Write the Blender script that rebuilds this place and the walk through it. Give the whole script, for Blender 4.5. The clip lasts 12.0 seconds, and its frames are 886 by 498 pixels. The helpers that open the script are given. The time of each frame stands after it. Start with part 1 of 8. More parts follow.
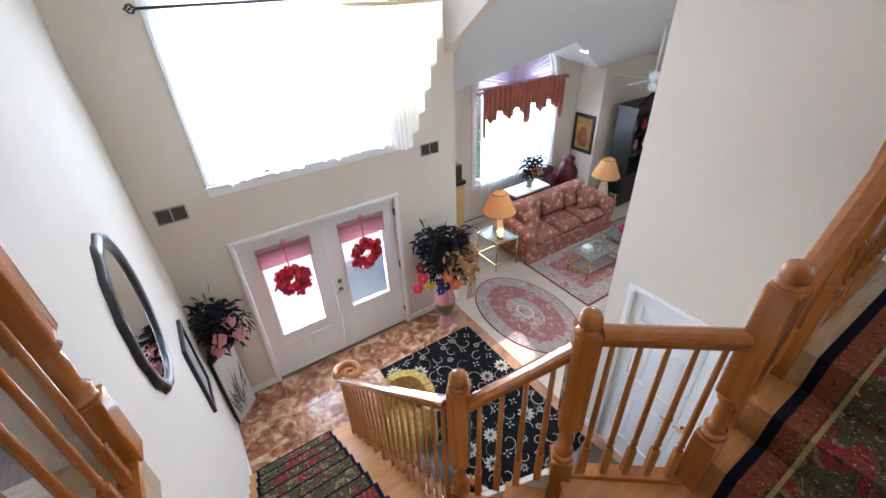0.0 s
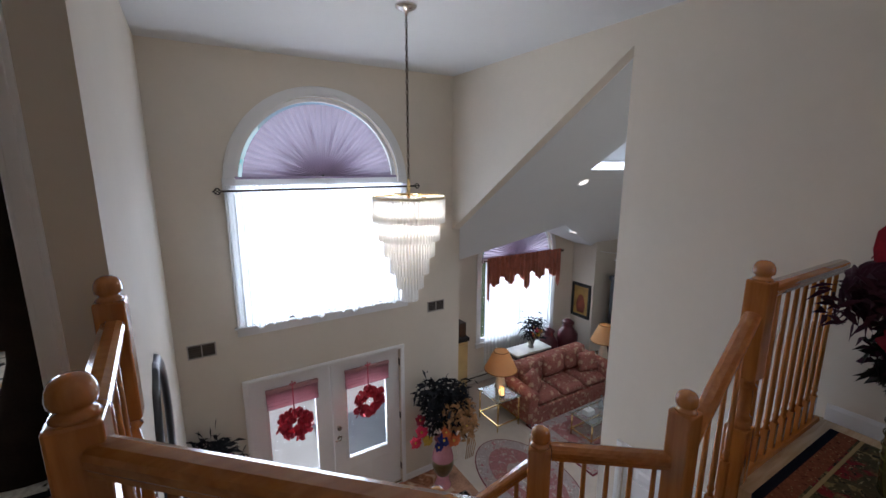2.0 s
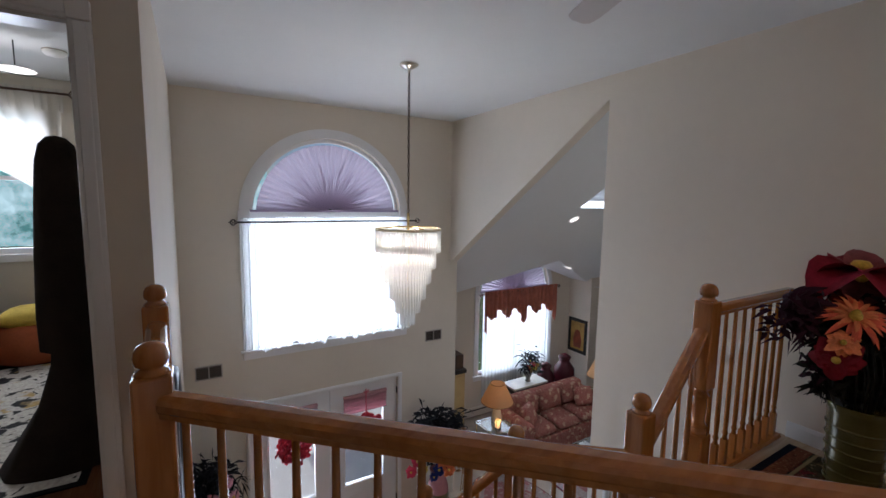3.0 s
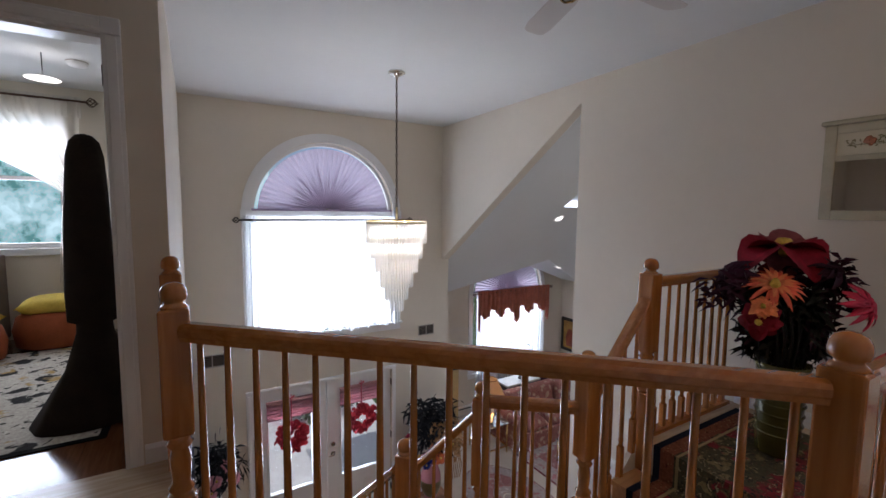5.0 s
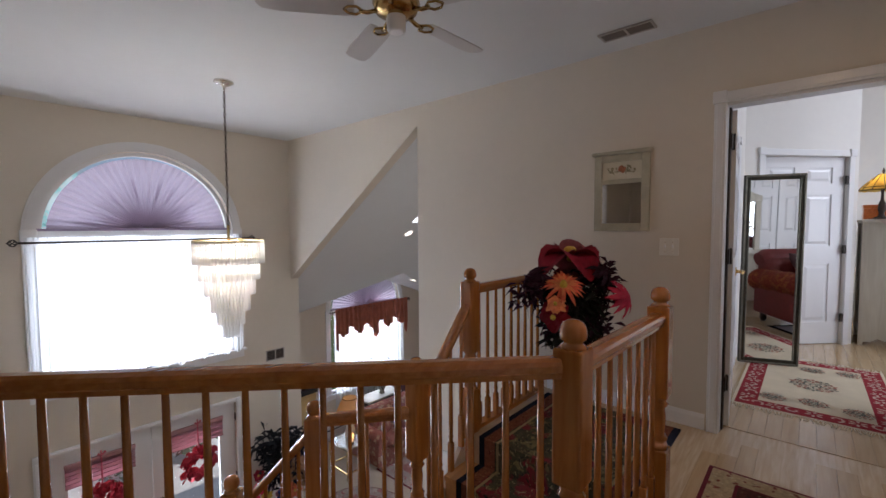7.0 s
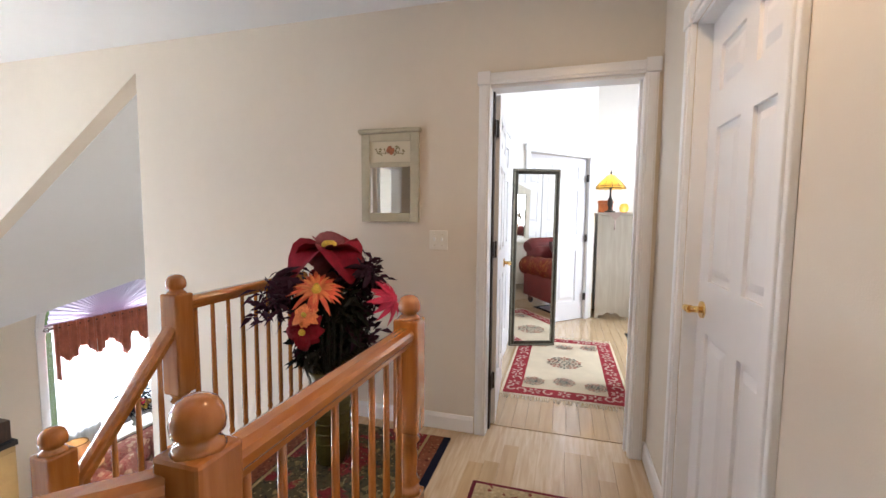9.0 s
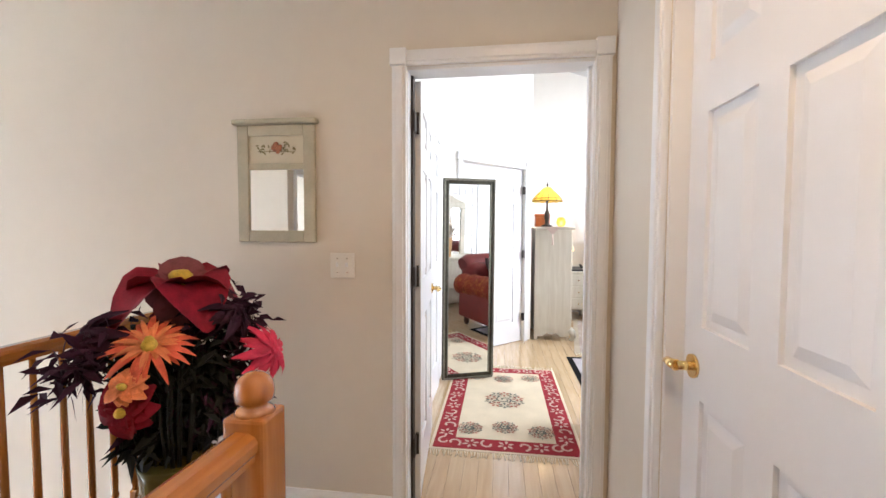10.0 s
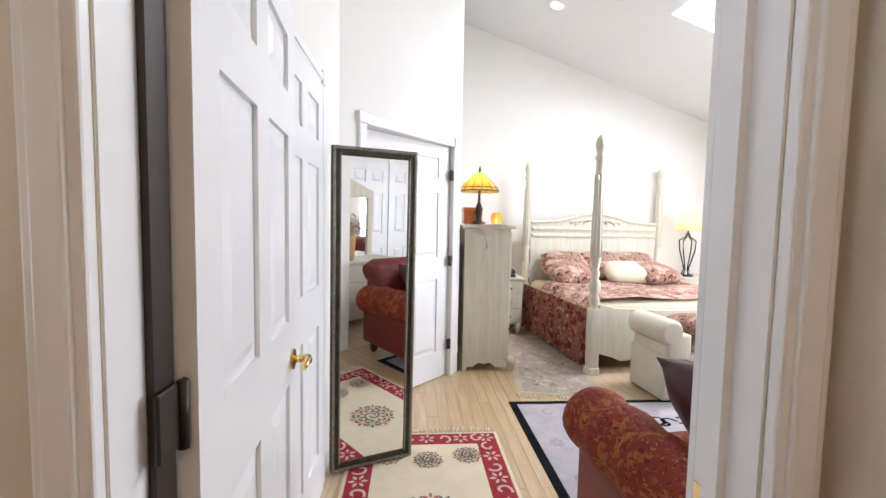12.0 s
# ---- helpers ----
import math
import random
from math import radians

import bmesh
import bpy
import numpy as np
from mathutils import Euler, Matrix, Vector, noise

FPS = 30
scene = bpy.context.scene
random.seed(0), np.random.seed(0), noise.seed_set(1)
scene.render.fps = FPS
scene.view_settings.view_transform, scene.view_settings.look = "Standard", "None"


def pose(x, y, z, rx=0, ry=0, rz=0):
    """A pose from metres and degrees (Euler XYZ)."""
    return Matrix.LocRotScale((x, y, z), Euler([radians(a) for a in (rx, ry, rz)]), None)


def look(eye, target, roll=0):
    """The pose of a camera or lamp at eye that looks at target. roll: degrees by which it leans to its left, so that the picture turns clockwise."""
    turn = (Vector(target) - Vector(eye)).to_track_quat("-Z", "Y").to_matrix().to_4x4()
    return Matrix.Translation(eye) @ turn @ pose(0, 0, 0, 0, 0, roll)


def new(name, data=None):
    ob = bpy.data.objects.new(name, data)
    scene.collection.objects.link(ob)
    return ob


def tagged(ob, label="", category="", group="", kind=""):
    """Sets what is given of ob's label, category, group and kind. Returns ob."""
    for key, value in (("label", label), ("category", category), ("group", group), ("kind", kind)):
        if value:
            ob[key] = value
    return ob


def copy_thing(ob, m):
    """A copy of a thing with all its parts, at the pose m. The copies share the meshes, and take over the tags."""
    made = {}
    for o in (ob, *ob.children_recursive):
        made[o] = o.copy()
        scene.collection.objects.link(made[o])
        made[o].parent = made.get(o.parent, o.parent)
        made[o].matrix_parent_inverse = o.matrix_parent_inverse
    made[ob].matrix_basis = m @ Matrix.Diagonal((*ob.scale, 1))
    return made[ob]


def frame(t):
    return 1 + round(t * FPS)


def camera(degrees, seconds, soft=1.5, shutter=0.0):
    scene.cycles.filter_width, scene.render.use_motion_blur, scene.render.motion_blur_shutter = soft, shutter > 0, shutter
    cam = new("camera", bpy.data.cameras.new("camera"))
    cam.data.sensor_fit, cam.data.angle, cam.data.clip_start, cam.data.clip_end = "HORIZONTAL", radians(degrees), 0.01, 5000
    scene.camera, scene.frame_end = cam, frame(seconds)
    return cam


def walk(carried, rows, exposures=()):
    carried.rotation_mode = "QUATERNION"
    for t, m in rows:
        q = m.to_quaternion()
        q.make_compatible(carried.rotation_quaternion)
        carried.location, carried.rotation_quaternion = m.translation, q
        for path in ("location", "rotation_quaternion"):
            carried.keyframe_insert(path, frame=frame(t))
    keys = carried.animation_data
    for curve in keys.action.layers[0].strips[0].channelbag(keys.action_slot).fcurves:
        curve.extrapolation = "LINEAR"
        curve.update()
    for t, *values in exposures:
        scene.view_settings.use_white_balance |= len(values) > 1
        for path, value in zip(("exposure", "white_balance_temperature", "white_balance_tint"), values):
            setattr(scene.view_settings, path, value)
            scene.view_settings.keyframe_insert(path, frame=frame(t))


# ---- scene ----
cam = camera(93.2, 12.0)
PATH = [
    (0, (0.339, 0.384, 1.309), (1.237, 1.798, 0.216), -2.4),
    (0.5, (0.299, 0.287, 1.366), (1.239, 1.794, 0.446), -1.9),
    (1, (0.235, 0.167, 1.415), (1.212, 1.752, 0.686), -1.0),
    (1.5, (0.18, 0.034, 1.442), (1.184, 1.675, 0.895), -0.4),
    (2, (0.131, -0.127, 1.448), (1.148, 1.549, 1.053), 0.1),
    (2.5, (0.083, -0.279, 1.45), (1.104, 1.416, 1.16), 0.4),
    (3, (0.013, -0.43, 1.43), (1.034, 1.276, 1.21), 0.9),
    (3.2, (0.0, -0.465, 1.424), (1.017, 1.249, 1.22), 1.0),
    (4.8, (-0.041, -0.76, 1.31), (0.956, 0.965, 1.133), 0.7),
    (5, (-0.025, -0.783, 1.304), (0.991, 0.93, 1.127), 0.6),
    (5.5, (-0.01, -0.828, 1.298), (1.098, 0.83, 1.138), 0.5),
    (6, (0.024, -0.874, 1.297), (1.244, 0.704, 1.168), 0.2),
    (6.5, (0.067, -0.905, 1.303), (1.431, 0.553, 1.197), -0.4),
    (7, (0.085, -0.97, 1.314), (1.59, 0.343, 1.21), -0.3),
    (7.5, (0.227, -0.976, 1.294), (1.879, 0.147, 1.188), 0.1),
    (7.7, (0.302, -0.967, 1.285), (2.012, 0.063, 1.169), 0.0),
    (9.3, (0.904, -1.004, 1.332), (2.844, -0.539, 1.186), 0.4),
    (9.5, (1.018, -0.996, 1.334), (2.972, -0.59, 1.205), 0.2),
    (10, (1.334, -0.99, 1.344), (3.313, -0.72, 1.249), 0.2),
    (10.5, (1.651, -0.958, 1.365), (3.645, -0.825, 1.281), 0.6),
    (11, (1.994, -0.951, 1.374), (3.992, -0.921, 1.289), 0.8),
    (11.5, (2.35, -0.953, 1.389), (4.345, -1.01, 1.266), 1.1),
    (12, (2.69, -0.92, 1.401), (4.68, -1.071, 1.268), 1.1),
]
EXPOSURES = [(0.0, 0.0, 5640, 12), (0.5, -0.3, 5660, 12), (1.0, -0.64, 5700, 13), (1.5, -0.98, 5770, 14), (2.5, -1.42, 5800, 15), (5.0, -1.22, 5850, 17), (6.5, -1.26, 6000, 18), (7.0, -1.18, 6120, 18), (7.5, -0.84, 6250, 18), (9.5, 0.37, 6250, 13), (10.5, 0.44, 6330, 14), (11.5, 0.2, 6420, 15), (12.0, -0.12, 6400, 14)]
walk(cam, [(t, look(eye, target, roll)) for t, eye, target, roll in PATH], EXPOSURES)
# ==== body ====
# ---------- world, sun and daylight at the openings ----------
world = bpy.data.worlds.new("sky")
scene.world = world
world.use_nodes = True
wn, wl = world.node_tree.nodes, world.node_tree.links
sky = wn.new("ShaderNodeTexSky")
sky.sky_type, sky.sun_disc = "NISHITA", False
SUN_EL, SUN_AZ = 68.0, 98.0
sky.sun_elevation, sky.sun_rotation = radians(SUN_EL), radians(SUN_AZ)
wn["Background"].inputs[1].default_value = 0.15
wl.new(sky.outputs[0], wn["Background"].inputs[0])
sun = new("sun", bpy.data.lights.new("sun", "SUN"))
sun.data.energy, sun.data.angle, sun.data.color = 5.0, radians(0.5), (1.0, 0.95, 0.86)
sd = Vector((math.sin(radians(SUN_AZ)) * math.cos(radians(SUN_EL)), math.cos(radians(SUN_AZ)) * math.cos(radians(SUN_EL)), math.sin(radians(SUN_EL))))
sun.matrix_world = look(sd * 30, (0, 0, 0))


def daylight(name, eye, target, w, h, power, colour=(0.86, 0.93, 1.0)):
    """Sky light in an opening; also used for the added hall lamp."""
    ob = new(name, bpy.data.lights.new(name, "AREA"))
    ob.data.shape, ob.data.size, ob.data.size_y, ob.data.energy, ob.data.color = "RECTANGLE", w, h, power, colour
    ob.matrix_world = look(eye, target)
    return ob


def lamp(name, place, power, colour=(1.0, 0.72, 0.42), radius=0.04):
    ob = new(name, bpy.data.lights.new(name, "POINT"))
    ob.data.energy, ob.data.color, ob.data.shadow_soft_size = power, colour, radius
    ob.location = place
    return ob


FLOOR = -3.02          # foyer floor; the upper floor is at 0
daylight("foyer_window_light", (1.465, 4.90, 0.47), (1.465, 0, 0.2), 1.8, 1.45, 270)
daylight("foyer_arch_light", (1.465, 4.95, 1.75), (1.465, 0, 1.5), 1.7, 0.8, 15)
daylight("door_light_left", (0.93, 4.86, -1.75), (0.93, 0, -2.4), 0.5, 1.0, 40)
daylight("door_light_right", (1.86, 4.86, -1.75), (1.86, 0, -2.4), 0.5, 1.0, 40)
daylight("living_window_light", (5.95, 6.75, -1.3), (5.95, 0, -2.0), 1.8, 1.9, 170)
daylight("living_skylight_light", (4.96, 2.96, 1.83), (4.96, 2.277, 0.83), 0.98, 1.23, 150)
daylight("bedroom_skylight_light", (6.335, -3.865, 3.33), (6.335, -3.525, 2.33), 0.67, 1.02, 120)
# window out of view, added to light the bedroom
daylight("bedroom_unseen_window_light", (5.6, -5.45, 1.4), (5.6, 0, 1.2), 2.0, 1.5, 130)
daylight("left_room_window_light", (-1.7, 4.98, 1.45), (-1.5, 1, 0.6), 1.3, 1.25, 120)

# ---------- material helpers ----------
def mat(name, base, rough=0.6, metal=0.0, noise_amt=0.0, noise_scale=6.0, bump=0.0, bump_scale=120.0, spec=0.5):
    """A surface with colour variation at two scales and fine relief."""
    if rough >= 0.9:
        spec = 0.1
    elif rough >= 0.55 and max(base) < 0.3:
        spec = 0.2
    m = bpy.data.materials.new(name)
    m.use_nodes = True
    n, l = m.node_tree.nodes, m.node_tree.links
    b = n["Principled BSDF"]
    b.inputs["Roughness"].default_value, b.inputs["Metallic"].default_value = rough, metal
    b.inputs["Specular IOR Level"].default_value = spec
    b.inputs["Base Color"].default_value = (*base, 1)
    co = n.new("ShaderNodeTexCoord")
    if noise_amt:
        t1, t2, mixn = n.new("ShaderNodeTexNoise"), n.new("ShaderNodeTexNoise"), n.new("ShaderNodeMath")
        t1.inputs["Scale"].default_value, t2.inputs["Scale"].default_value = noise_scale, noise_scale * 9
        t1.inputs["Detail"].default_value = 4
        l.new(co.outputs["Object"], t1.inputs["Vector"]), l.new(co.outputs["Object"], t2.inputs["Vector"])
        mixn.operation = "MULTIPLY_ADD"
        l.new(t2.outputs[0], mixn.inputs[0])
        mixn.inputs[1].default_value = 0.4
        l.new(t1.outputs[0], mixn.inputs[2])
        ramp = n.new("ShaderNodeMapRange")
        ramp.inputs["From Min"].default_value, ramp.inputs["From Max"].default_value = 0.4, 1.0
        ramp.inputs["To Min"].default_value, ramp.inputs["To Max"].default_value = 1 - noise_amt, 1 + noise_amt
        l.new(mixn.outputs[0], ramp.inputs[0])
        mul = n.new("ShaderNodeVectorMath")
        mul.operation = "SCALE"
        mul.inputs[0].default_value = base
        l.new(ramp.outputs[0], mul.inputs["Scale"])
        l.new(mul.outputs[0], b.inputs["Base Color"])
    if bump:
        t3, bn = n.new("ShaderNodeTexNoise"), n.new("ShaderNodeBump")
        t3.inputs["Scale"].default_value, t3.inputs["Detail"].default_value = bump_scale, 3
        l.new(co.outputs["Object"], t3.inputs["Vector"])
        bn.inputs["Strength"].default_value, bn.inputs["Distance"].default_value = bump, 0.004
        l.new(t3.outputs[0], bn.inputs["Height"])
        l.new(bn.outputs[0], b.inputs["Normal"])
    return m


def wood_mat(name, dark, light, rough=0.3, stretch=(1.0, 1.0, 12.0), scale=5.0, coat=0.0, per_object=0.0):
    """Grain drawn out along one axis: stretch is small along the grain."""
    m = bpy.data.materials.new(name)
    m.use_nodes = True
    n, l = m.node_tree.nodes, m.node_tree.links
    b = n["Principled BSDF"]
    b.inputs["Roughness"].default_value = rough
    b.inputs["Coat Weight"].default_value, b.inputs["Coat Roughness"].default_value = coat, 0.12
    co, mp, t, t2 = n.new("ShaderNodeTexCoord"), n.new("ShaderNodeMapping"), n.new("ShaderNodeTexNoise"), n.new("ShaderNodeTexNoise")
    mp.inputs["Scale"].default_value = stretch
    l.new(co.outputs["Object"], mp.inputs[0])
    t.inputs["Scale"].default_value, t.inputs["Detail"].default_value, t.inputs["Distortion"].default_value = scale, 6, 0.6
    l.new(mp.outputs[0], t.inputs["Vector"])
    r = n.new("ShaderNodeValToRGB")
    r.color_ramp.elements[0].position, r.color_ramp.elements[1].position = 0.3, 0.72
    r.color_ramp.elements[0].color, r.color_ramp.elements[1].color = (*dark, 1), (*light, 1)
    l.new(t.outputs[0], r.inputs[0])
    out = r.outputs[0]
    if per_object:
        info, rg, hsv = n.new("ShaderNodeObjectInfo"), n.new("ShaderNodeMapRange"), n.new("ShaderNodeHueSaturation")
        rg.inputs["To Min"].default_value, rg.inputs["To Max"].default_value = 1 - per_object, 1 + per_object
        l.new(info.outputs["Random"], rg.inputs[0])
        l.new(rg.outputs[0], hsv.inputs["Value"])
        l.new(out, hsv.inputs["Color"])
        add = n.new("ShaderNodeVectorMath")
        l.new(co.outputs["Object"], add.inputs[0])
        l.new(info.outputs["Random"], add.inputs[1])
        l.new(add.outputs[0], mp.inputs[0])
        out = hsv.outputs[0]
    l.new(out, b.inputs["Base Color"])
    bn = n.new("ShaderNodeBump")
    bn.inputs["Strength"].default_value, bn.inputs["Distance"].default_value = 0.12, 0.002
    l.new(t.outputs[0], bn.inputs["Height"])
    l.new(bn.outputs[0], b.inputs["Normal"])
    return m


def floral_mat(name, ground, tones, scale=9.0, rough=0.95, cover=0.5, fine=60.0, warp=0.4):
    """Woven or printed flowers: rosettes with petals and centres over a ground, tones from the second list."""
    m = bpy.data.materials.new(name)
    m.use_nodes = True
    n, l = m.node_tree.nodes, m.node_tree.links
    b = n["Principled BSDF"]
    b.inputs["Roughness"].default_value, b.inputs["Specular IOR Level"].default_value = rough, 0.08
    co, dis, mixv = n.new("ShaderNodeTexCoord"), n.new("ShaderNodeTexNoise"), n.new("ShaderNodeMixRGB")
    dis.inputs["Scale"].default_value, dis.inputs["Detail"].default_value = scale * 1.4, 3
    l.new(co.outputs["Object"], dis.inputs["Vector"])
    mixv.blend_type = "LINEAR_LIGHT"
    mixv.inputs[0].default_value = warp / scale
    l.new(co.outputs["Object"], mixv.inputs[1]), l.new(dis.outputs["Color"], mixv.inputs[2])
    col = None
    for i, (tone, sc, lo, hi) in enumerate(tones):
        v = n.new("ShaderNodeTexVoronoi")
        v.inputs["Scale"].default_value = scale * sc
        v.feature = "F1" if i % 2 == 0 else "SMOOTH_F1"
        l.new(mixv.outputs[0], v.inputs["Vector"])
        r = n.new("ShaderNodeValToRGB")
        r.color_ramp.interpolation = "EASE"
        e = r.color_ramp.elements
        e[0].position, e[1].position = lo, hi
        e[0].color, e[1].color = (1, 1, 1, 1), (0, 0, 0, 1)
        l.new(v.outputs["Distance"], r.inputs[0])
        mx = n.new("ShaderNodeMixRGB")
        l.new(r.outputs[0], mx.inputs[0])
        if col is None:
            mx.inputs[1].default_value = (*ground, 1)
        else:
            l.new(col, mx.inputs[1])
        mx.inputs[2].default_value = (*tone, 1)
        col = mx.outputs[0]
    f, mf = n.new("ShaderNodeTexNoise"), n.new("ShaderNodeMixRGB")
    f.inputs["Scale"].default_value, f.inputs["Detail"].default_value = fine, 4
    l.new(co.outputs["Object"], f.inputs["Vector"])
    mf.blend_type, mf.inputs[0].default_value = "OVERLAY", 0.6
    l.new(col, mf.inputs[1]), l.new(f.outputs[0], mf.inputs[2])
    l.new(mf.outputs[0], b.inputs["Base Color"])
    bn = n.new("ShaderNodeBump")
    bn.inputs["Strength"].default_value, bn.inputs["Distance"].default_value = 0.25, 0.004
    l.new(f.outputs[0], bn.inputs["Height"])
    l.new(bn.outputs[0], b.inputs["Normal"])
    return m


def sheer_mat(name, colour, clear=0.35):
    m = bpy.data.materials.new(name)
    m.use_nodes = True
    n, l = m.node_tree.nodes, m.node_tree.links
    n.remove(n["Principled BSDF"])
    tr, tl, df = n.new("ShaderNodeBsdfTransparent"), n.new("ShaderNodeBsdfTranslucent"), n.new("ShaderNodeBsdfDiffuse")
    m1, m2 = n.new("ShaderNodeMixShader"), n.new("ShaderNodeMixShader")
    tl.inputs[0].default_value = df.inputs[0].default_value = (*colour, 1)
    m1.inputs[0].default_value, m2.inputs[0].default_value = 0.35, clear
    l.new(tl.outputs[0], m1.inputs[1]), l.new(df.outputs[0], m1.inputs[2])
    l.new(m1.outputs[0], m2.inputs[1]), l.new(tr.outputs[0], m2.inputs[2])
    l.new(m2.outputs[0], n["Material Output"].inputs[0])
    return m


WALL = mat("painted_plaster_cream", (0.705, 0.64, 0.545), 0.75, noise_amt=0.03, noise_scale=1.5, bump=0.12, bump_scale=220)
CEIL = mat("painted_ceiling", (0.70, 0.71, 0.71), 0.85, noise_amt=0.02, noise_scale=1.2, bump=0.1, bump_scale=200)
TRIM = mat("white_gloss_trim", (0.82, 0.82, 0.82), 0.28, noise_amt=0.02, noise_scale=4, bump=0.04, bump_scale=60)
DOORWHITE = mat("white_painted_door", (0.82, 0.82, 0.83), 0.32, noise_amt=0.02, noise_scale=3, bump=0.05, bump_scale=90)
OAK = wood_mat("golden_oak", (0.35, 0.115, 0.02), (0.47, 0.175, 0.036), 0.18, (14, 14, 1.2), 3.0, coat=0.8)
OAKH = wood_mat("golden_oak_rail", (0.35, 0.115, 0.02), (0.47, 0.175, 0.036), 0.18, (1.2, 14, 14), 3.0, coat=0.8)
BRASS = mat("brass", (0.83, 0.6, 0.26), 0.2, 1.0, noise_amt=0.05)
BRONZE = mat("dark_bronze", (0.022, 0.014, 0.01), 0.42, 0.15, noise_amt=0.2, noise_scale=30)
BLACK = mat("black_paint", (0.012, 0.012, 0.013), 0.35, noise_amt=0.2)

# ---------- mesh helpers ----------
def quad_box(bm, x0, y0, z0, x1, y1, z1):
    v = [bm.verts.new(p) for p in ((x0, y0, z0), (x1, y0, z0), (x1, y1, z0), (x0, y1, z0), (x0, y0, z1), (x1, y0, z1), (x1, y1, z1), (x0, y1, z1))]
    for f in ((3, 2, 1, 0), (4, 5, 6, 7), (0, 1, 5, 4), (1, 2, 6, 5), (2, 3, 7, 6), (3, 0, 4, 7)):
        bm.faces.new([v[i] for i in f])
    return v


def prism(bm, pts, d):
    """A closed solid: the polygon pts (3D points) pushed along the vector d."""
    d = Vector(d)
    a = [bm.verts.new(p) for p in pts]
    b = [bm.verts.new(Vector(p) + d) for p in pts]
    k = len(pts)
    fs = [bm.faces.new(a), bm.faces.new(list(reversed(b)))]
    for i in range(k):
        fs.append(bm.faces.new((a[(i + 1) % k], a[i], b[i], b[(i + 1) % k])))
    bmesh.ops.recalc_face_normals(bm, faces=fs)


def lathe(bm, prof, seg=16, at=(0, 0, 0), caps=True):
    """Turned solid from (radius, height) pairs round the z axis."""
    rings = []
    for r, z in prof:
        rings.append([bm.verts.new((at[0] + r * math.cos(2 * math.pi * i / seg), at[1] + r * math.sin(2 * math.pi * i / seg), at[2] + z)) for i in range(seg)])
    fs = []
    for a, b in zip(rings, rings[1:]):
        for i in range(seg):
            fs.append(bm.faces.new((a[i], a[(i + 1) % seg], b[(i + 1) % seg], b[i])))
    for f in fs:
        f.smooth = True
    if caps:
        bm.faces.new(list(reversed(rings[0])))
        bm.faces.new(rings[-1])


def tube(bm, pts, r, seg=8, flat=1.0):
    """A round bar along points; r may be a list."""
    pts = [Vector(p) for p in pts]
    rr = r if isinstance(r, (list, tuple)) else [r] * len(pts)
    rings = []
    for i, p in enumerate(pts):
        d = (pts[min(i + 1, len(pts) - 1)] - pts[max(i - 1, 0)]).normalized()
        up = Vector((0, 0, 1)) if abs(d.z) < 0.95 else Vector((1, 0, 0))
        u = d.cross(up).normalized()
        w = u.cross(d).normalized()
        rings.append([bm.verts.new(p + rr[i] * (u * math.cos(2 * math.pi * k / seg) + w * flat * math.sin(2 * math.pi * k / seg))) for k in range(seg)])
    for a, b in zip(rings, rings[1:]):
        for i in range(seg):
            bm.faces.new((a[i], a[(i + 1) % seg], b[(i + 1) % seg], b[i])).smooth = True
    bm.faces.new(list(reversed(rings[0])))
    bm.faces.new(rings[-1])
    bmesh.ops.recalc_face_normals(bm, faces=bm.faces[:])


def sweep(bm, pts, prof):
    """A moulded bar: profile (side, up) carried along points in plan or on a slope."""
    pts = [Vector(p) for p in pts]
    rings = []
    for i, p in enumerate(pts):
        d = (pts[min(i + 1, len(pts) - 1)] - pts[max(i - 1, 0)]).normalized()
        u = d.cross(Vector((0, 0, 1))).normalized()
        rings.append([bm.verts.new(p + u * a + Vector((0, 0, b))) for a, b in prof])
    k = len(prof)
    for a, b in zip(rings, rings[1:]):
        for i in range(k):
            bm.faces.new((a[i], a[(i + 1) % k], b[(i + 1) % k], b[i]))
    bm.faces.new(list(reversed(rings[0])))
    bm.faces.new(rings[-1])
    bmesh.ops.recalc_face_normals(bm, faces=bm.faces[:])


def soft_box(bm, x0, y0, z0, x1, y1, z1, r=0.02, seg=3):
    """A box with rounded edges."""
    t = bmesh.new()
    quad_box(t, x0, y0, z0, x1, y1, z1)
    bmesh.ops.bevel(t, geom=t.edges[:], offset=r, segments=seg, profile=0.5, affect="EDGES")
    for f in t.faces:
        f.smooth = r > 0.015
    me = bpy.data.meshes.new("tmp")
    t.to_mesh(me)
    t.free()
    bm.from_mesh(me)
    bpy.data.meshes.remove(me)


def cushion(bm, x0, y0, z0, x1, y1, z1, puff=0.05, n=8):
    """A stuffed cushion: edges pinched, middle full."""
    cx, cy, cz = (x0 + x1) / 2, (y0 + y1) / 2, (z0 + z1) / 2
    for side in (1, -1):
        g = []
        for i in range(n + 1):
            row = []
            for j in range(n + 1):
                a, b = i / n * 2 - 1, j / n * 2 - 1
                k = max(0.0, (1 - a ** 4) * (1 - b ** 4)) ** 0.5
                pin = 1 - 0.06 * (1 - k)
                row.append(bm.verts.new((cx + (x1 - x0) / 2 * a * pin, cy + (y1 - y0) / 2 * b * pin, cz + side * ((z1 - z0) / 2 * k + puff * k * k))))
            g.append(row)
        for i in range(n):
            for j in range(n):
                q = (g[i][j], g[i + 1][j], g[i + 1][j + 1], g[i][j + 1])
                bm.faces.new(q if side > 0 else q[::-1]).smooth = True
    bmesh.ops.remove_doubles(bm, verts=bm.verts[:], dist=0.0005)


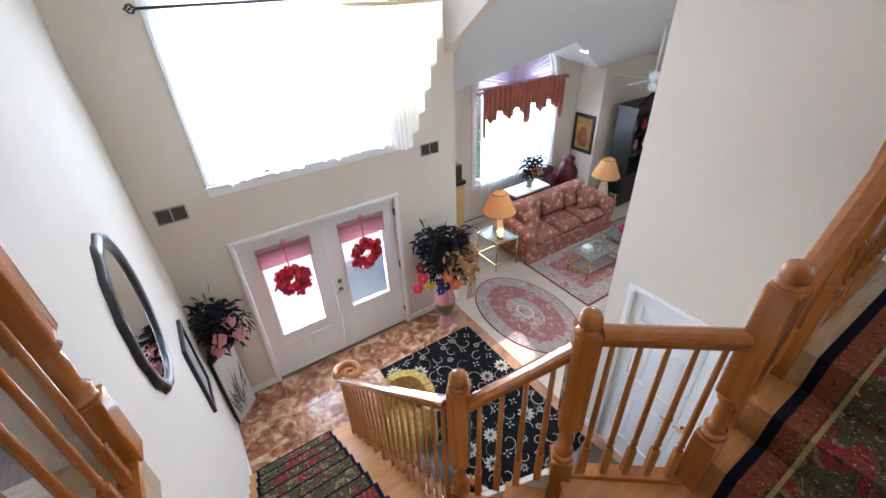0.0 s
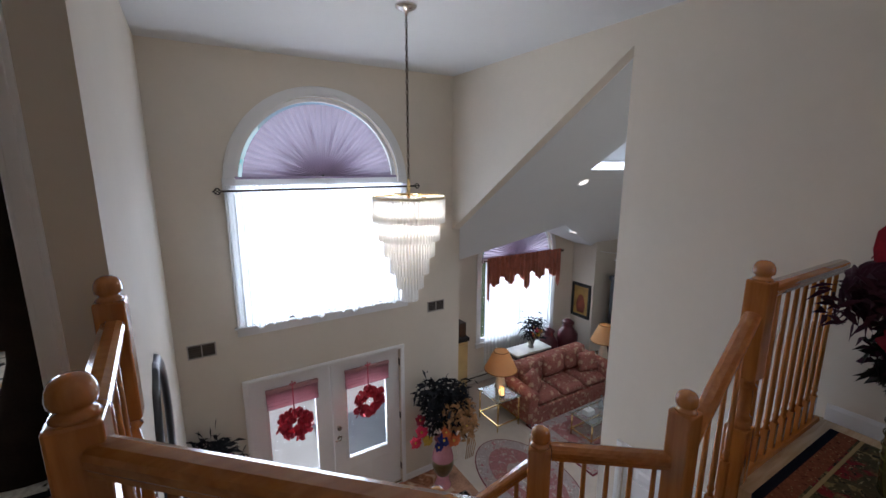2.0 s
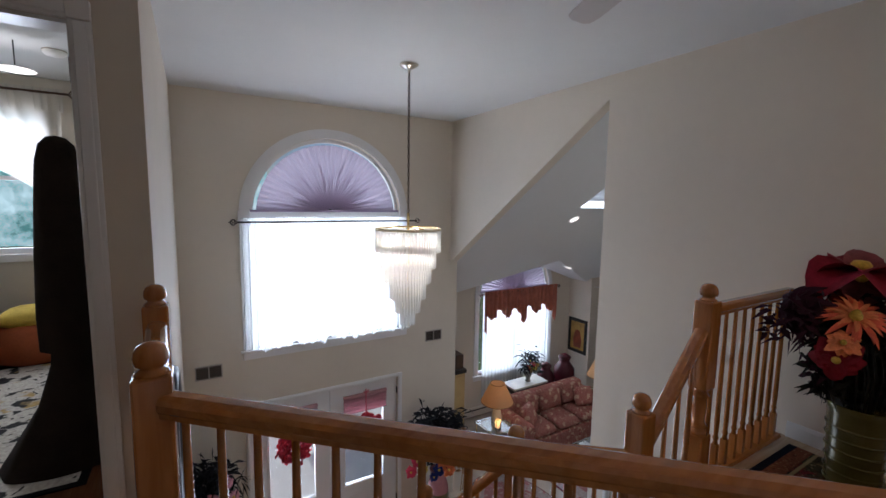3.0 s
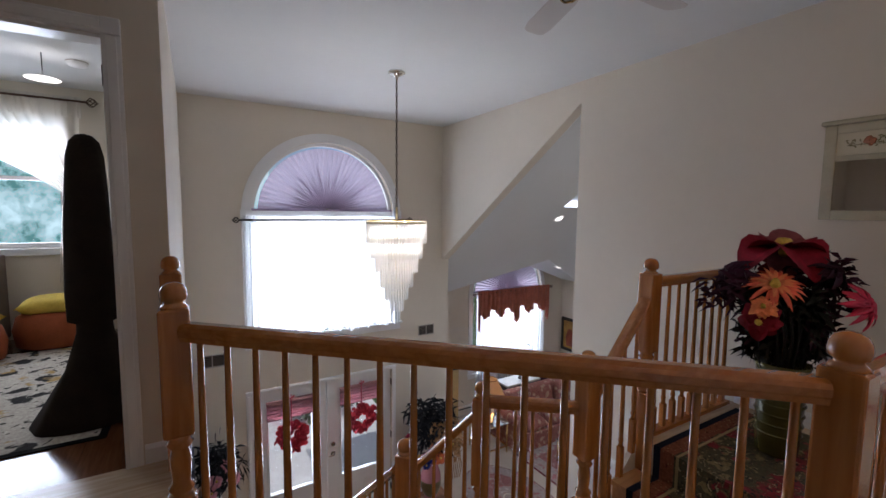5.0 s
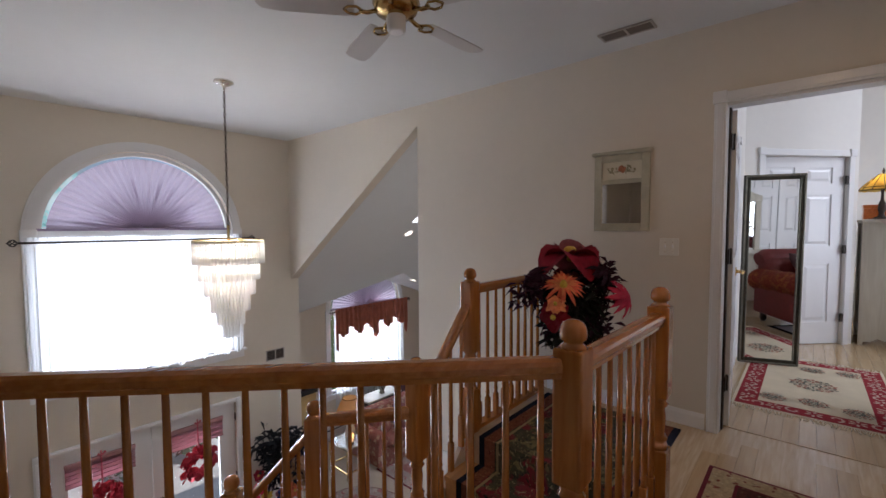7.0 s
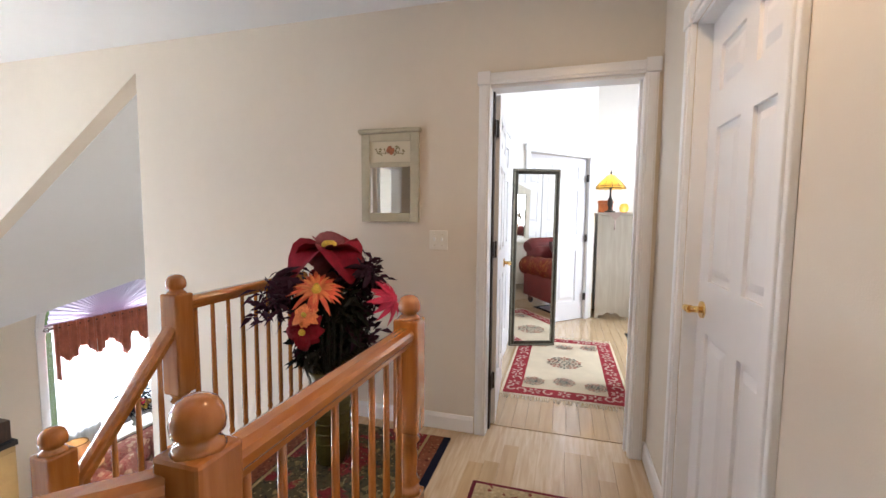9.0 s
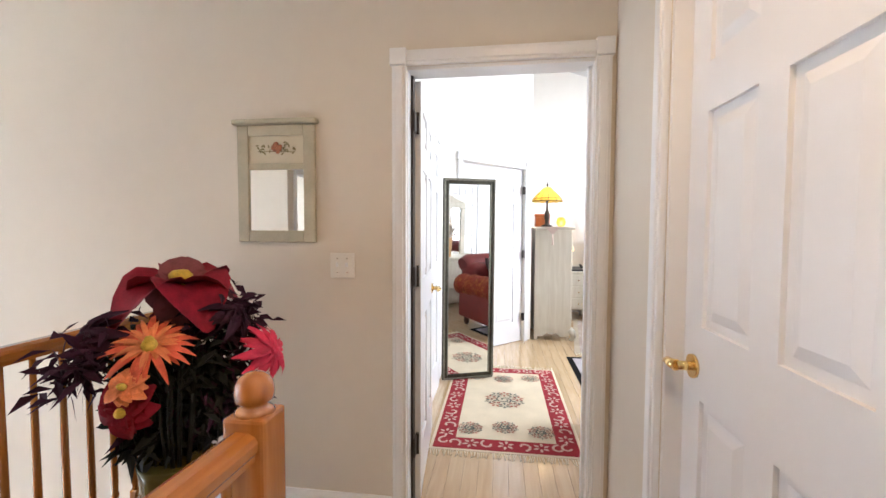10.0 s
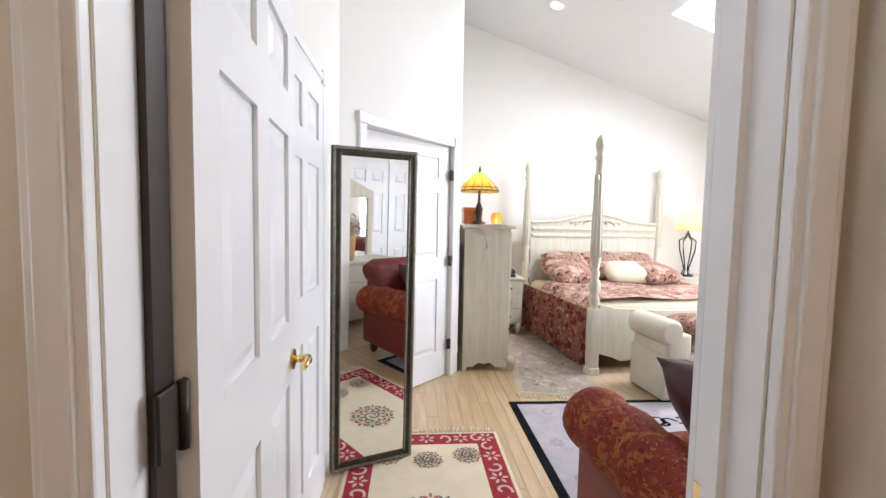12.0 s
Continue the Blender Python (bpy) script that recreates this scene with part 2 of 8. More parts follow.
def finish(name, bm, material, smooth=False):
    me = bpy.data.meshes.new(name)
    if smooth:
        for f in bm.faces:
            f.smooth = True
    bm.to_mesh(me)
    bm.free()
    me.materials.append(material)
    return me


def part(name, bm, material, parent=None, label="", at=None):
    ob = new(name, finish(name, bm, material))
    if parent is not None:
        ob.parent = parent
    if at is not None:
        ob.matrix_basis = at
    if label:
        ob["label"] = label
    return ob


def thing(name, label, category, at=None, group=""):
    ob = new(name)
    ob.empty_display_size = 0.1
    if at is not None:
        ob.matrix_basis = at
    return tagged(ob, label, category, group)


def built(name, bm, material, label, category="structure"):
    return tagged(new(name, finish(name, bm, material)), label, category, kind="structure")


def box_part(name, b, material, parent, label="", r=0.0):
    bm = bmesh.new()
    soft_box(bm, *b, r, 2) if r else quad_box(bm, *b)
    return part(name, bm, material, parent, label)


def wall_mesh(bm, axis, plane, thick, u0, u1, z0, z1, holes=(), arch=None):
    """An upright wall along x or y with rectangular holes (u0, u1, z0, z1); arch (centre, spring, radius, sill) is a round-headed one."""
    hs = list(holes)
    if arch:
        c, s, r, sill = arch
        hs.append((c - r, c + r, sill, s + r))
    us = sorted({u0, u1, *(h[0] for h in hs), *(h[1] for h in hs)})
    zs = sorted({z0, z1, *(h[2] for h in hs), *(h[3] for h in hs)})

    def p(u, z):
        return (u, plane, z) if axis == "x" else (plane, u, z)
    d = (0, thick, 0) if axis == "x" else (thick, 0, 0)
    for a, b in zip(us, us[1:]):
        for e, f in zip(zs, zs[1:]):
            m, k = (a + b) / 2, (e + f) / 2
            if a < u0 - 1e-6 or b > u1 + 1e-6 or e < z0 - 1e-6 or f > z1 + 1e-6 or any(h[0] < m < h[1] and h[2] < k < h[3] for h in hs):
                continue
            prism(bm, [p(a, e), p(b, e), p(b, f), p(a, f)], d)
    if arch:
        N = 24
        for i in range(N):
            a0, a1 = math.pi * i / N, math.pi * (i + 1) / N
            q0, q1 = (c + r * math.cos(a0), s + r * math.sin(a0)), (c + r * math.cos(a1), s + r * math.sin(a1))
            prism(bm, [p(*q0), p(q0[0], s + r), p(q1[0], s + r), p(*q1)] if i not in (0,) else [p(*q0), p(q0[0], s + r), p(q1[0], s + r), p(*q1)], d)


# ---------- setting: foyer and stair hall ----------
YF, XR, XL, TOP = 4.655, 3.18, -0.14, 2.55
bm = bmesh.new()
wall_mesh(bm, "x", YF, 0.16, XL - 0.15, XR + 0.12, FLOOR, TOP, [(0.49, 2.36, FLOOR, -0.965)], (1.465, 1.25, 0.915, -0.27))
built("wall_front", bm, WALL, "cream painted front wall with arched window and double door opening", "wall")
bm = bmesh.new()
wall_mesh(bm, "y", XR, 0.12, -1.46, 2.07, FLOOR, TOP, [(-1.375, -0.575, -0.3, 2.06), (0.52, 1.83, FLOOR, -0.985)])
prism(bm, [(XR, 2.07, 2.35), (XR, YF, 0.58), (XR, YF, TOP), (XR, 2.07, TOP)], (0.12, 0, 0))
built("wall_right", bm, WALL, "cream painted side wall with a sloping lower edge over the living room", "wall")
bm = bmesh.new()
wall_mesh(bm, "y", XL, -0.15, 1.75, YF, FLOOR, TOP)
wall_mesh(bm, "y", XL, -0.15, -1.46, 1.75, FLOOR, -0.3)
built("wall_left", bm, WALL, "cream painted tall foyer side wall", "wall")
bm = bmesh.new()
wall_mesh(bm, "x", 1.75, 0.13, -2.75, XL - 0.15, 0, TOP, [(-1.18, -0.365, 0.0, 2.1)])
built("wall_left_room", bm, WALL, "cream painted wall with an open doorway", "wall")
bm = bmesh.new()
wall_mesh(bm, "x", -1.46, -0.12, -2.75, XR, -0.3, TOP, [(1.87, 2.61, 0, 2.06)])
built("wall_hall", bm, WALL, "cream painted hallway wall with a door", "wall")
bm = bmesh.new()
wall_mesh(bm, "y", -2.6, -0.15, -1.58, 1.88, -0.3, TOP)
wall_mesh(bm, "x", 0.0, -0.12, XL, 3.18, FLOOR, -0.3)
built("wall_hall_end", bm, WALL, "cream painted end wall", "wall")
bm = bmesh.new()
quad_box(bm, -2.75, -1.58, TOP, XR + 0.12, YF + 0.16, TOP + 0.15)
built("ceiling", bm, CEIL, "off-white painted ceiling", "ceiling")
bm = bmesh.new()
prism(bm, [(-2.75, -1.46, -0.3), (XR, -1.46, -0.3), (XR, 0.66, -0.3), (2.16, 0.66, -0.3), (2.16, -0.415, -0.3), (1.285, -0.415, -0.3), (XL, 0.965, -0.3), (XL, 1.75, -0.3), (-2.75, 1.75, -0.3)], (0, 0, 0.3))
UPPER = built("floor_upper", bm, wood_mat("pale_maple", (0.5, 0.36, 0.22), (0.66, 0.52, 0.36), 0.25, (1, 12, 1), 4, coat=0.3), "pale maple strip floor of the upper hall", "floor")
STONE = mat("rust_marble_tile", (0.33, 0.17, 0.1), 0.18, noise_amt=0.55, noise_scale=4.0, bump=0.03)
CARPET = mat("beige_carpet", (0.5, 0.42, 0.34), 0.95, noise_amt=0.08, noise_scale=5, bump=0.5, bump_scale=260)
bm = bmesh.new()
quad_box(bm, XL - 0.2, -0.5, FLOOR - 0.2, XR, YF, FLOOR)
built("floor_foyer", bm, STONE, "rust and cream marble tile floor", "floor")
bm = bmesh.new()
quad_box(bm, XR, -0.5, FLOOR - 0.2, 10.6, 6.55, FLOOR)
built("floor_living", bm, CARPET, "pale beige living room carpet", "floor")

# living room shell: a main slope and a small gable over the window
def slope_z(y):
    return 0.58 - 0.683 * (y - 4.65)


RX, RZ = 5.6, 0.44
def gable_z(x):
    return RZ - (0.375 if x < RX else 0.366) * abs(x - RX)


bm = bmesh.new()
def sloped(pts):
    prism(bm, [(x, y, slope_z(y)) for x, y in pts], (0, 0, 0.12))


yl, yr = 4.65 - (gable_z(3.3) - 0.58) / 0.683, 4.65 - (gable_z(7.62) - 0.58) / 0.683
yt = 4.65 - (RZ - 0.58) / 0.683
sloped([(3.3, 3.47), (10.6, 3.47), (10.6, 5.9), (7.62, 5.9), (7.62, yr), (RX, yt), (3.3, yl)])
sloped([(3.3, 2.45), (4.47, 2.45), (4.47, 3.47), (3.3, 3.47)])
sloped([(5.45, 2.45), (10.6, 2.45), (10.6, 3.47), (5.45, 3.47)])
sloped([(3.3, 0.45), (10.6, 0.45), (10.6, 2.45), (3.3, 2.45)])
prism(bm, [(RX, yt, RZ), (3.3, yl, gable_z(3.3)), (3.3, 6.5, gable_z(3.3)), (RX, 6.5, RZ)], (0, 0, 0.12))
prism(bm, [(RX, yt, RZ), (RX, 6.5, RZ), (7.62, 6.5, gable_z(7.62)), (7.62, yr, gable_z(7.62))], (0, 0, 0.12))
built("ceiling_living", bm, CEIL, "off-white vaulted living room ceiling with a skylight shaft", "ceiling")
YL = 6.4
bm = bmesh.new()
wall_mesh(bm, "x", YL, 0.16, 3.3, 7.75, FLOOR, 0.9, [], (5.95, -0.45, 0.97, -2.15))
built("wall_living_front", bm, WALL, "off-white living room window wall", "wall")
def one_wall(name, label, material, *args):
    bm = bmesh.new()
    wall_mesh(bm, *args)
    return built(name, bm, material, label, "wall")


one_wall("wall_living_west", "off-white return wall beside the living room window", WALL, "y", 3.3, -0.12, 4.815, 6.56, FLOOR, 0.9)
one_wall("wall_living_picture", "off-white short wall that carries the picture", WALL, "y", 7.62, 0.12, 5.9, YL, FLOOR, 0.9)
one_wall("wall_living_cabinet", "off-white wall behind the china cabinet", WALL, "x", 5.78, 0.12, 7.62, 10.6, FLOOR, 0.9)
one_wall("wall_living_east", "off-white far living room wall", WALL, "y", 10.6, 0.12, 0.45, 5.9, FLOOR, 4.4)
one_wall("wall_living_back", "off-white back living room wall", WALL, "x", 0.57, -0.12, 3.3, 10.6, FLOOR, 4.4)
one_wall("wall_living_upper", "off-white upper wall over the hall", WALL, "y", 3.3, -0.12, 0.57, 2.07, TOP, 4.4)

# bedroom shell
def bed_ceiling_z(y):
    return 3.79 + 0.34 * (y + 2.29)


BEDWALL = mat("painted_plaster_white", (0.8, 0.78, 0.74), 0.75, noise_amt=0.03, noise_scale=1.5, bump=0.12, bump_scale=220)
one_wall("wall_bedroom_side", "white painted bedroom side wall", BEDWALL, "x", -0.45, 0.1, 3.3, 5.45, 0, 4.6)
bm = bmesh.new()
prism(bm, [(5.45, -0.45, 0), (5.60, -0.58, 0), (5.60, -0.58, 2.05), (5.45, -0.45, 2.05)], (0.065, 0.075, 0))
prism(bm, [(6.40, -1.273, 0), (6.5, -1.36, 0), (6.5, -1.36, 2.05), (6.40, -1.273, 2.05)], (0.065, 0.075, 0))
prism(bm, [(5.45, -0.45, 2.05), (6.5, -1.36, 2.05), (6.5, -1.36, 4.6), (5.45, -0.45, 4.6)], (0.065, 0.075, 0))
built("wall_bedroom_angled", bm, BEDWALL, "white painted angled wall with a doorway", "wall")
one_wall("wall_bedroom_alcove", "white painted wall beside the chest", BEDWALL, "x", -1.36, 0.1, 6.5, 8.4, 0, 4.6)
one_wall("wall_bedroom_head", "white painted wall behind the bed", BEDWALL, "y", 8.4, 0.12, -5.62, -1.36, 0, 4.3)
# the opening in this unseen wall is added for the bedroom's light
one_wall("wall_bedroom_window", "white painted bedroom wall with an unseen window opening", BEDWALL, "x", -5.5, -0.12, 2.2, 8.4, 0, 3.0, [(4.6, 6.6, 0.7, 2.1)])
one_wall("wall_bedroom_dresser", "white painted wall behind the dresser", BEDWALL, "y", 2.2, -0.12, -5.62, -1.6, 0, 4.2)
one_wall("wall_bedroom_return", "white painted return wall", BEDWALL, "x", -1.66, 0.07, 2.08, 3.18, 0, 4.2)
one_wall("wall_bedroom_entry", "white painted wall beside the bedroom door", BEDWALL, "y", 3.3, -0.12, -1.66, -1.46, 0, 4.6)
one_wall("wall_bedroom_over_door", "white painted wall over the bedroom door", BEDWALL, "y", 3.3, -0.12, -1.46, -0.35, TOP, 4.6)
bm = bmesh.new()
for x0, x1, y0, y1 in ((2.08, 8.52, -5.62, -4.35), (2.08, 8.52, -3.38, -1.7), (3.18, 8.52, -1.7, -0.3), (2.08, 6.0, -4.35, -3.38), (6.67, 8.52, -4.35, -3.38)):
    prism(bm, [(x0, y0, bed_ceiling_z(y0)), (x1, y0, bed_ceiling_z(y0)), (x1, y1, bed_ceiling_z(y1)), (x0, y1, bed_ceiling_z(y1))], (0, 0, 0.12))
built("ceiling_bedroom", bm, CEIL, "white sloped bedroom ceiling with a skylight", "ceiling")
bm = bmesh.new()
quad_box(bm, 2.1, -5.5, -0.3, 8.52, -1.58, 0)
quad_box(bm, 3.18, -1.58, -0.3, 8.52, 0.3, 0)
built("floor_bedroom", bm, UPPER.data.materials[0], "pale maple strip floor of the bedroom", "floor")
bm = bmesh.new()
wall_mesh(bm, "x", 0.3, 0.1, 3.3, 8.4, -0.3, 2.5)
wall_mesh(bm, "y", 8.3, 0.1, -1.3, 0.3, 0, 2.5)
prism(bm, [(5.55, -0.38, 2.5), (6.56, -1.25, 2.5), (8.4, -1.25, 2.5), (8.4, 0.4, 2.5), (5.55, 0.4, 2.5)], (0, 0, 0.1))
built("wall_bath", bm, BEDWALL, "white painted walls behind the angled door", "wall")

# left room shell
bm = bmesh.new()
wall_mesh(bm, "y", -3.4, -0.1, 1.88, 4.95, 0, 2.5)
wall_mesh(bm, "x", 4.85, 0.12, -3.4, -0.29, 0, 2.5, [(-2.6, -1.14, 0.9, 2.24)])
wall_mesh(bm, "y", -0.29, -0.02, 1.88, 4.85, 0, 2.5)
built("wall_far_room", bm, WALL, "cream painted side room walls with a window", "wall")
bm = bmesh.new()
quad_box(bm, -3.5, 1.88, 2.5, -0.29, 4.97, 2.6)
built("ceiling_far_room", bm, CEIL, "white side room ceiling", "ceiling")
bm = bmesh.new()
quad_box(bm, -3.5, 1.75, -0.25, -0.29, 4.97, 0)
built("floor_far_room", bm, wood_mat("red_oak_floor", (0.13, 0.05, 0.022), (0.22, 0.09, 0.04), 0.15, (12, 1, 1), 4, coat=0.4), "polished reddish oak floor of the side room", "floor")

# ---------- staircase ----------
RISE = 3.02 / 17
A, B, C, D = (0.97, 1.305), (1.272, 0.978), (1.70, 0.64), (2.19, 0.64)
K, L, R, L2 = (1.266, -0.452), (-0.095, 0.858), (2.15, -0.474), (-0.135, 1.65)
stairs = thing("staircase", "golden oak staircase with a patterned runner turning past the foyer", "stairs")
OAKT = wood_mat("oak_tread", (0.44, 0.2, 0.065), (0.6, 0.31, 0.11), 0.3, (1.2, 10, 10), 3, coat=0.3)
RUNNER = floral_mat("dark_runner", (0.075, 0.066, 0.038), [((0.21, 0.16, 0.075), 1.2, 0.26, 0.44), ((0.2, 0.03, 0.035), 0.7, 0.26, 0.4), ((0.035, 0.035, 0.028), 2.4, 0.26, 0.34), ((0.36, 0.29, 0.16), 3.3, 0.12, 0.24), ((0.16, 0.05, 0.03), 5.5, 0.1, 0.2)], 9.0, warp=1.1)
RUSTBAND = floral_mat("rust_runner_border", (0.2, 0.07, 0.04), [((0.36, 0.24, 0.12), 5.0, 0.12, 0.22), ((0.1, 0.03, 0.02), 3.0, 0.1, 0.24)], 10.0, warp=0.2)
TANLINE = mat("tan_runner_line", (0.34, 0.25, 0.12), 0.95, noise_amt=0.2, bump=0.3)
NAVY = mat("navy_binding", (0.008, 0.01, 0.022), 0.9, bump=0.3, noise_amt=0.2)


def tread(poly, z, depth=RISE + 0.02):
    bm = bmesh.new()
    prism(bm, [(x, y, z - 0.03) for x, y in poly], (0, 0, 0.03))
    part("tread", bm, OAKT, stairs)
    bm = bmesh.new()
    c = Vector((sum(p[0] for p in poly) / len(poly), sum(p[1] for p in poly) / len(poly)))
    inner = [c + (Vector(p) - c) * 0.985 for p in poly]
    prism(bm, [(p[0], p[1], z - depth - 0.1) for p in inner], (0, 0, depth + 0.07))
    part("riser", bm, OAKT, stairs)


Y0, TR = 3.42, 0.212
for i in range(1, 11):
    y1 = Y0 - (i - 1) * TR
    z = FLOOR + i * RISE
    tread([(XL, y1 + 0.025), (0.93, y1 + 0.025), (0.93, y1 - TR), (XL, y1 - TR)], z)
    bm = bmesh.new()
    def fold(b, x, w, up):
        prism(b, [(x, y1 + 0.036 + up, z - RISE + 0.004), (x, y1 + 0.036 + up, z + 0.004), (x, y1 + 0.028, z + 0.011 + up), (x, y1 - TR + 0.035, z + 0.008 + up), (x, y1 - TR + 0.035, z + 0.001), (x, y1 + 0.027, z + 0.001), (x, y1 + 0.027, z - RISE + 0.004)], (w, 0, 0))
    fold(bm, -0.04, 0.74, 0.0)
    part("runner_strip", bm, RUNNER, stairs, "dark floral stair runner")
    for xe in (-0.07, 0.70):
        bm = bmesh.new()
        fold(bm, xe, 0.03, 0.002)
        part("binding", bm, NAVY, stairs, "navy carpet binding")
    # navy line along the nosing imitates the shade between one tread and the next
    bm = bmesh.new()
    tube(bm, [(-0.04, y1 + 0.03, z + 0.006), (0.70, y1 + 0.03, z + 0.006)], 0.009, 8)
    part("nosing_shade_line", bm, NAVY, stairs, "dark line put in for the shade at the nosing")
M, P0, P1, P2 = (1.12, 1.14), (XL, 0.87), (0.287, 0.494), (0.68, 0.115)
S = FLOOR
tread([A, (XL, 1.305), P0, P1, M], S + 12 * RISE)
tread([M, P1, P2, B], S + 13 * RISE)
tread([B, P2, (1.268, -0.448), (1.70, -0.448), C], S + 14 * RISE)
tread([(1.70, 0.64), (1.70, -0.448), (1.93, -0.448), (1.93, 0.64)], S + 15 * RISE)
tread([(1.93, 0.64), (1.93, -0.448), (2.16, -0.448), (2.16, 0.64)], S + 16 * RISE)
tread([(XL, 1.305 + 0.03), (0.93, 1.335), (0.93, 1.2), (XL, 1.1)], S + 11 * RISE)
for x0, z in ((1.70, S + 15 * RISE), (1.93, S + 16 * RISE), (2.16, 0.0)):
    bm = bmesh.new()
    xe = x0 + 0.22 if z < -0.01 else 3.06
    prism(bm, [(x0 - 0.008, -0.36, z - RISE + 0.006), (x0 - 0.008, -0.36, z + 0.01), (xe, -0.36, z + 0.01), (xe, -0.36, z + 0.002), (x0 - 0.002, -0.36, z + 0.002), (x0 - 0.002, -0.36, z - RISE + 0.006)], (0, 0.88, 0))
    part("runner_strip", bm, RUNNER, stairs, "dark floral stair runner")
    for ye in (-0.392, 0.50):
        bm = bmesh.new()
        prism(bm, [(x0 - 0.010, ye, z - RISE + 0.006), (x0 - 0.010, ye, z + 0.012), (xe, ye, z + 0.012), (xe, ye, z + 0.002), (x0 - 0.002, ye, z + 0.002), (x0 - 0.002, ye, z - RISE + 0.006)], (0, 0.04, 0))
        part("binding", bm, NAVY, stairs, "navy carpet binding")
    for ye, we, up, mt in ((-0.352, 0.075, 0.0118, RUSTBAND), (0.425, 0.075, 0.0118, RUSTBAND), (-0.268, 0.016, 0.0118, TANLINE), (0.398, 0.016, 0.0118, TANLINE)):
        bm = bmesh.new()
        prism(bm, [(x0 - 0.0095, ye, z - RISE + 0.006), (x0 - 0.0095, ye, z + up), (xe, ye, z + up), (xe, ye, z + 0.002), (x0 - 0.002, ye, z + 0.002), (x0 - 0.002, ye, z - RISE + 0.006)], (0, we, 0))
        part("border_band", bm, mt, stairs, "woven rust and tan runner border")
bm = bmesh.new()
prism(bm, [(1.68, 0.5, S + 14 * RISE + 0.002), (1.68, -0.36, S + 14 * RISE + 0.002), (1.3, -0.36, S + 14 * RISE + 0.002), (0.76, 0.24, S + 14 * RISE + 0.002), (1.22, 0.86, S + 14 * RISE + 0.002)], (0, 0, 0.008))
part("runner_strip", bm, RUNNER, stairs, "dark floral stair runner")
bm = bmesh.new()
prism(bm, [(M[0] - 0.1, M[1] - 0.1, S + 13 * RISE + 0.002), (P1[0] + 0.1, P1[1] + 0.06, S + 13 * RISE + 0.002), (P2[0] - 0.02, P2[1] + 0.12, S + 13 * RISE + 0.002), (B[0] - 0.08, B[1] - 0.1, S + 13 * RISE + 0.002)], (0, 0, 0.008))
part("runner_strip", bm, RUNNER, stairs, "dark floral stair runner")

# newel posts, rails and balusters
def newel_mesh(h_low, h_total, w=0.092):
    """Square base, turned waist, square head, ball finial; h_total to the top of the finial."""
    bm = bmesh.new()
    hw = w / 2
    top = h_total - 0.085
    sq = max(0.3, top - h_low - 0.24)
    soft_box(bm, -hw, -hw, 0, hw, hw, h_low, 0.006, 2)
    z0, z1 = h_low, top - sq
    s = z1 - z0
    lathe(bm, [(hw * 0.98, z0 - 0.004), (hw * 0.8, z0 + 0.03 * s / 0.24), (hw * 0.62, z0 + 0.1 * s), (hw * 0.9, z0 + 0.2 * s), (hw * 0.6, z0 + 0.28 * s), (hw * 0.72, z0 + 0.6 * s), (hw * 0.62, z0 + 0.78 * s), (hw * 0.92, z0 + 0.86 * s), (hw * 0.7, z0 + 0.92 * s), (hw * 0.98, z1 + 0.004)], 16)
    soft_box(bm, -hw, -hw, z1, hw, hw, top, 0.008, 2)
    lathe(bm, [(hw * 0.93, top - 0.002), (hw * 0.78, top + 0.008), (hw * 0.62, top + 0.013), (hw * 0.62, top + 0.02), (hw * 0.86, top + 0.027), (hw * 0.9, top + 0.042), (hw * 0.84, top + 0.06), (hw * 0.66, top + 0.075), (hw * 0.36, top + 0.083), (0.002, top + 0.085)], 20)
    return bm


def baluster_mesh(h, block=0.2):
    bm = bmesh.new()
    b = 0.016
    soft_box(bm, -b, -b, 0, b, b, block, 0.003, 1)
    lathe(bm, [(0.015, block - 0.002), (0.0105, block + 0.02), (0.0155, block + 0.035), (0.0115, block + 0.05), (0.0135, block + 0.12), (0.0115, h * 0.7), (0.0095, h)], 8)
    return bm


RAILP = [(-0.028, -0.055), (0.028, -0.055), (0.03, -0.04), (0.034, -0.034), (0.036, -0.015), (0.03, -0.004), (0.014, 0.004), (-0.014, 0.004), (-0.03, -0.004), (-0.036, -0.015), (-0.034, -0.034), (-0.03, -0.04)]


def newel(parent, xy, base, top, low=0.3, turn=0.0, w=0.092):
    bm = newel_mesh(low, top - base, w)
    part("newel_post", bm, OAK, parent, "", pose(xy[0], xy[1], base, 0, 0, turn))


def rail_run(parent, p, q, za, zb, ba, bb, n, trim=0.045, block=0.2, shoe=True):
    """Handrail from p to q with tops at za and zb, and n balusters standing on ba to bb."""
    p, q = Vector(p), Vector(q)
    d = (q - p).normalized()
    a, b = p + d * trim, q - d * trim
    bm = bmesh.new()
    sweep(bm, [(a.x, a.y, za), (b.x, b.y, zb)], RAILP)
    ob = part("handrail", bm, OAKH, parent)
    if shoe:
        bm = bmesh.new()
        sweep(bm, [(a.x, a.y, ba + 0.02), (b.x, b.y, bb + 0.02)], [(-0.035, -0.02), (0.035, -0.02), (0.03, 0), (-0.03, 0)])
        part("shoe_rail", bm, OAKH, parent)
    ang = math.degrees(math.atan2(d.y, d.x))
    meshes = {}
    for i in range(n):
        f = (i + 0.5) / n
        c = a + (b - a) * f
        lo, hi = ba + (bb - ba) * f, za + (zb - za) * f - 0.05
        h = round(hi - lo, 2)
        if h not in meshes:
            meshes[h] = finish("baluster", baluster_mesh(h, block), OAK)
        o = new("baluster", meshes[h])
        o.parent = parent
        o.matrix_basis = pose(c.x, c.y, lo, 0, 0, ang)


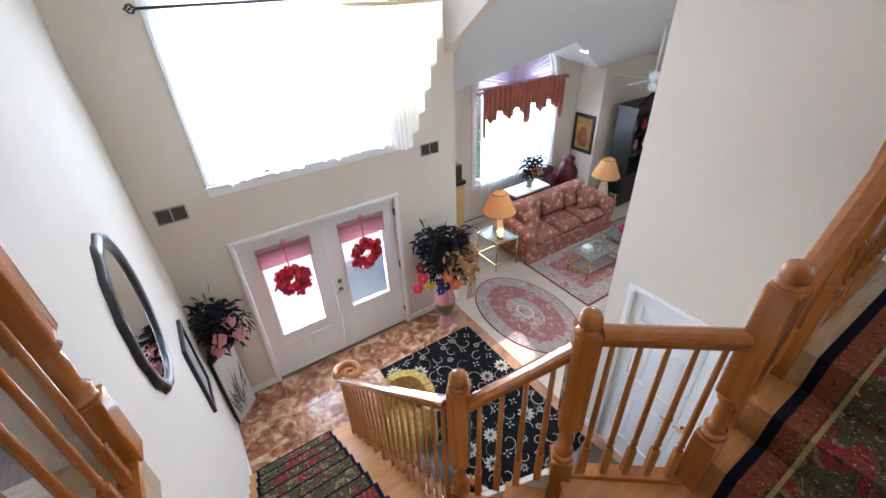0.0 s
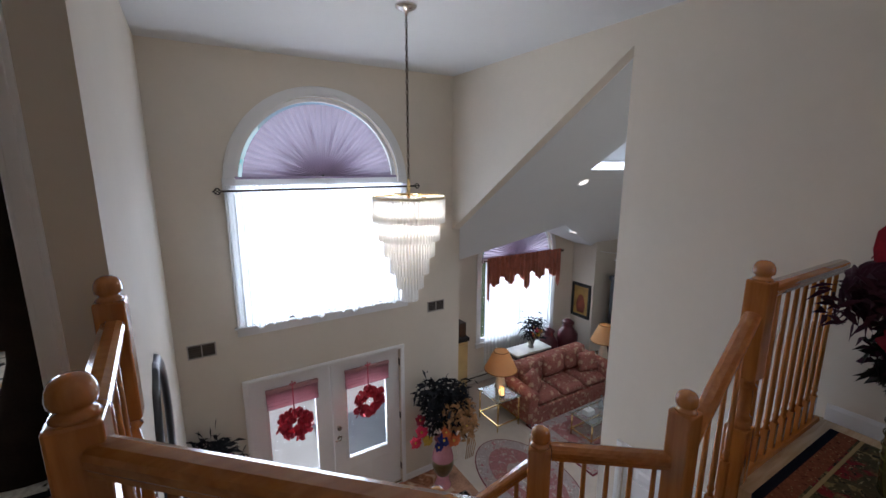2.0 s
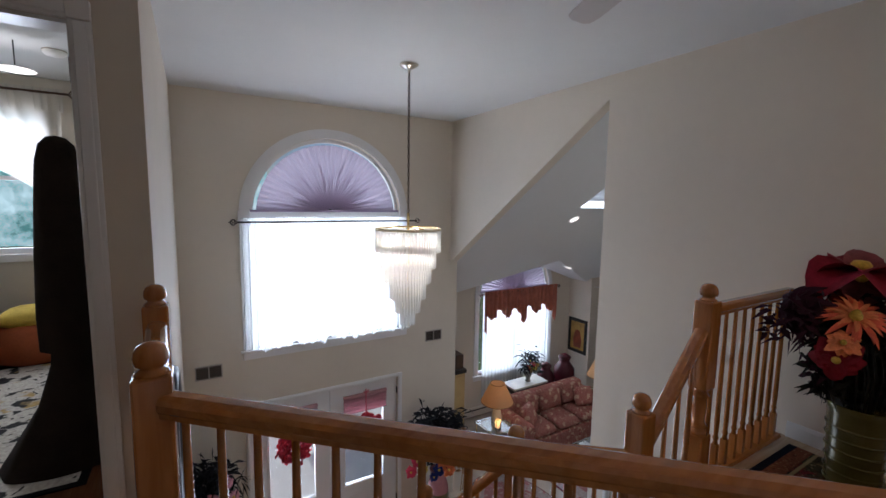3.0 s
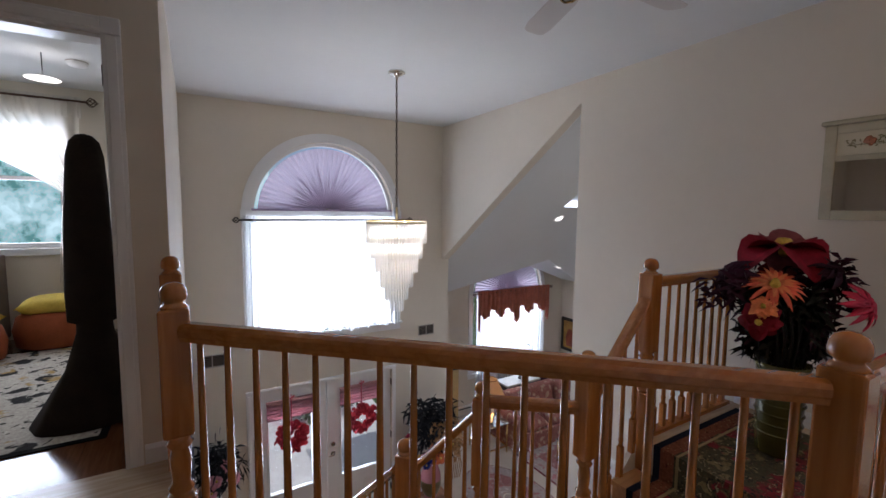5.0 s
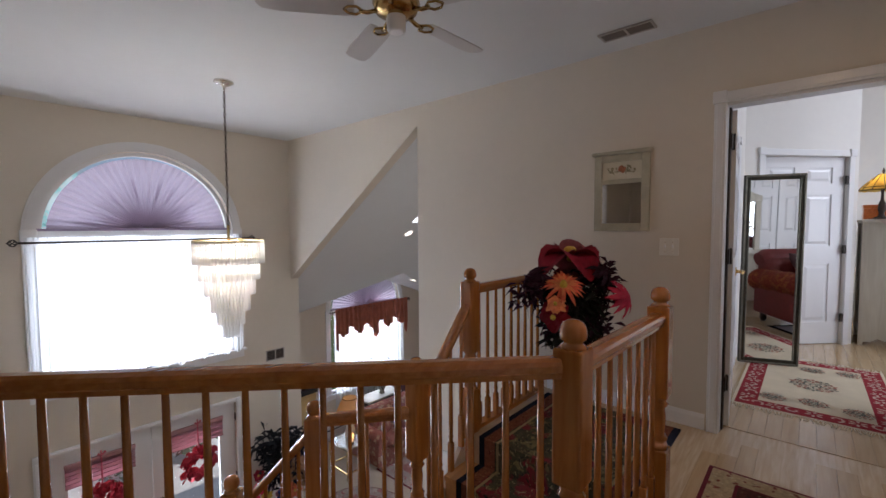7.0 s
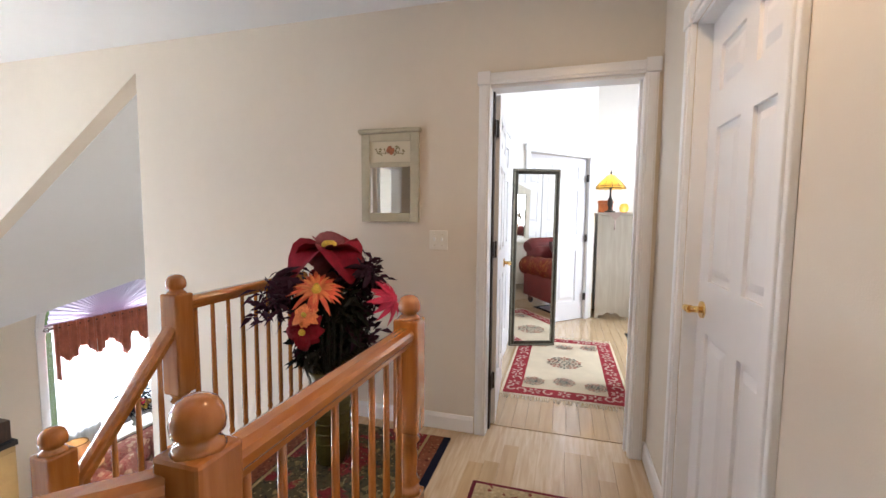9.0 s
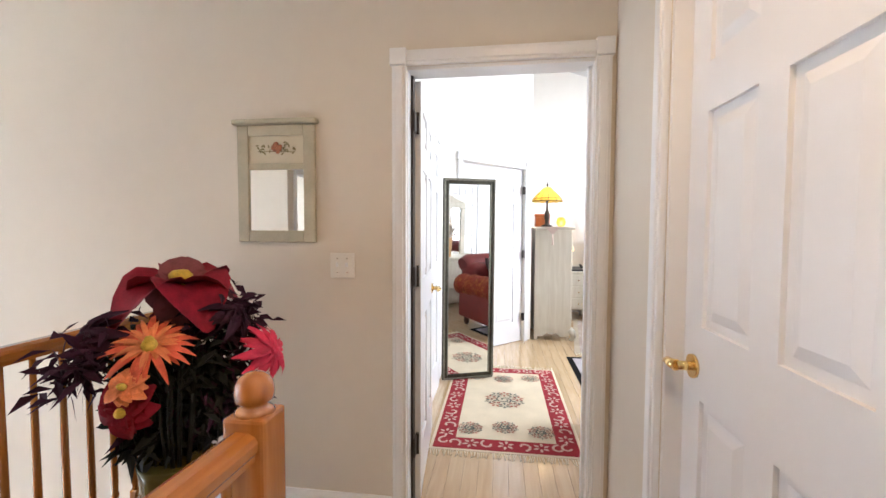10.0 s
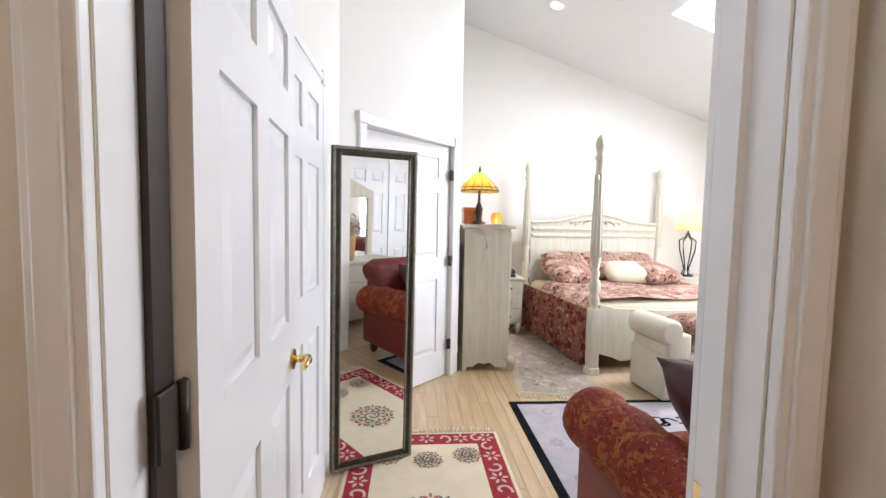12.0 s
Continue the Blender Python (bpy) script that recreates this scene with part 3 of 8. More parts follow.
balcony = thing("balcony_railing", "golden oak balcony railing with turned newel posts", "railing")
newel(balcony, K, 0, 1.04, 0.3, 0)
newel(balcony, L, 0, 1.062, 0.3, 0)
newel(balcony, R, 0, 1.04, 0.3, 0)
newel(balcony, L2, 0, 1.075, 0.3, 0)
rail_run(balcony, L, K, 0.925, 0.925, 0, 0, 17)
rail_run(balcony, K, R, 0.925, 0.925, 0, 0, 8)
rail_run(balcony, L, L2, 0.925, 0.925, 0, 0, 5)
stair_rail = thing("stair_railing", "golden oak stair railing descending to a scrolled end", "railing")
Z14, Z11 = S + 14 * RISE, S + 11 * RISE
newel(stair_rail, D, -0.18, 1.055, 0.46, 0)
newel(stair_rail, C, Z14 - 0.1, 0.6, 0.42, 0)
newel(stair_rail, B, Z14 - 0.3, 0.40, 0.42, 45)
newel(stair_rail, A, Z11 - 0.2, 0.0, 0.42, 45)
rail_run(stair_rail, D, (3.17, 0.64), 0.945, 0.945, 0, 0, 9, block=0.16)
rail_run(stair_rail, C, D, 0.37, 0.83, Z14, 0.0, 4, shoe=False)
rail_run(stair_rail, B, C, 0.32, 0.32, Z14, Z14, 5)
rail_run(stair_rail, A, B, -0.155, 0.23, Z11 + RISE * 0.8, Z14 - RISE * 0.3, 4, shoe=False)
YE = 3.22
slope_r = RISE / TR
ZE = -0.155 - 0.88 * (YE - A[1])
rail_run(stair_rail, (0.9, YE), (A[0] - 0.04, A[1]), ZE, -0.155, FLOOR + RISE, Z11, 20, trim=0.02, shoe=False)
bm = bmesh.new()
pts = [(0.9, YE, ZE)]
for i in range(26):
    a = math.pi / 2 - i * 0.36
    r = 0.13 * (1 - i / 30)
    pts.append((0.9 + 0.12 - r * math.sin(a), YE + 0.03 + r * math.cos(a) * 1.0, ZE - 0.02 - 0.004 * min(i, 8)))
tube(bm, pts, [0.034] * 14 + [0.034 - 0.0012 * i for i in range(13)], 10)
part("volute", bm, OAKH, stair_rail, "scrolled rail end")
bm = bmesh.new()
prism(bm, [(0.93, Y0 + 0.02, FLOOR), (0.93, Y0 + 0.02, FLOOR + RISE), (0.93, 1.3, Z11 + 0.0), (0.93, 1.3, FLOOR)], (0.03, 0, 0))
prism(bm, [(0.965, 1.31, FLOOR), (1.275, 0.975, FLOOR), (1.275, 0.975, Z14 + 0.01), (0.965, 1.31, Z11)], (0.02, 0.02, 0))
prism(bm, [(1.275, 0.975, FLOOR), (1.70, 0.645, FLOOR), (1.70, 0.645, Z14 + 0.01), (1.275, 0.975, Z14 + 0.01)], (0.02, 0.025, 0))
prism(bm, [(1.70, 0.645, FLOOR), (3.18, 0.645, FLOOR), (3.18, 0.645, -0.02), (2.16, 0.645, -0.02), (1.7, 0.645, Z14)], (0, 0.03, 0))
built("wall_stair_side", bm, WALL, "cream painted wall closing the stair side", "wall")

# ---------- outdoors, seen through glass ----------
GRASS = mat("lawn", (0.07, 0.1, 0.04), 0.95, noise_amt=0.4, noise_scale=1.5)
LEAF = mat("hedge_leaf", (0.1, 0.12, 0.075), 0.45, noise_amt=0.4, noise_scale=3)
bm = bmesh.new()
quad_box(bm, -400, -400, FLOOR - 0.6, 400, 400, FLOOR - 0.35)
built("ground", bm, GRASS, "green lawn around the house", "ground")
bm = bmesh.new()
quad_box(bm, -0.6, 4.83, FLOOR - 0.35, 3.4, 9.0, FLOOR - 0.06)
built("pavement", bm, mat("pale_concrete", (0.55, 0.54, 0.51), 0.85, noise_amt=0.1, bump=0.2), "pale concrete porch slab", "pavement")


def foliage(name, label, centre, size, count, leaf, material, trunk=True, seed=1):
    """A tree or shrub: stem, limbs and a crown of small leaf blades with an uneven outline."""
    rnd = random.Random(seed)
    t = thing(name, label, "tree" if trunk else "shrub", pose(*centre))
    if trunk:
        bm = bmesh.new()
        tube(bm, [(0, 0, -size[2]), (0.03, 0.02, -size[2] * 0.3), (0, 0.05, size[2] * 0.4)], [0.14, 0.1, 0.04], 8)
        for k in range(6):
            a = k * 1.05
            tube(bm, [(0, 0, -size[2] * 0.3 + 0.12 * k), (math.cos(a) * size[0] * 0.35, math.sin(a) * size[1] * 0.35, 0.1 * k), (math.cos(a) * size[0] * 0.7, math.sin(a) * size[1] * 0.7, 0.3)], [0.05, 0.03, 0.012], 6)
        part("trunk", bm, mat("bark", (0.12, 0.085, 0.06), 0.9, noise_amt=0.4, noise_scale=8, bump=0.6, bump_scale=40), t)
    bm = bmesh.new()
    lumps = [(Vector((rnd.uniform(-0.7, 0.7) * size[0], rnd.uniform(-0.7, 0.7) * size[1], rnd.uniform(-0.6, 0.8) * size[2])), rnd.uniform(0.25, 0.5)) for _ in range(14)]
    for i in range(count):
        c, r = lumps[i % 14]
        d = Vector((rnd.gauss(0, 1), rnd.gauss(0, 1), rnd.gauss(0, 1))).normalized() * (r * min(size) * rnd.uniform(0.5, 1.15))
        p = c + d
        u = Vector((rnd.gauss(0, 1), rnd.gauss(0, 1), rnd.gauss(0, 1))).normalized()
        w = u.orthogonal().normalized()
        s = leaf * rnd.uniform(0.6, 1.4)
        vs = [bm.verts.new(p - u * s), bm.verts.new(p + w * s * 0.4), bm.verts.new(p + u * s), bm.verts.new(p - w * s * 0.4)]
        bm.faces.new(vs)
    part("crown", bm, material, t)
    return t


# distant woods, their daylight and pale haze put in as emission
WOODS = bpy.data.materials.new("glowing_woods")
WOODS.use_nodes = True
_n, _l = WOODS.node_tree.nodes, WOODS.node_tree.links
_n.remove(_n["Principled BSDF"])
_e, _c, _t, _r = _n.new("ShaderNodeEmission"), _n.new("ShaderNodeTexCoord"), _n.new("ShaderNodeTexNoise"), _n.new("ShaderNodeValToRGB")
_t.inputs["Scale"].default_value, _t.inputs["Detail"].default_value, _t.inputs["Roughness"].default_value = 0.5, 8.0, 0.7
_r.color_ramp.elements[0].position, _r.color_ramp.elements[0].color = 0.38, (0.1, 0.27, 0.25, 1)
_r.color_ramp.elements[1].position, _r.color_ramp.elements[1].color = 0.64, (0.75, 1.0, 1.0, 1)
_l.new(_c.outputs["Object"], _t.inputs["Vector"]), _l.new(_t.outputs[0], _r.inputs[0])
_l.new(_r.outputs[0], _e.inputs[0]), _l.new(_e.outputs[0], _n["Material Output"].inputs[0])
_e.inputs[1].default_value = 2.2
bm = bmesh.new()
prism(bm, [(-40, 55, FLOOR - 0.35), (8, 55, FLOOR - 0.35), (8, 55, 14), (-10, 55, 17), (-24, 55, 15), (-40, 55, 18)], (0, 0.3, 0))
built("backdrop", bm, WOODS, "distant woods with their daylight put in as glow", "backdrop")
foliage("shrub", "low evergreen shrub outside the front door", (2.3, 8.2, -2.9), (1.0, 0.6, 0.6), 1500, 0.06, LEAF, False, 4)

# ---------- front doors, windows and their dressings ----------
GLASS = bpy.data.materials.new("window_glass")
GLASS.use_nodes = True
_n, _l = GLASS.node_tree.nodes, GLASS.node_tree.links
_n.remove(_n["Principled BSDF"])
_t, _g, _m, _f = _n.new("ShaderNodeBsdfTransparent"), _n.new("ShaderNodeBsdfGlossy"), _n.new("ShaderNodeMixShader"), _n.new("ShaderNodeFresnel")
_g.inputs["Roughness"].default_value = 0.02
_f.inputs[0].default_value = 1.3
_l.new(_f.outputs[0], _m.inputs[0]), _l.new(_t.outputs[0], _m.inputs[1]), _l.new(_g.outputs[0], _m.inputs[2])
_l.new(_m.outputs[0], _n["Material Output"].inputs[0])
CLEARGLASS = mat("table_glass", (0.85, 0.95, 0.93), 0.03)
CLEARGLASS.node_tree.nodes["Principled BSDF"].inputs["Transmission Weight"].default_value = 0.9
MIRROR = mat("silvered_mirror", (0.9, 0.91, 0.91), 0.02, 1.0)
SHEER = sheer_mat("white_sheer", (0.92, 0.94, 0.95), 0.25)
SHADE = sheer_mat("mauve_pleated_shade", (0.52, 0.44, 0.52), 0.0)
SHADE2 = sheer_mat("dusty_pink_shade", (0.46, 0.27, 0.29), 0.0)
CHROME = mat("satin_nickel", (0.7, 0.68, 0.63), 0.25, 1.0)
DARKWOOD = wood_mat("dark_walnut", (0.03, 0.014, 0.008), (0.07, 0.035, 0.02), 0.3, (10, 10, 1.5), 3, coat=0.4)


def casing(parent, axis, plane, u0, u1, z0, z1, w, d, name="casing", rosette=0.0, sill=False):
    """Door or window trim of moulded boards standing d proud of the wall plane."""
    def put(nm, a, b, c, e, dd):
        bm = bmesh.new()
        lo, hi = sorted((plane, plane + dd))
        if axis == "x":
            soft_box(bm, a, lo, c, b, hi, e, 0.004, 2)
        else:
            soft_box(bm, lo, a, c, hi, b, e, 0.004, 2)
        part(nm, bm, TRIM, parent)
    for a, b in ((u0 - w, u0), (u1, u1 + w)):
        put(name, a, b, z0, z1, d)
        m = (a + b) / 2
        put(name, m - w * 0.28, m + w * 0.28, z0 + 0.01, z1 - 0.003, d * 1.35)
    put(name, u0, u1, z1, z1 + w, d)
    put(name, u0, u1, z1 + w * 0.22, z1 + w * 0.78, d * 1.35)
    for a, b in ((u0 - w - rosette, u0), (u1, u1 + w + rosette)):
        put("corner_block", a, b, z1, z1 + w + rosette, d * 1.5)
    if sill:
        put("window_sill", u0 - w, u1 + w, z0 - w, z0, d * 1.6)


def six_panel(parent, w, h, th, at, lever=None, name="door_leaf", flip=1):
    """Six-panel leaf; local x across the leaf from the hinge, y through it."""
    leaf = None
    bm = bmesh.new()
    quad_box(bm, 0, -th / 2 + 0.011, 0, w, th / 2 - 0.011, h)
    st, mid = 0.105 * w / 0.76, 0.1 * w / 0.76
    cols = [(st, (w - mid) / 2), ((w + mid) / 2, w - st)]
    rows = [(0.24, 0.885), (1.078, 1.633), (1.758, h - 0.11)]
    us = [0, *cols[0], *cols[1], w]
    zs = [0, *rows[0], *rows[1], *rows[2], h]
    for s in (-1, 1):
        y0, y1 = (-th / 2, -th / 2 + 0.0115) if s < 0 else (th / 2 - 0.0115, th / 2)
        for i in range(5):
            for j in range(7):
                if i in (1, 3) and j in (1, 3, 5):
                    continue
                quad_box(bm, us[i], y0, zs[j], us[i + 1], y1, zs[j + 1])
    leaf = part(name, bm, DOORWHITE, parent, "", at)
    for a, b in cols:
        for c, e in rows:
            for s in (-1, 1):
                bm = bmesh.new()
                y = s * (th / 2 - 0.0112)
                o, i = 0.022, 0.05
                q0 = [(a + o, y, c + o), (b - o, y, c + o), (b - o, y, e - o), (a + o, y, e - o)]
                y2 = y + s * 0.0095
                q1 = [(a + i, y2, c + i), (b - i, y2, c + i), (b - i, y2, e - i), (a + i, y2, e - i)]
                v0, v1 = [bm.verts.new(p) for p in q0], [bm.verts.new(p) for p in q1]
                bm.faces.new(v1)
                for k in range(4):
                    bm.faces.new((v0[k], v0[(k + 1) % 4], v1[(k + 1) % 4], v1[k]))
                bmesh.ops.recalc_face_normals(bm, faces=bm.faces[:])
                part("raised_panel", bm, DOORWHITE, leaf)
    return leaf


def knob(parent, place, axis, material=BRASS):
    """Round rose with a lever on it; axis is the unit vector out of the leaf."""
    bm = bmesh.new()
    ax = Vector(axis)
    p = Vector(place)
    tube(bm, [p, p + ax * 0.008], 0.032, 16)
    tube(bm, [p, p + ax * 0.045], [0.013, 0.012], 12)
    side = ax.cross(Vector((0, 0, 1)))
    tube(bm, [p + ax * 0.045, p + ax * 0.052 + side * 0.02, p + ax * 0.05 + side * 0.045, p + ax * 0.046 + side * 0.07 + Vector((0, 0, -0.008))], [0.016, 0.013, 0.011, 0.008], 10)
    part("door_handle", bm, material, parent, "polished brass lever handle" if material is BRASS else "")


def hinge(parent, x, y, z, turn=0):
    bm = bmesh.new()
    soft_box(bm, -0.004, -0.022, -0.045, 0.004, 0.022, 0.045, 0.002, 1)
    tube(bm, [(0, -0.024, -0.047), (0, -0.024, 0.047)], 0.007, 8)
    part("hinge", bm, BRONZE, parent, "dark bronze hinge", pose(x, y, z, 0, 0, turn))


d1 = tagged(new("door_1"), "white double front doors with half-glazed panels and wreaths", "door", kind="structure")
casing(d1, "x", YF, 0.49, 2.36, FLOOR, -0.965, 0.055, -0.02)
box_part("threshold", (0.49, YF + 0.02, FLOOR, 2.36, YF + 0.16, FLOOR + 0.02), CHROME, d1)
for x0, hx in ((0.497, 0.0), (1.43, 0.0)):
    w, h, y = 0.923, 2.03, YF + 0.045
    g0, g1, gz0, gz1 = 0.19, 0.73, 0.66, 1.84
    bm = bmesh.new()
    wall_mesh(bm, "x", y, 0.045, x0, x0 + w, FLOOR + 0.02, FLOOR + h, [(x0 + g0, x0 + g1, FLOOR + gz0, FLOOR + gz1)])
    leaf = part("door_leaf", bm, DOORWHITE, d1, "white half-glazed door leaf")
    for a, b, c, e in ((g0 - 0.03, g1 + 0.03, gz0 - 0.03, gz0), (g0 - 0.03, g1 + 0.03, gz1, gz1 + 0.03), (g0 - 0.03, g0, gz0, gz1), (g1, g1 + 0.03, gz0, gz1)):
        box_part("glazing_bead", (x0 + a, y - 0.012, FLOOR + c, x0 + b, y - 0.001, FLOOR + e), TRIM, leaf, r=0.004)
    for a, b in ((0.14, 0.42), (0.5, 0.78)):
        for i, k in ((0.0, -0.007), (0.03, -0.004)):
            box_part("moulded_panel", (x0 + a + i, y + k, FLOOR + 0.2 + i, x0 + b - i, y - 0.0005, FLOOR + 0.5 - i), DOORWHITE, leaf, r=0.003)
    bm = bmesh.new()
    quad_box(bm, x0 + g0, y + 0.02, FLOOR + gz0, x0 + g1, y + 0.025, FLOOR + gz1)
    pane = part("pane", bm, GLASS, leaf)
    pane.visible_shadow = False
    # folded-up shade and its cassette
    bm = bmesh.new()
    for i in range(5):
        z = FLOOR + 1.88 - i * 0.045
        prism(bm, [(x0 + 0.17, y - 0.02, z), (x0 + 0.17, y - 0.055, z - 0.022), (x0 + 0.17, y - 0.02, z - 0.045)], (0.59, 0, 0))
    sh = thing("pleated_shade", "dusty pink pleated shade drawn up on the door glass", "blind", group="door shades")
    part("pleats", bm, SHADE2, sh)
    box_part("headrail", (x0 + 0.165, y - 0.055, FLOOR + 1.88, x0 + 0.765, y - 0.014, FLOOR + 1.92), mat("pink_rail", (0.45, 0.24, 0.25), 0.5), sh, r=0.006)
    bm = bmesh.new()
    tube(bm, [(x0 + 0.46, y - 0.06, FLOOR + 1.98), (x0 + 0.46, y - 0.066, FLOOR + 1.62)], 0.008, 6)
    tube(bm, [(x0 + 0.43, y - 0.06, FLOOR + 1.95), (x0 + 0.46, y - 0.07, FLOOR + 1.93), (x0 + 0.50, y - 0.06, FLOOR + 1.96)], 0.012, 6)
    wr = thing("wreath", "deep red silk petal wreath hanging on the door glass", "wreath", group="door wreaths")
    RED = mat("red_silk", (0.42, 0.012, 0.03), 0.7, noise_amt=0.45, noise_scale=30, bump=0.3, bump_scale=60)
    part("ribbon", bm, mat("pink_ribbon", (0.5, 0.1, 0.14), 0.5), wr)
    bm = bmesh.new()
    rnd = random.Random(int(x0 * 100))
    wc = Vector((x0 + 0.46, y - 0.075, FLOOR + 1.44))
    for i in range(170):
        a = rnd.uniform(0, 6.283)
        rr = 0.135 + rnd.gauss(0, 0.035)
        p = wc + Vector((math.cos(a) * rr, -abs(rnd.gauss(0, 0.025)), math.sin(a) * rr))
        u = Vector((rnd.gauss(0, 1), rnd.gauss(0, 0.6) - 0.3, rnd.gauss(0, 1))).normalized()
        v = u.orthogonal().normalized()
        s = rnd.uniform(0.03, 0.055)
        ring = [bm.verts.new(p + u * s * math.cos(t) + v * s * 0.8 * math.sin(t) + Vector((0, -0.012 * math.cos(2 * t), 0))) for t in (0, 1.05, 2.1, 3.14, 4.2, 5.24)]
        bm.faces.new(ring)
    part("petals", bm, RED, wr)
knob(d1, (1.5, YF + 0.045, FLOOR + 1.0), (0, -1, 0), CHROME)
bm = bmesh.new()
tube(bm, [(1.5, YF + 0.045, FLOOR + 1.14), (1.5, YF + 0.02, FLOOR + 1.14)], 0.03, 14)
part("deadbolt", bm, CHROME, d1)
for z in (0.25, 1.05, 1.85):
    hinge(d1, 2.356, YF + 0.04, FLOOR + z)


def arched_window(name, label, c, zs, r, sill, y, curtain_low, rod_l, rod_r, panes=True):
    """Round-headed window: casing, sash, bars, panes and a pleated fan shade in the head."""
    w = tagged(new(name), label, "window", kind="structure")
    bm = bmesh.new()
    N = 36
    for i in range(N):
        a0, a1 = math.pi * i / N, math.pi * (i + 1) / N
        for r0, r1, d in ((r, r + 0.105, -0.018), (r + 0.02, r + 0.085, -0.028)):
            q = [(c + R_ * math.cos(t), y, zs + R_ * math.sin(t)) for R_, t in ((r0, a0), (r1, a0), (r1, a1), (r0, a1))]
            prism(bm, q, (0, d, 0))
    part("arch_casing", bm, TRIM, w)
    for a, b in ((c - r - 0.105, c - r), (c + r, c + r + 0.105)):
        box_part("side_casing", (a, y - 0.02, sill, b, y, zs), TRIM, w, r=0.004)
        box_part("corner_block", (a - 0.01, y - 0.032, zs - 0.06, b + 0.01, y, zs + 0.06), TRIM, w, r=0.004)
    box_part("window_sill", (c - r - 0.13, y - 0.05, sill - 0.025, c + r + 0.13, y + 0.1, sill), TRIM, w, r=0.006)
    box_part("apron", (c - r - 0.105, y - 0.018, sill - 0.115, c + r + 0.105, y, sill - 0.025), TRIM, w, r=0.004)
    box_part("transom_bar", (c - r, y + 0.03, zs - 0.045, c + r, y + 0.11, zs + 0.045), TRIM, w)
    for a, b, e, f in ((c - r, c - r + 0.05, sill, zs), (c + r - 0.05, c + r, sill, zs), (c - 0.03, c + 0.03, sill, zs), (c - r, c + r, sill, sill + 0.05)):
        box_part("sash", (a, y + 0.06, e, b, y + 0.1, f), TRIM, w)
    bm = bmesh.new()
    for i in range(N):
        a0, a1 = math.pi * i / N, math.pi * (i + 1) / N
        q = [(c + R_ * math.cos(t), y + 0.06, zs + R_ * math.sin(t)) for R_, t in ((r - 0.045, a0), (r, a0), (r, a1), (r - 0.045, a1))]
        prism(bm, q, (0, 0.04, 0))
    part("arch_sash", bm, TRIM, w)
    bm = bmesh.new()
    quad_box(bm, c - r, y + 0.075, sill, c + r, y + 0.08, zs)
    p = part("pane", bm, GLASS, w)
    p.visible_shadow = False
    # fan shade: radiating pleats
    fan = thing("fan_shade", "mauve pleated fan shade in the arched window head", "blind")
    bm = bmesh.new()
    M_ = 72
    hub = 0.03
    ring0, ring1 = [], []
    for i in range(M_ + 1):
        a = math.pi * i / M_
        dy = 0.012 if i % 2 else -0.012
        ring0.append(bm.verts.new((c + hub * math.cos(a), y + 0.04 + dy * 0.2, zs + 0.05 + hub * math.sin(a))))
        ring1.append(bm.verts.new((c + (r - 0.075) * math.cos(a), y + 0.04 + dy, max(zs + 0.05, zs + (r - 0.075) * math.sin(a)))))
    for i in range(M_):
        bm.faces.new((ring0[i], ring0[i + 1], ring1[i + 1], ring1[i]))
    # the gathered cloth lies in more layers towards the hub
    for lay, share in enumerate((0.5,)):
        inner, outer = [], []
        for i in range(M_ + 1):
            a = math.pi * i / M_
            dy = 0.010 if i % 2 else -0.010
            rr = (r - 0.075) * share * (1 + 0.6 * math.sin(i * 1.9 + 0.9 * math.sin(i * 0.7)))
            inner.append(bm.verts.new((c + hub * math.cos(a), y + 0.046 + lay * 0.004, zs + 0.05 + hub * math.sin(a))))
            outer.append(bm.verts.new((c + rr * math.cos(a), y + 0.056 + lay * 0.006 + dy, max(zs + 0.05, zs + rr * math.sin(a)))))
        for i in range(M_):
            bm.faces.new((inner[i], inner[i + 1], outer[i + 1], outer[i]))
    part("pleats", bm, SHADE, fan)
    box_part("shade_rail", (c - r + 0.01, y + 0.025, zs + 0.045, c + r - 0.01, y + 0.055, zs + 0.07), mat("mauve_rail", (0.32, 0.25, 0.36), 0.5), fan)
    return w


def gathered(bm, x0, x1, y, z0, z1, folds, depth, n=160, bottom=None, seed=0):
    """A hanging gathered cloth."""
    rnd = random.Random(seed)
    ph = [rnd.uniform(0, 6.28) for _ in range(4)]
    cols = []
    for i in range(n + 1):
        u = i / n
        x = x0 + (x1 - x0) * u
        d = depth * (math.sin(u * folds * 6.283 + ph[0] + 0.8 * math.sin(u * 9 + ph[1])) * 0.7 + 0.4 * math.sin(u * folds * 2.3 * 6.283 + ph[2]))
        zb = z0 + (bottom(u) if bottom else 0.008 * math.sin(u * folds * 6.283 + ph[3]))
        cols.append([bm.verts.new((x, y + d * (0.45 + 0.55 * k / 5), z1 + (zb - z1) * k / 5)) for k in range(6)])
    for a, b in zip(cols, cols[1:]):
        for k in range(5):
            bm.faces.new((a[k], b[k], b[k + 1], a[k + 1])).smooth = True


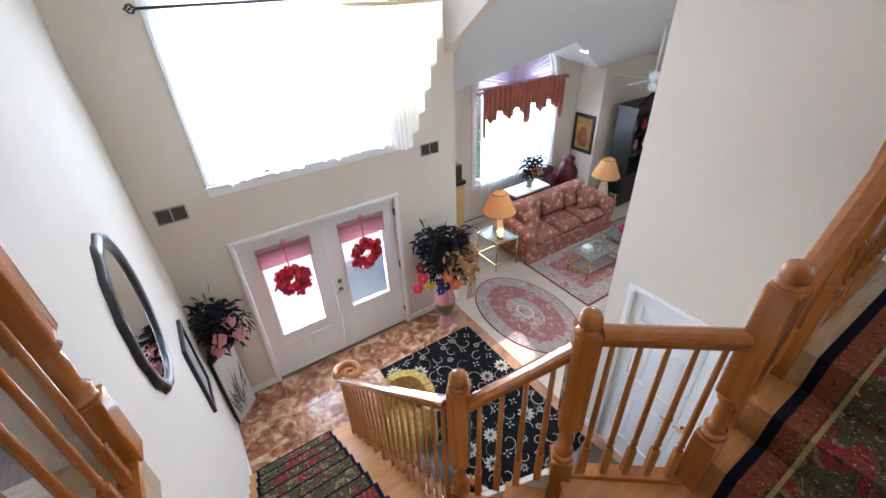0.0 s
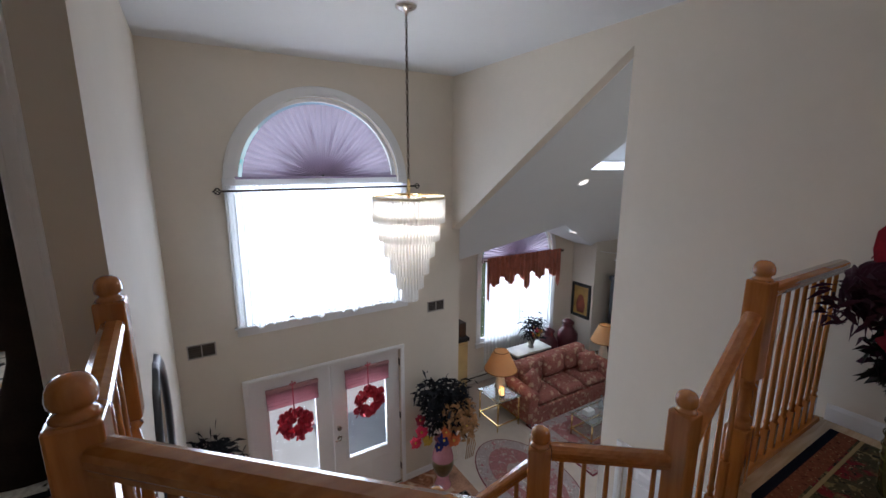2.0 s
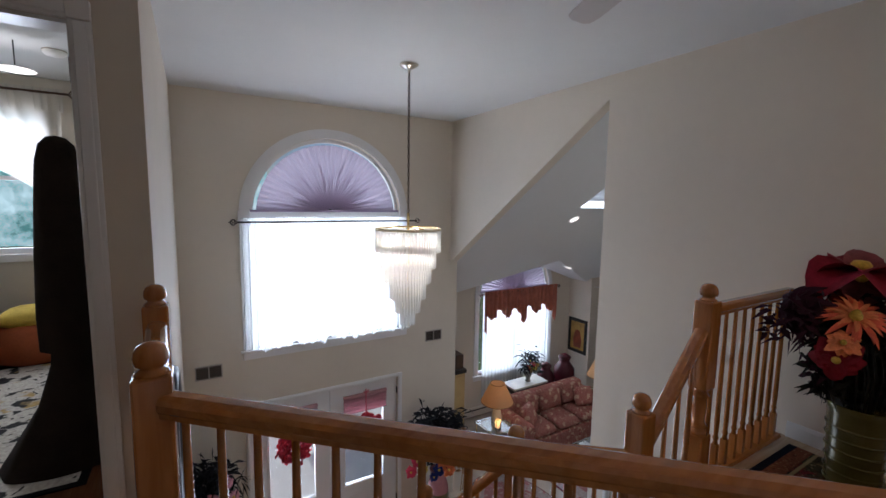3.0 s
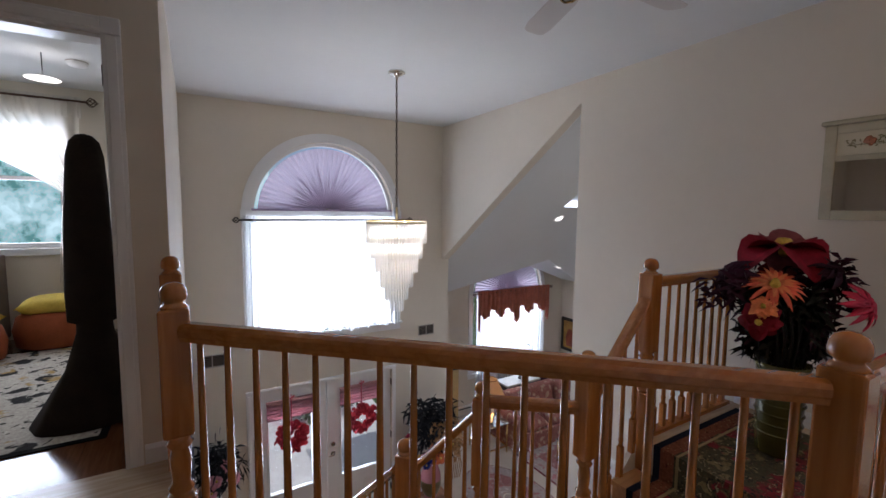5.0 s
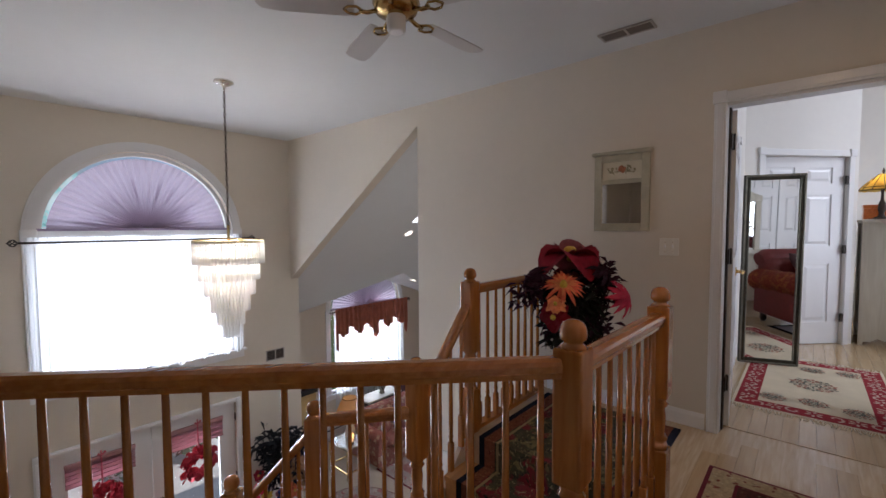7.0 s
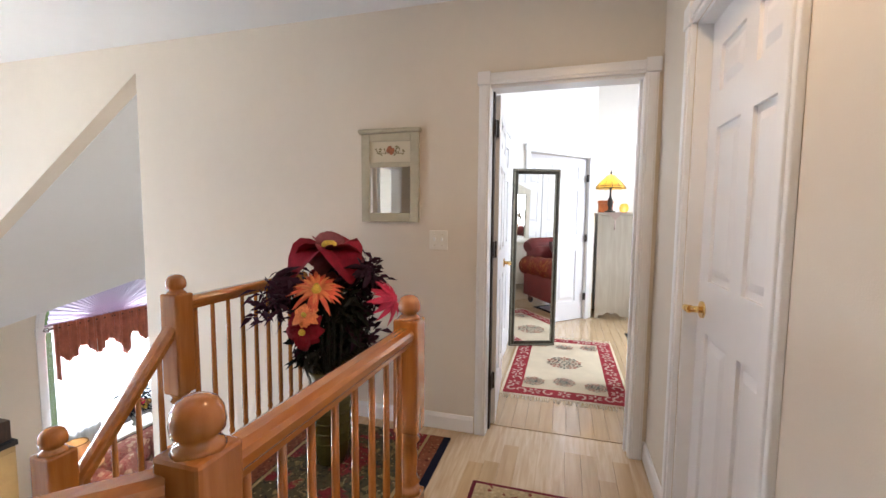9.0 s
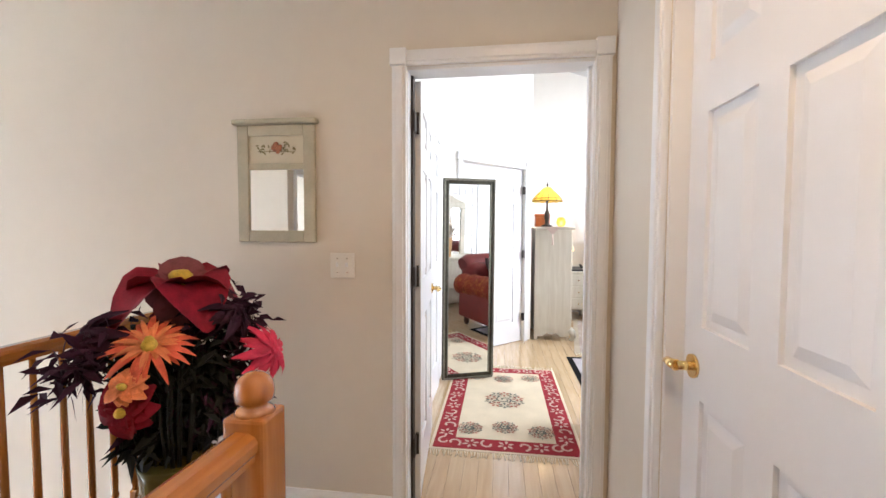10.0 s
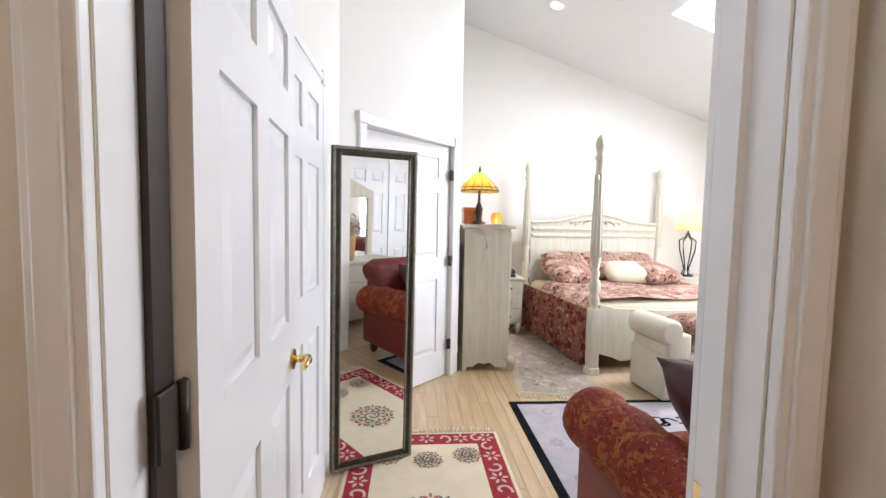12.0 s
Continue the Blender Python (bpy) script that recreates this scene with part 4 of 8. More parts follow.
def curtain_rod(parent, x0, x1, y, z, material, fin=0.035):
    bm = bmesh.new()
    tube(bm, [(x0, y, z), (x1, y, z)], 0.011, 10)
    part("rod", bm, material, parent)
    for x, s in ((x0, -1), (x1, 1)):
        bm = bmesh.new()
        for k in range(6):
            a = k * math.pi / 3
            tube(bm, [(x, y, z)] + [(x + s * fin * 2 * u, y + fin * math.sin(math.pi * u) * math.cos(a + u * 2), z + fin * math.sin(math.pi * u) * math.sin(a + u * 2)) for u in (0.15, 0.35, 0.5, 0.7, 0.85)] + [(x + s * fin * 2, y, z)], 0.0045, 5)
        tube(bm, [(x + s * fin * 1.9, y, z), (x + s * fin * 2.3, y, z)], [0.009, 0.003], 8)
        part("finial", bm, material, parent)
    for x in (x0 + 0.06, x1 - 0.06):
        bm = bmesh.new()
        tube(bm, [(x, y, z), (x, y + 0.06, z)], 0.007, 6)
        part("bracket", bm, material, parent)


arched_window("window_1", "white cased arched foyer window with sheer curtain below", 1.465, 1.25, 0.915, -0.27, YF, -0.25, 0.35, 2.62)
ct = thing("sheer_curtain", "white sheer curtain gathered on a dark twisted rod", "curtain")
curtain_rod(ct, 0.42, 2.56, YF - 0.09, 1.185, BRONZE)
bm = bmesh.new()
gathered(bm, 0.455, 2.455, YF - 0.085, -0.262, 1.155, 26, 0.026, 320, lambda u: 0.03 * math.sin(u * 41) * math.sin(u * 17) + 0.02 * math.sin(u * 97), 1)
part("sheer_panel", bm, SHEER, ct)
bm = bmesh.new()
gathered(bm, 0.455, 2.455, YF - 0.088, 1.145, 1.235, 60, 0.012, 300, seed=2)
part("gathered_heading", bm, SHEER, ct)

arched_window("window_2", "white cased arched living room window", 5.95, -0.45, 0.97, -2.15, YL, -2.5, 5.0, 7.1)
vc = thing("window_valance", "rust red swagged valance on a dark rod over white sheers", "curtain")
curtain_rod(vc, 5.0, 7.1, YL - 0.1, -0.42, mat("dark_rod_wood", (0.06, 0.025, 0.015), 0.4), 0.04)
RUST = mat("rust_satin", (0.42, 0.13, 0.08), 0.45, noise_amt=0.3, noise_scale=9, bump=0.2, bump_scale=40)
bm = bmesh.new()
gathered(bm, 5.03, 7.07, YL - 0.12, -0.78, -0.36, 15, 0.045, 300, lambda u: -0.2 * abs(math.sin(u * 15.7)) ** 2 - (0.42 if u < 0.04 else 0.42 * max(0, 1 - abs(u - 0.98) / 0.03)) - 0.22 * max(0, 1 - abs(u - 0.53) / 0.05), 5)
part("valance_cloth", bm, RUST, vc)
bm = bmesh.new()
gathered(bm, 5.03, 6.98, YL - 0.07, -2.62, -0.44, 18, 0.03, 260, seed=6)
part("sheer_panel", bm, SHEER, vc)

# ---------- interior doors and trim ----------
d2 = tagged(new("door_2"), "open white six-panel bedroom door with brass lever", "door", kind="structure")
casing(d2, "y", XR, -1.375, -0.575, 0, 2.06, 0.065, -0.02, rosette=0.008)
casing(d2, "y", XR + 0.12, -1.375, -0.575, 0, 2.06, 0.065, 0.02, rosette=0.008)
for b in ((XR + 0.002, -0.577, 0, XR + 0.118, -0.557, 2.06), (XR + 0.002, -1.395, 0, XR + 0.118, -1.373, 2.06), (XR + 0.002, -1.373, 2.045, XR + 0.118, -0.577, 2.062), (XR + 0.055, -1.373, 0, XR + 0.085, -1.36, 2.045)):
    box_part("jamb", b, TRIM, d2)
# dark strip stands in for the shaded gap between jamb and open leaf
box_part("gap_shade_strip", (XR + 0.07, -0.588, 0, XR + 0.116, -0.5775, 2.045), BRONZE, d2, "dark strip put in for the shaded hinge gap")
leaf2 = six_panel(d2, 0.77, 2.03, 0.036, pose(XR + 0.132, -0.594, 0.01, 0, 0, 5))
knob(leaf2, (0.70, -0.018, 0.95), (0, -1, 0))
knob(leaf2, (0.70, 0.018, 0.95), (0, 1, 0))
for z in (0.3, 1.12, 1.84):
    bm = bmesh.new()
    soft_box(bm, -0.055, -0.004, -0.048, -0.001, 0.004, 0.048, 0.003, 1)
    soft_box(bm, 0.001, -0.004, -0.048, 0.045, 0.004, 0.048, 0.003, 1)
    tube(bm, [(0, -0.006, -0.05), (0, -0.006, 0.05)], 0.008, 8)
    part("hinge", bm, BRONZE, d2, "dark bronze hinge", pose(XR + 0.115, -0.594, z))
box_part("strike_plate", (XR + 0.09, -1.372, 0.9, XR + 0.115, -1.3705, 1.0), BRASS, d2, "brass strike plate", 0.0)

d3 = tagged(new("door_3"), "closed white six-panel hallway door with brass lever", "door", kind="structure")
casing(d3, "x", -1.46, 1.87, 2.61, 0, 2.06, 0.075, 0.02, rosette=0.008)
for b in ((1.86, -1.575, 0, 1.885, -1.462, 2.06), (2.595, -1.575, 0, 2.62, -1.462, 2.06), (1.885, -1.575, 2.045, 2.595, -1.462, 2.062)):
    box_part("jamb", b, TRIM, d3)
leaf3 = six_panel(d3, 0.706, 2.03, 0.036, pose(2.593, -1.53, 0.012, 0, 0, 180))
knob(leaf3, (0.062, -0.018, 0.965), (0, -1, 0))

d4 = tagged(new("door_4"), "white six-panel double closet doors in the foyer", "door", kind="structure")
casing(d4, "y", XR, 0.52, 1.83, FLOOR, -0.985, 0.06, -0.02)
for y0, kx in ((1.828, 0.59), (1.172, 0.065)):
    leaf4 = six_panel(d4, 0.65, 2.02, 0.034, pose(XR + 0.035, y0, FLOOR + 0.01, 0, 0, -90))
    knob(leaf4, (kx, -0.017, 0.95), (0, -1, 0))
for z in (0.3, 1.75):
    hinge(d4, XR + 0.005, 1.835, FLOOR + z, 90)

d5 = tagged(new("door_5"), "white cased doorway to the side room", "door", kind="structure")
casing(d5, "x", 1.75, -1.18, -0.365, 0, 2.1, 0.075, -0.02)
casing(d5, "x", 1.88, -1.18, -0.365, 0, 2.1, 0.06, 0.02)
for b in ((-1.197, 1.752, 0, -1.178, 1.878, 2.1), (-0.367, 1.752, 0, -0.348, 1.878, 2.1), (-1.178, 1.752, 2.085, -0.367, 1.878, 2.102)):
    box_part("jamb", b, TRIM, d5)
for z in (0.37, 1.145, 1.92):
    box_part("hinge", (-0.373, 1.765, z - 0.048, -0.3665, 1.812, z + 0.048), BRONZE, d5, "dark bronze hinge", 0.002)

d6 = tagged(new("door_6"), "white angled doorway with a door standing ajar", "door", kind="structure")
ang = math.degrees(math.atan2(-1.36 + 0.45, 6.5 - 5.45))
frame6 = pose(5.45, -0.45, 0, 0, 0, ang)
def angled(nm, b, material=TRIM):
    bm = bmesh.new()
    soft_box(bm, *b, 0.004, 2)
    part(nm, bm, material, d6, "", frame6)


angled("casing", (0.16, -0.02, 0, 0.225, 0, 2.05))
angled("casing", (1.255, -0.02, 0, 1.32, 0, 2.05))
angled("casing", (0.225, -0.02, 2.05, 1.255, 0, 2.115))
angled("corner_block", (0.15, -0.03, 2.05, 0.225, 0, 2.125))
angled("corner_block", (1.255, -0.03, 2.05, 1.33, 0, 2.125))
leaf6 = six_panel(d6, 1.02, 2.035, 0.036, frame6 @ pose(1.25, 0.045, 0.01, 0, 0, 176))
for z in (0.3, 1.05, 1.8):
    bm = bmesh.new()
    soft_box(bm, -0.02, -0.02, -0.045, 0.02, 0.0, 0.045, 0.003, 1)
    part("hinge", bm, BRONZE, d6, "dark bronze hinge", frame6 @ pose(1.24, 0.005, z))

for pts, z in (([(XR, -0.5), (XR, 0.6)], 0), ([(XR, -1.459), (XR, -1.445)], 0), ([(2.695, -1.46), (3.18, -1.46)], 0), ([(-2.6, -1.46), (1.79, -1.46)], 0),
               ([(0.43, YF), (XL, YF), (XL, 3.5)], FLOOR), ([(XR, YF), (2.42, YF)], FLOOR), ([(XR, 1.9), (XR, 2.07)], FLOOR), ([(XL, 1.75), (-0.285, 1.75)], 0),
               ([(8.4, -5.4), (8.4, -1.4)], 0), ([(5.45, -0.45), (4.2, -0.45)], 0), ([(4.62, YL), (3.3, YL)], FLOOR), ([(7.62, 6.35), (7.62, 5.8)], FLOOR)):
    bm = bmesh.new()
    p2 = [Vector((*p, z)) for p in pts]
    sweep(bm, p2, [(-0.014, 0.001), (0.014, 0.001), (0.014, 0.078), (0.006, 0.1), (-0.006, 0.1), (-0.014, 0.078)])
    built("baseboard", bm, TRIM, "white moulded baseboard", "baseboard")
box_part_h = thing("baseboard_heater", "beige baseboard heater under the living room window", "heater")
box_part("cover", (4.4, YL - 0.07, FLOOR + 0.03, 7.4, YL - 0.002, FLOOR + 0.2), mat("heater_enamel", (0.6, 0.56, 0.5), 0.4), box_part_h, r=0.01)
box_part("outlet_slot", (4.45, YL - 0.073, FLOOR + 0.15, 7.35, YL - 0.069, FLOOR + 0.175), BLACK, box_part_h)


# ---------- vents, switch, recessed lights ----------
VENT = mat("painted_vent", (0.42, 0.38, 0.34), 0.5)
VENTD = mat("vent_shadow", (0.06, 0.05, 0.045), 0.8)
def vent(name, label, at, w, h, mid=True):
    """A grille in its local x-z plane facing -y."""
    t = thing(name, label, "vent", at)
    box_part("backing", (-w / 2, -0.004, -h / 2, w / 2, -0.001, h / 2), VENTD, t)
    for b in ((-w / 2 - 0.012, -0.012, -h / 2 - 0.012, w / 2 + 0.012, -0.001, -h / 2), (-w / 2 - 0.012, -0.012, h / 2, w / 2 + 0.012, -0.001, h / 2 + 0.012), (-w / 2 - 0.012, -0.012, -h / 2, -w / 2, -0.001, h / 2), (w / 2, -0.012, -h / 2, w / 2 + 0.012, -0.001, h / 2), (-0.006, -0.012, -h / 2, 0.006, -0.001, h / 2)):
        box_part("frame", b, VENT, t)
    bm = bmesh.new()
    prism(bm, [(-w / 2, -0.01, 0.004), (-w / 2, -0.009, 0.0045), (-w / 2, -0.003, -0.003), (-w / 2, -0.004, -0.0035)], (w, 0, 0))
    me = finish("slat", bm, mat("vent_slat_paint", (0.16, 0.13, 0.11), 0.5) if "vent_slat_paint" not in bpy.data.materials else bpy.data.materials["vent_slat_paint"])
    n = int(h / 0.02)
    for i in range(n):
        o = new("slat", me)
        o.parent = t
        o.location = (0, 0, -h / 2 + (i + 0.5) * h / n)
    return t


vent("wall_vent", "painted metal return grille high on the foyer wall", pose(0.095, YF, -0.458), 0.24, 0.13)
vent("wall_vent", "small painted metal grille above the front door", pose(2.915, YF, -0.465), 0.24, 0.13)
vent("ceiling_vent", "ceiling air register with dark gaps between its slats", pose(2.9, -0.065, TOP - 0.001, 90, 0, 90), 0.3, 0.1)
sw = thing("light_switch", "white double toggle switch plate on the hall wall", "switch", pose(XR, -0.272, 1.175))
box_part("plate", (-0.007, -0.058, -0.058, 0, 0.058, 0.058), mat("ivory_plastic", (0.8, 0.77, 0.7), 0.35), sw, r=0.003)
for y in (-0.023, 0.023):
    box_part("toggle", (-0.018, y - 0.005, -0.006, -0.006, y + 0.005, 0.014), TRIM, sw, r=0.002)
    for z in (-0.032, 0.032):
        box_part("screw", (-0.0085, y - 0.003, z - 0.003, -0.0065, y + 0.003, z + 0.003), CHROME, sw)

GLOW = bpy.data.materials.new("lamp_glow")
GLOW.use_nodes = True
GLOW.node_tree.nodes["Principled BSDF"].inputs["Emission Color"].default_value = (1, 0.9, 0.75, 1)
GLOW.node_tree.nodes["Principled BSDF"].inputs["Emission Strength"].default_value = 6.0


def downlight(at):
    t = thing("recessed_light", "white trimmed recessed ceiling light, lit", "ceiling light", at, "recessed lights")
    bm = bmesh.new()
    lathe(bm, [(0.06, -0.002), (0.085, -0.008), (0.09, 0.0)], 24, caps=False)
    part("trim_ring", bm, TRIM, t)
    bm = bmesh.new()
    lathe(bm, [(0.001, -0.004), (0.062, -0.004), (0.062, 0.0)], 24, caps=False)
    part("lens", bm, GLOW, t, "glowing lens")
    return t


ts = math.degrees(math.atan(0.683))
for x, y in ((4.64, 3.71),):
    downlight(pose(x, y, slope_z(y), -ts, 0, 0))
downlight(pose(6.2, 5.2, gable_z(6.2), 0, 20, 0))
# unseen fixture, added to give the hall wall its warm light
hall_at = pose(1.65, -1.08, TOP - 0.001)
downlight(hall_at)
hd = daylight("hall_unseen_downlight", (1.65, -1.08, TOP - 0.012), (1.65, -1.08, 0), 0.11, 0.11, 10, (1, 0.66, 0.34))
downlight(pose(7.26, -2.44, bed_ceiling_z(-2.44), 18.8, 0, 0))

# ---------- chandelier ----------
CX, CY = 1.585, 2.78
ch = thing("chandelier", "tiered crystal chandelier hanging on a long brass chain", "chandelier", pose(CX, CY, 0))
PALEGOLD = mat("pale_gold", (0.92, 0.84, 0.62), 0.45, 0.3)
CRYSTAL = sheer_mat("crystal_prism", (0.97, 0.97, 0.96), 0.2)
bm = bmesh.new()
lathe(bm, [(0.075, TOP), (0.078, TOP - 0.012), (0.05, TOP - 0.03), (0.015, TOP - 0.045), (0.008, TOP - 0.07)], 20)
part("canopy", bm, CHROME, ch, "polished nickel canopy")
bm = bmesh.new()
tube(bm, [(0, 0, TOP - 0.07 - 0.04 * i) for i in range(33)], 0.003, 6)
for i in range(34):
    z = TOP - 0.07 - 0.038 * i
    pts = [(0.011 * math.cos(a) * (1 if i % 2 else 0), 0.011 * math.cos(a) * (0 if i % 2 else 1), z - 0.019 + 0.024 * math.sin(a)) for a in (0, 0.8, 1.57, 2.36, 3.14, 3.93, 4.71, 5.5, 6.283)]
    tube(bm, pts, 0.0028, 5)
part("chain", bm, mat("aged_brass", (0.07, 0.045, 0.025), 0.4, 0.8, noise_amt=0.2), ch)
tiers = [(0.275, 1.2, 0.18), (0.235, 1.05, 0.17), (0.195, 0.92, 0.17), (0.15, 0.78, 0.17), (0.105, 0.65, 0.16), (0.06, 0.53, 0.15)]
bm = bmesh.new()
for a in (0, math.pi / 2, math.pi, 3 * math.pi / 2):
    tube(bm, [(0, 0, 1.225), (0.275 * math.cos(a), 0.275 * math.sin(a), 1.215)], 0.005, 5)
tube(bm, [(0, 0, 1.34), (0, 0, 0.6)], 0.012, 8)
part("stem", bm, BRASS, ch)
for r, z, h in tiers:
    bm = bmesh.new()
    lathe(bm, [(r - 0.006, z - 0.008), (r + 0.004, z - 0.008), (r + 0.004, z + 0.012), (r - 0.006, z + 0.012)], 40, caps=False)
    part("tier_ring", bm, PALEGOLD, ch, "pale gold tier ring")
    bm = bmesh.new()
    prism(bm, [(r, 0.011, z - 0.006), (r + 0.007, 0.0, z - 0.006), (r, -0.011, z - 0.006), (r - 0.007, 0.0, z - 0.006)], (0, 0, -h))
    me = finish("crystal_prism", bm, CRYSTAL)
    n = max(8, int(6.283 * r / 0.024))
    for i in range(n):
        o = new("crystal_prism", me)
        o.parent = ch
        o.rotation_euler = (0, 0, 6.283 * i / n)
for i in range(6):
    a = i * 1.047
    bm = bmesh.new()
    lathe(bm, [(0.003, 0), (0.018, 0.02), (0.02, 0.045), (0.008, 0.075), (0.002, 0.085)], 10, (0.13 * math.cos(a), 0.13 * math.sin(a), 1.06))
    part("bulb", bm, GLOW, ch, "lit candle bulb")
lamp("chandelier_light", (CX, CY, 1.06), 62, (1, 0.9, 0.74), 0.08)

# ---------- ceiling fan ----------
fan = thing("ceiling_fan", "five-blade ceiling fan with white blades and brass motor", "ceiling fan", pose(1.44, 0.49, 0))
bm = bmesh.new()
lathe(bm, [(0.065, TOP), (0.06, TOP - 0.05), (0.02, TOP - 0.075), (0.014, TOP - 0.08), (0.014, TOP - 0.14), (0.05, TOP - 0.15), (0.1, TOP - 0.165), (0.11, TOP - 0.21), (0.095, TOP - 0.25), (0.05, TOP - 0.265), (0.03, TOP - 0.275)], 24)
part("motor_housing", bm, mat("antique_brass", (0.45, 0.3, 0.12), 0.22, 1.0), fan, "antique brass motor")
bm = bmesh.new()
lathe(bm, [(0.042, TOP - 0.262), (0.045, TOP - 0.285), (0.043, TOP - 0.33), (0.03, TOP - 0.34)], 20)
part("switch_cap", bm, TRIM, fan, "white switch cap")
for i in range(5):
    a = -1 + i * 72
    m = pose(0, 0, TOP - 0.235, 0, 0, a)
    bm = bmesh.new()
    pts = [(0.19, -0.05), (0.24, -0.058), (0.52, -0.065), (0.59, -0.056), (0.61, -0.03), (0.61, 0.03), (0.59, 0.056), (0.52, 0.065), (0.24, 0.058), (0.19, 0.05)]
    prism(bm, [(x, y, -0.012 + y * 0.2) for x, y in pts], (0, 0, 0.006))
    part("blade", bm, mat("blade_white", (0.55, 0.52, 0.5), 0.45) if i == 0 else bpy.data.materials["blade_white"], fan, "", m)
    bm = bmesh.new()
    tube(bm, [(0.08, 0, -0.01), (0.13, 0, -0.026), (0.17, 0, -0.024)], 0.01, 8)
    for s in (-1, 1):
        tube(bm, [(0.15, 0, -0.022), (0.18, s * 0.035, -0.022), (0.215, s * 0.03, -0.022), (0.235, 0, -0.022)], 0.006, 6)
    part("blade_arm", bm, bpy.data.materials["antique_brass"], fan, "", m)

# ---------- hall wall mirror with painted panel ----------
SAGE = mat("sage_distressed_paint", (0.45, 0.41, 0.3), 0.55, noise_amt=0.12, noise_scale=14, bump=0.15, bump_scale=80)
hm = thing("wall_mirror", "sage painted trumeau mirror with a floral panel on the hall wall", "mirror", pose(XR, 0.04, 1.56))
for b in ((-0.022, -0.19, -0.28, 0, -0.135, 0.26), (-0.022, 0.135, -0.28, 0, 0.19, 0.26), (-0.022, -0.135, -0.28, 0, 0.135, -0.225), (-0.022, -0.135, 0.21, 0, 0.135, 0.26), (-0.022, -0.135, 0.055, 0, 0.135, 0.085)):
    box_part("frame_member", b, SAGE, hm, r=0.004)
box_part("cornice", (-0.045, -0.205, 0.26, 0, 0.205, 0.285), SAGE, hm, r=0.008)
box_part("glass", (-0.012, -0.137, -0.227, -0.008, 0.137, 0.057), MIRROR, hm, "mirror glass")
box_part("painted_panel", (-0.012, -0.137, 0.083, -0.008, 0.137, 0.212), mat("cream_panel", (0.6, 0.55, 0.42), 0.6, noise_amt=0.06), hm, "cream painted panel")
bm = bmesh.new()
rnd = random.Random(8)
for i in range(16):
    a, r = rnd.uniform(0, 6.28), rnd.uniform(0, 0.026)
    lathe(bm, [(0.011, 0), (0.008, 0.003), (0.001, 0.004)], 7, (0, 0, 0))
    for v in bm.verts[-21:]:
        v.co = Vector((-0.0125 - v.co.z, r * math.cos(a) + v.co.x, 0.148 + r * math.sin(a) + v.co.y))
part("painted_rose", bm, mat("rust_rose", (0.35, 0.12, 0.05), 0.6, noise_amt=0.5, noise_scale=60), hm, "rust painted flower")
bm = bmesh.new()
for i in range(26):
    s = -1 if i % 2 else 1
    p = Vector((-0.0135, s * rnd.uniform(0.03, 0.095), 0.15 + rnd.uniform(-0.03, 0.032)))
    u = Vector((0, rnd.gauss(0, 1), rnd.gauss(0, 1))).normalized() * 0.011
    w = Vector((0, -u.z, u.y)) * 0.4
    bm.faces.new([bm.verts.new(q) for q in (p - u, p + w, p + u, p - w)])
tube(bm, [(-0.013, -0.09, 0.135), (-0.013, 0, 0.14), (-0.013, 0.09, 0.14)], 0.0015, 4)
part("painted_leaves", bm, mat("olive_paint", (0.2, 0.17, 0.08), 0.6, noise_amt=0.3, noise_scale=50), hm, "olive painted sprigs")

# ---------- flowers ----------
def blossom(parent, place, facing, r, petals, rows, material, centre, wide=0.32, droop=0.2, name="blossom", label=""):
    """A silk flower: rows of cupped petals round a centre."""
    q = Vector(facing).normalized().to_track_quat("Z", "Y").to_matrix().to_4x4()
    m = Matrix.Translation(place) @ q
    bm = bmesh.new()
    for k in range(rows):
        rr = r * (1 - 0.2 * k)
        for i in range(petals):
            a = 6.283 * (i + 0.5 * k) / petals + 0.13 * math.sin(i * 3.7 + k)
            L_ = rr * (0.9 + 0.14 * math.sin(i * 2.3 + k))
            cs, sn = math.cos(a), math.sin(a)
            cols = []
            for j in range(6):
                u = j / 5
                hw = rr * wide * math.sin(math.pi * min(0.98, 0.12 + 0.8 * u)) * (0.6 if j == 5 else 1)
                z = 0.012 * k + L_ * (0.28 * math.sin(u * 2.2) - droop * u * u)
                row = []
                for s in (-1, 0, 1):
                    x, y = L_ * u, s * hw
                    zz = z + (abs(s) - 0.5) * hw * 0.5
                    row.append(bm.verts.new((x * cs - y * sn, x * sn + y * cs, zz)))
                cols.append(row)
            for c0, c1 in zip(cols, cols[1:]):
                for s in range(2):
                    bm.faces.new((c0[s], c1[s], c1[s + 1], c0[s + 1])).smooth = True
    b = part(name, bm, material, parent, label, m)
    bm = bmesh.new()
    lathe(bm, [(r * 0.16, 0.01), (r * 0.17, 0.03), (r * 0.12, 0.045), (0.001, 0.05)], 10)
    part("flower_centre", bm, centre, b)


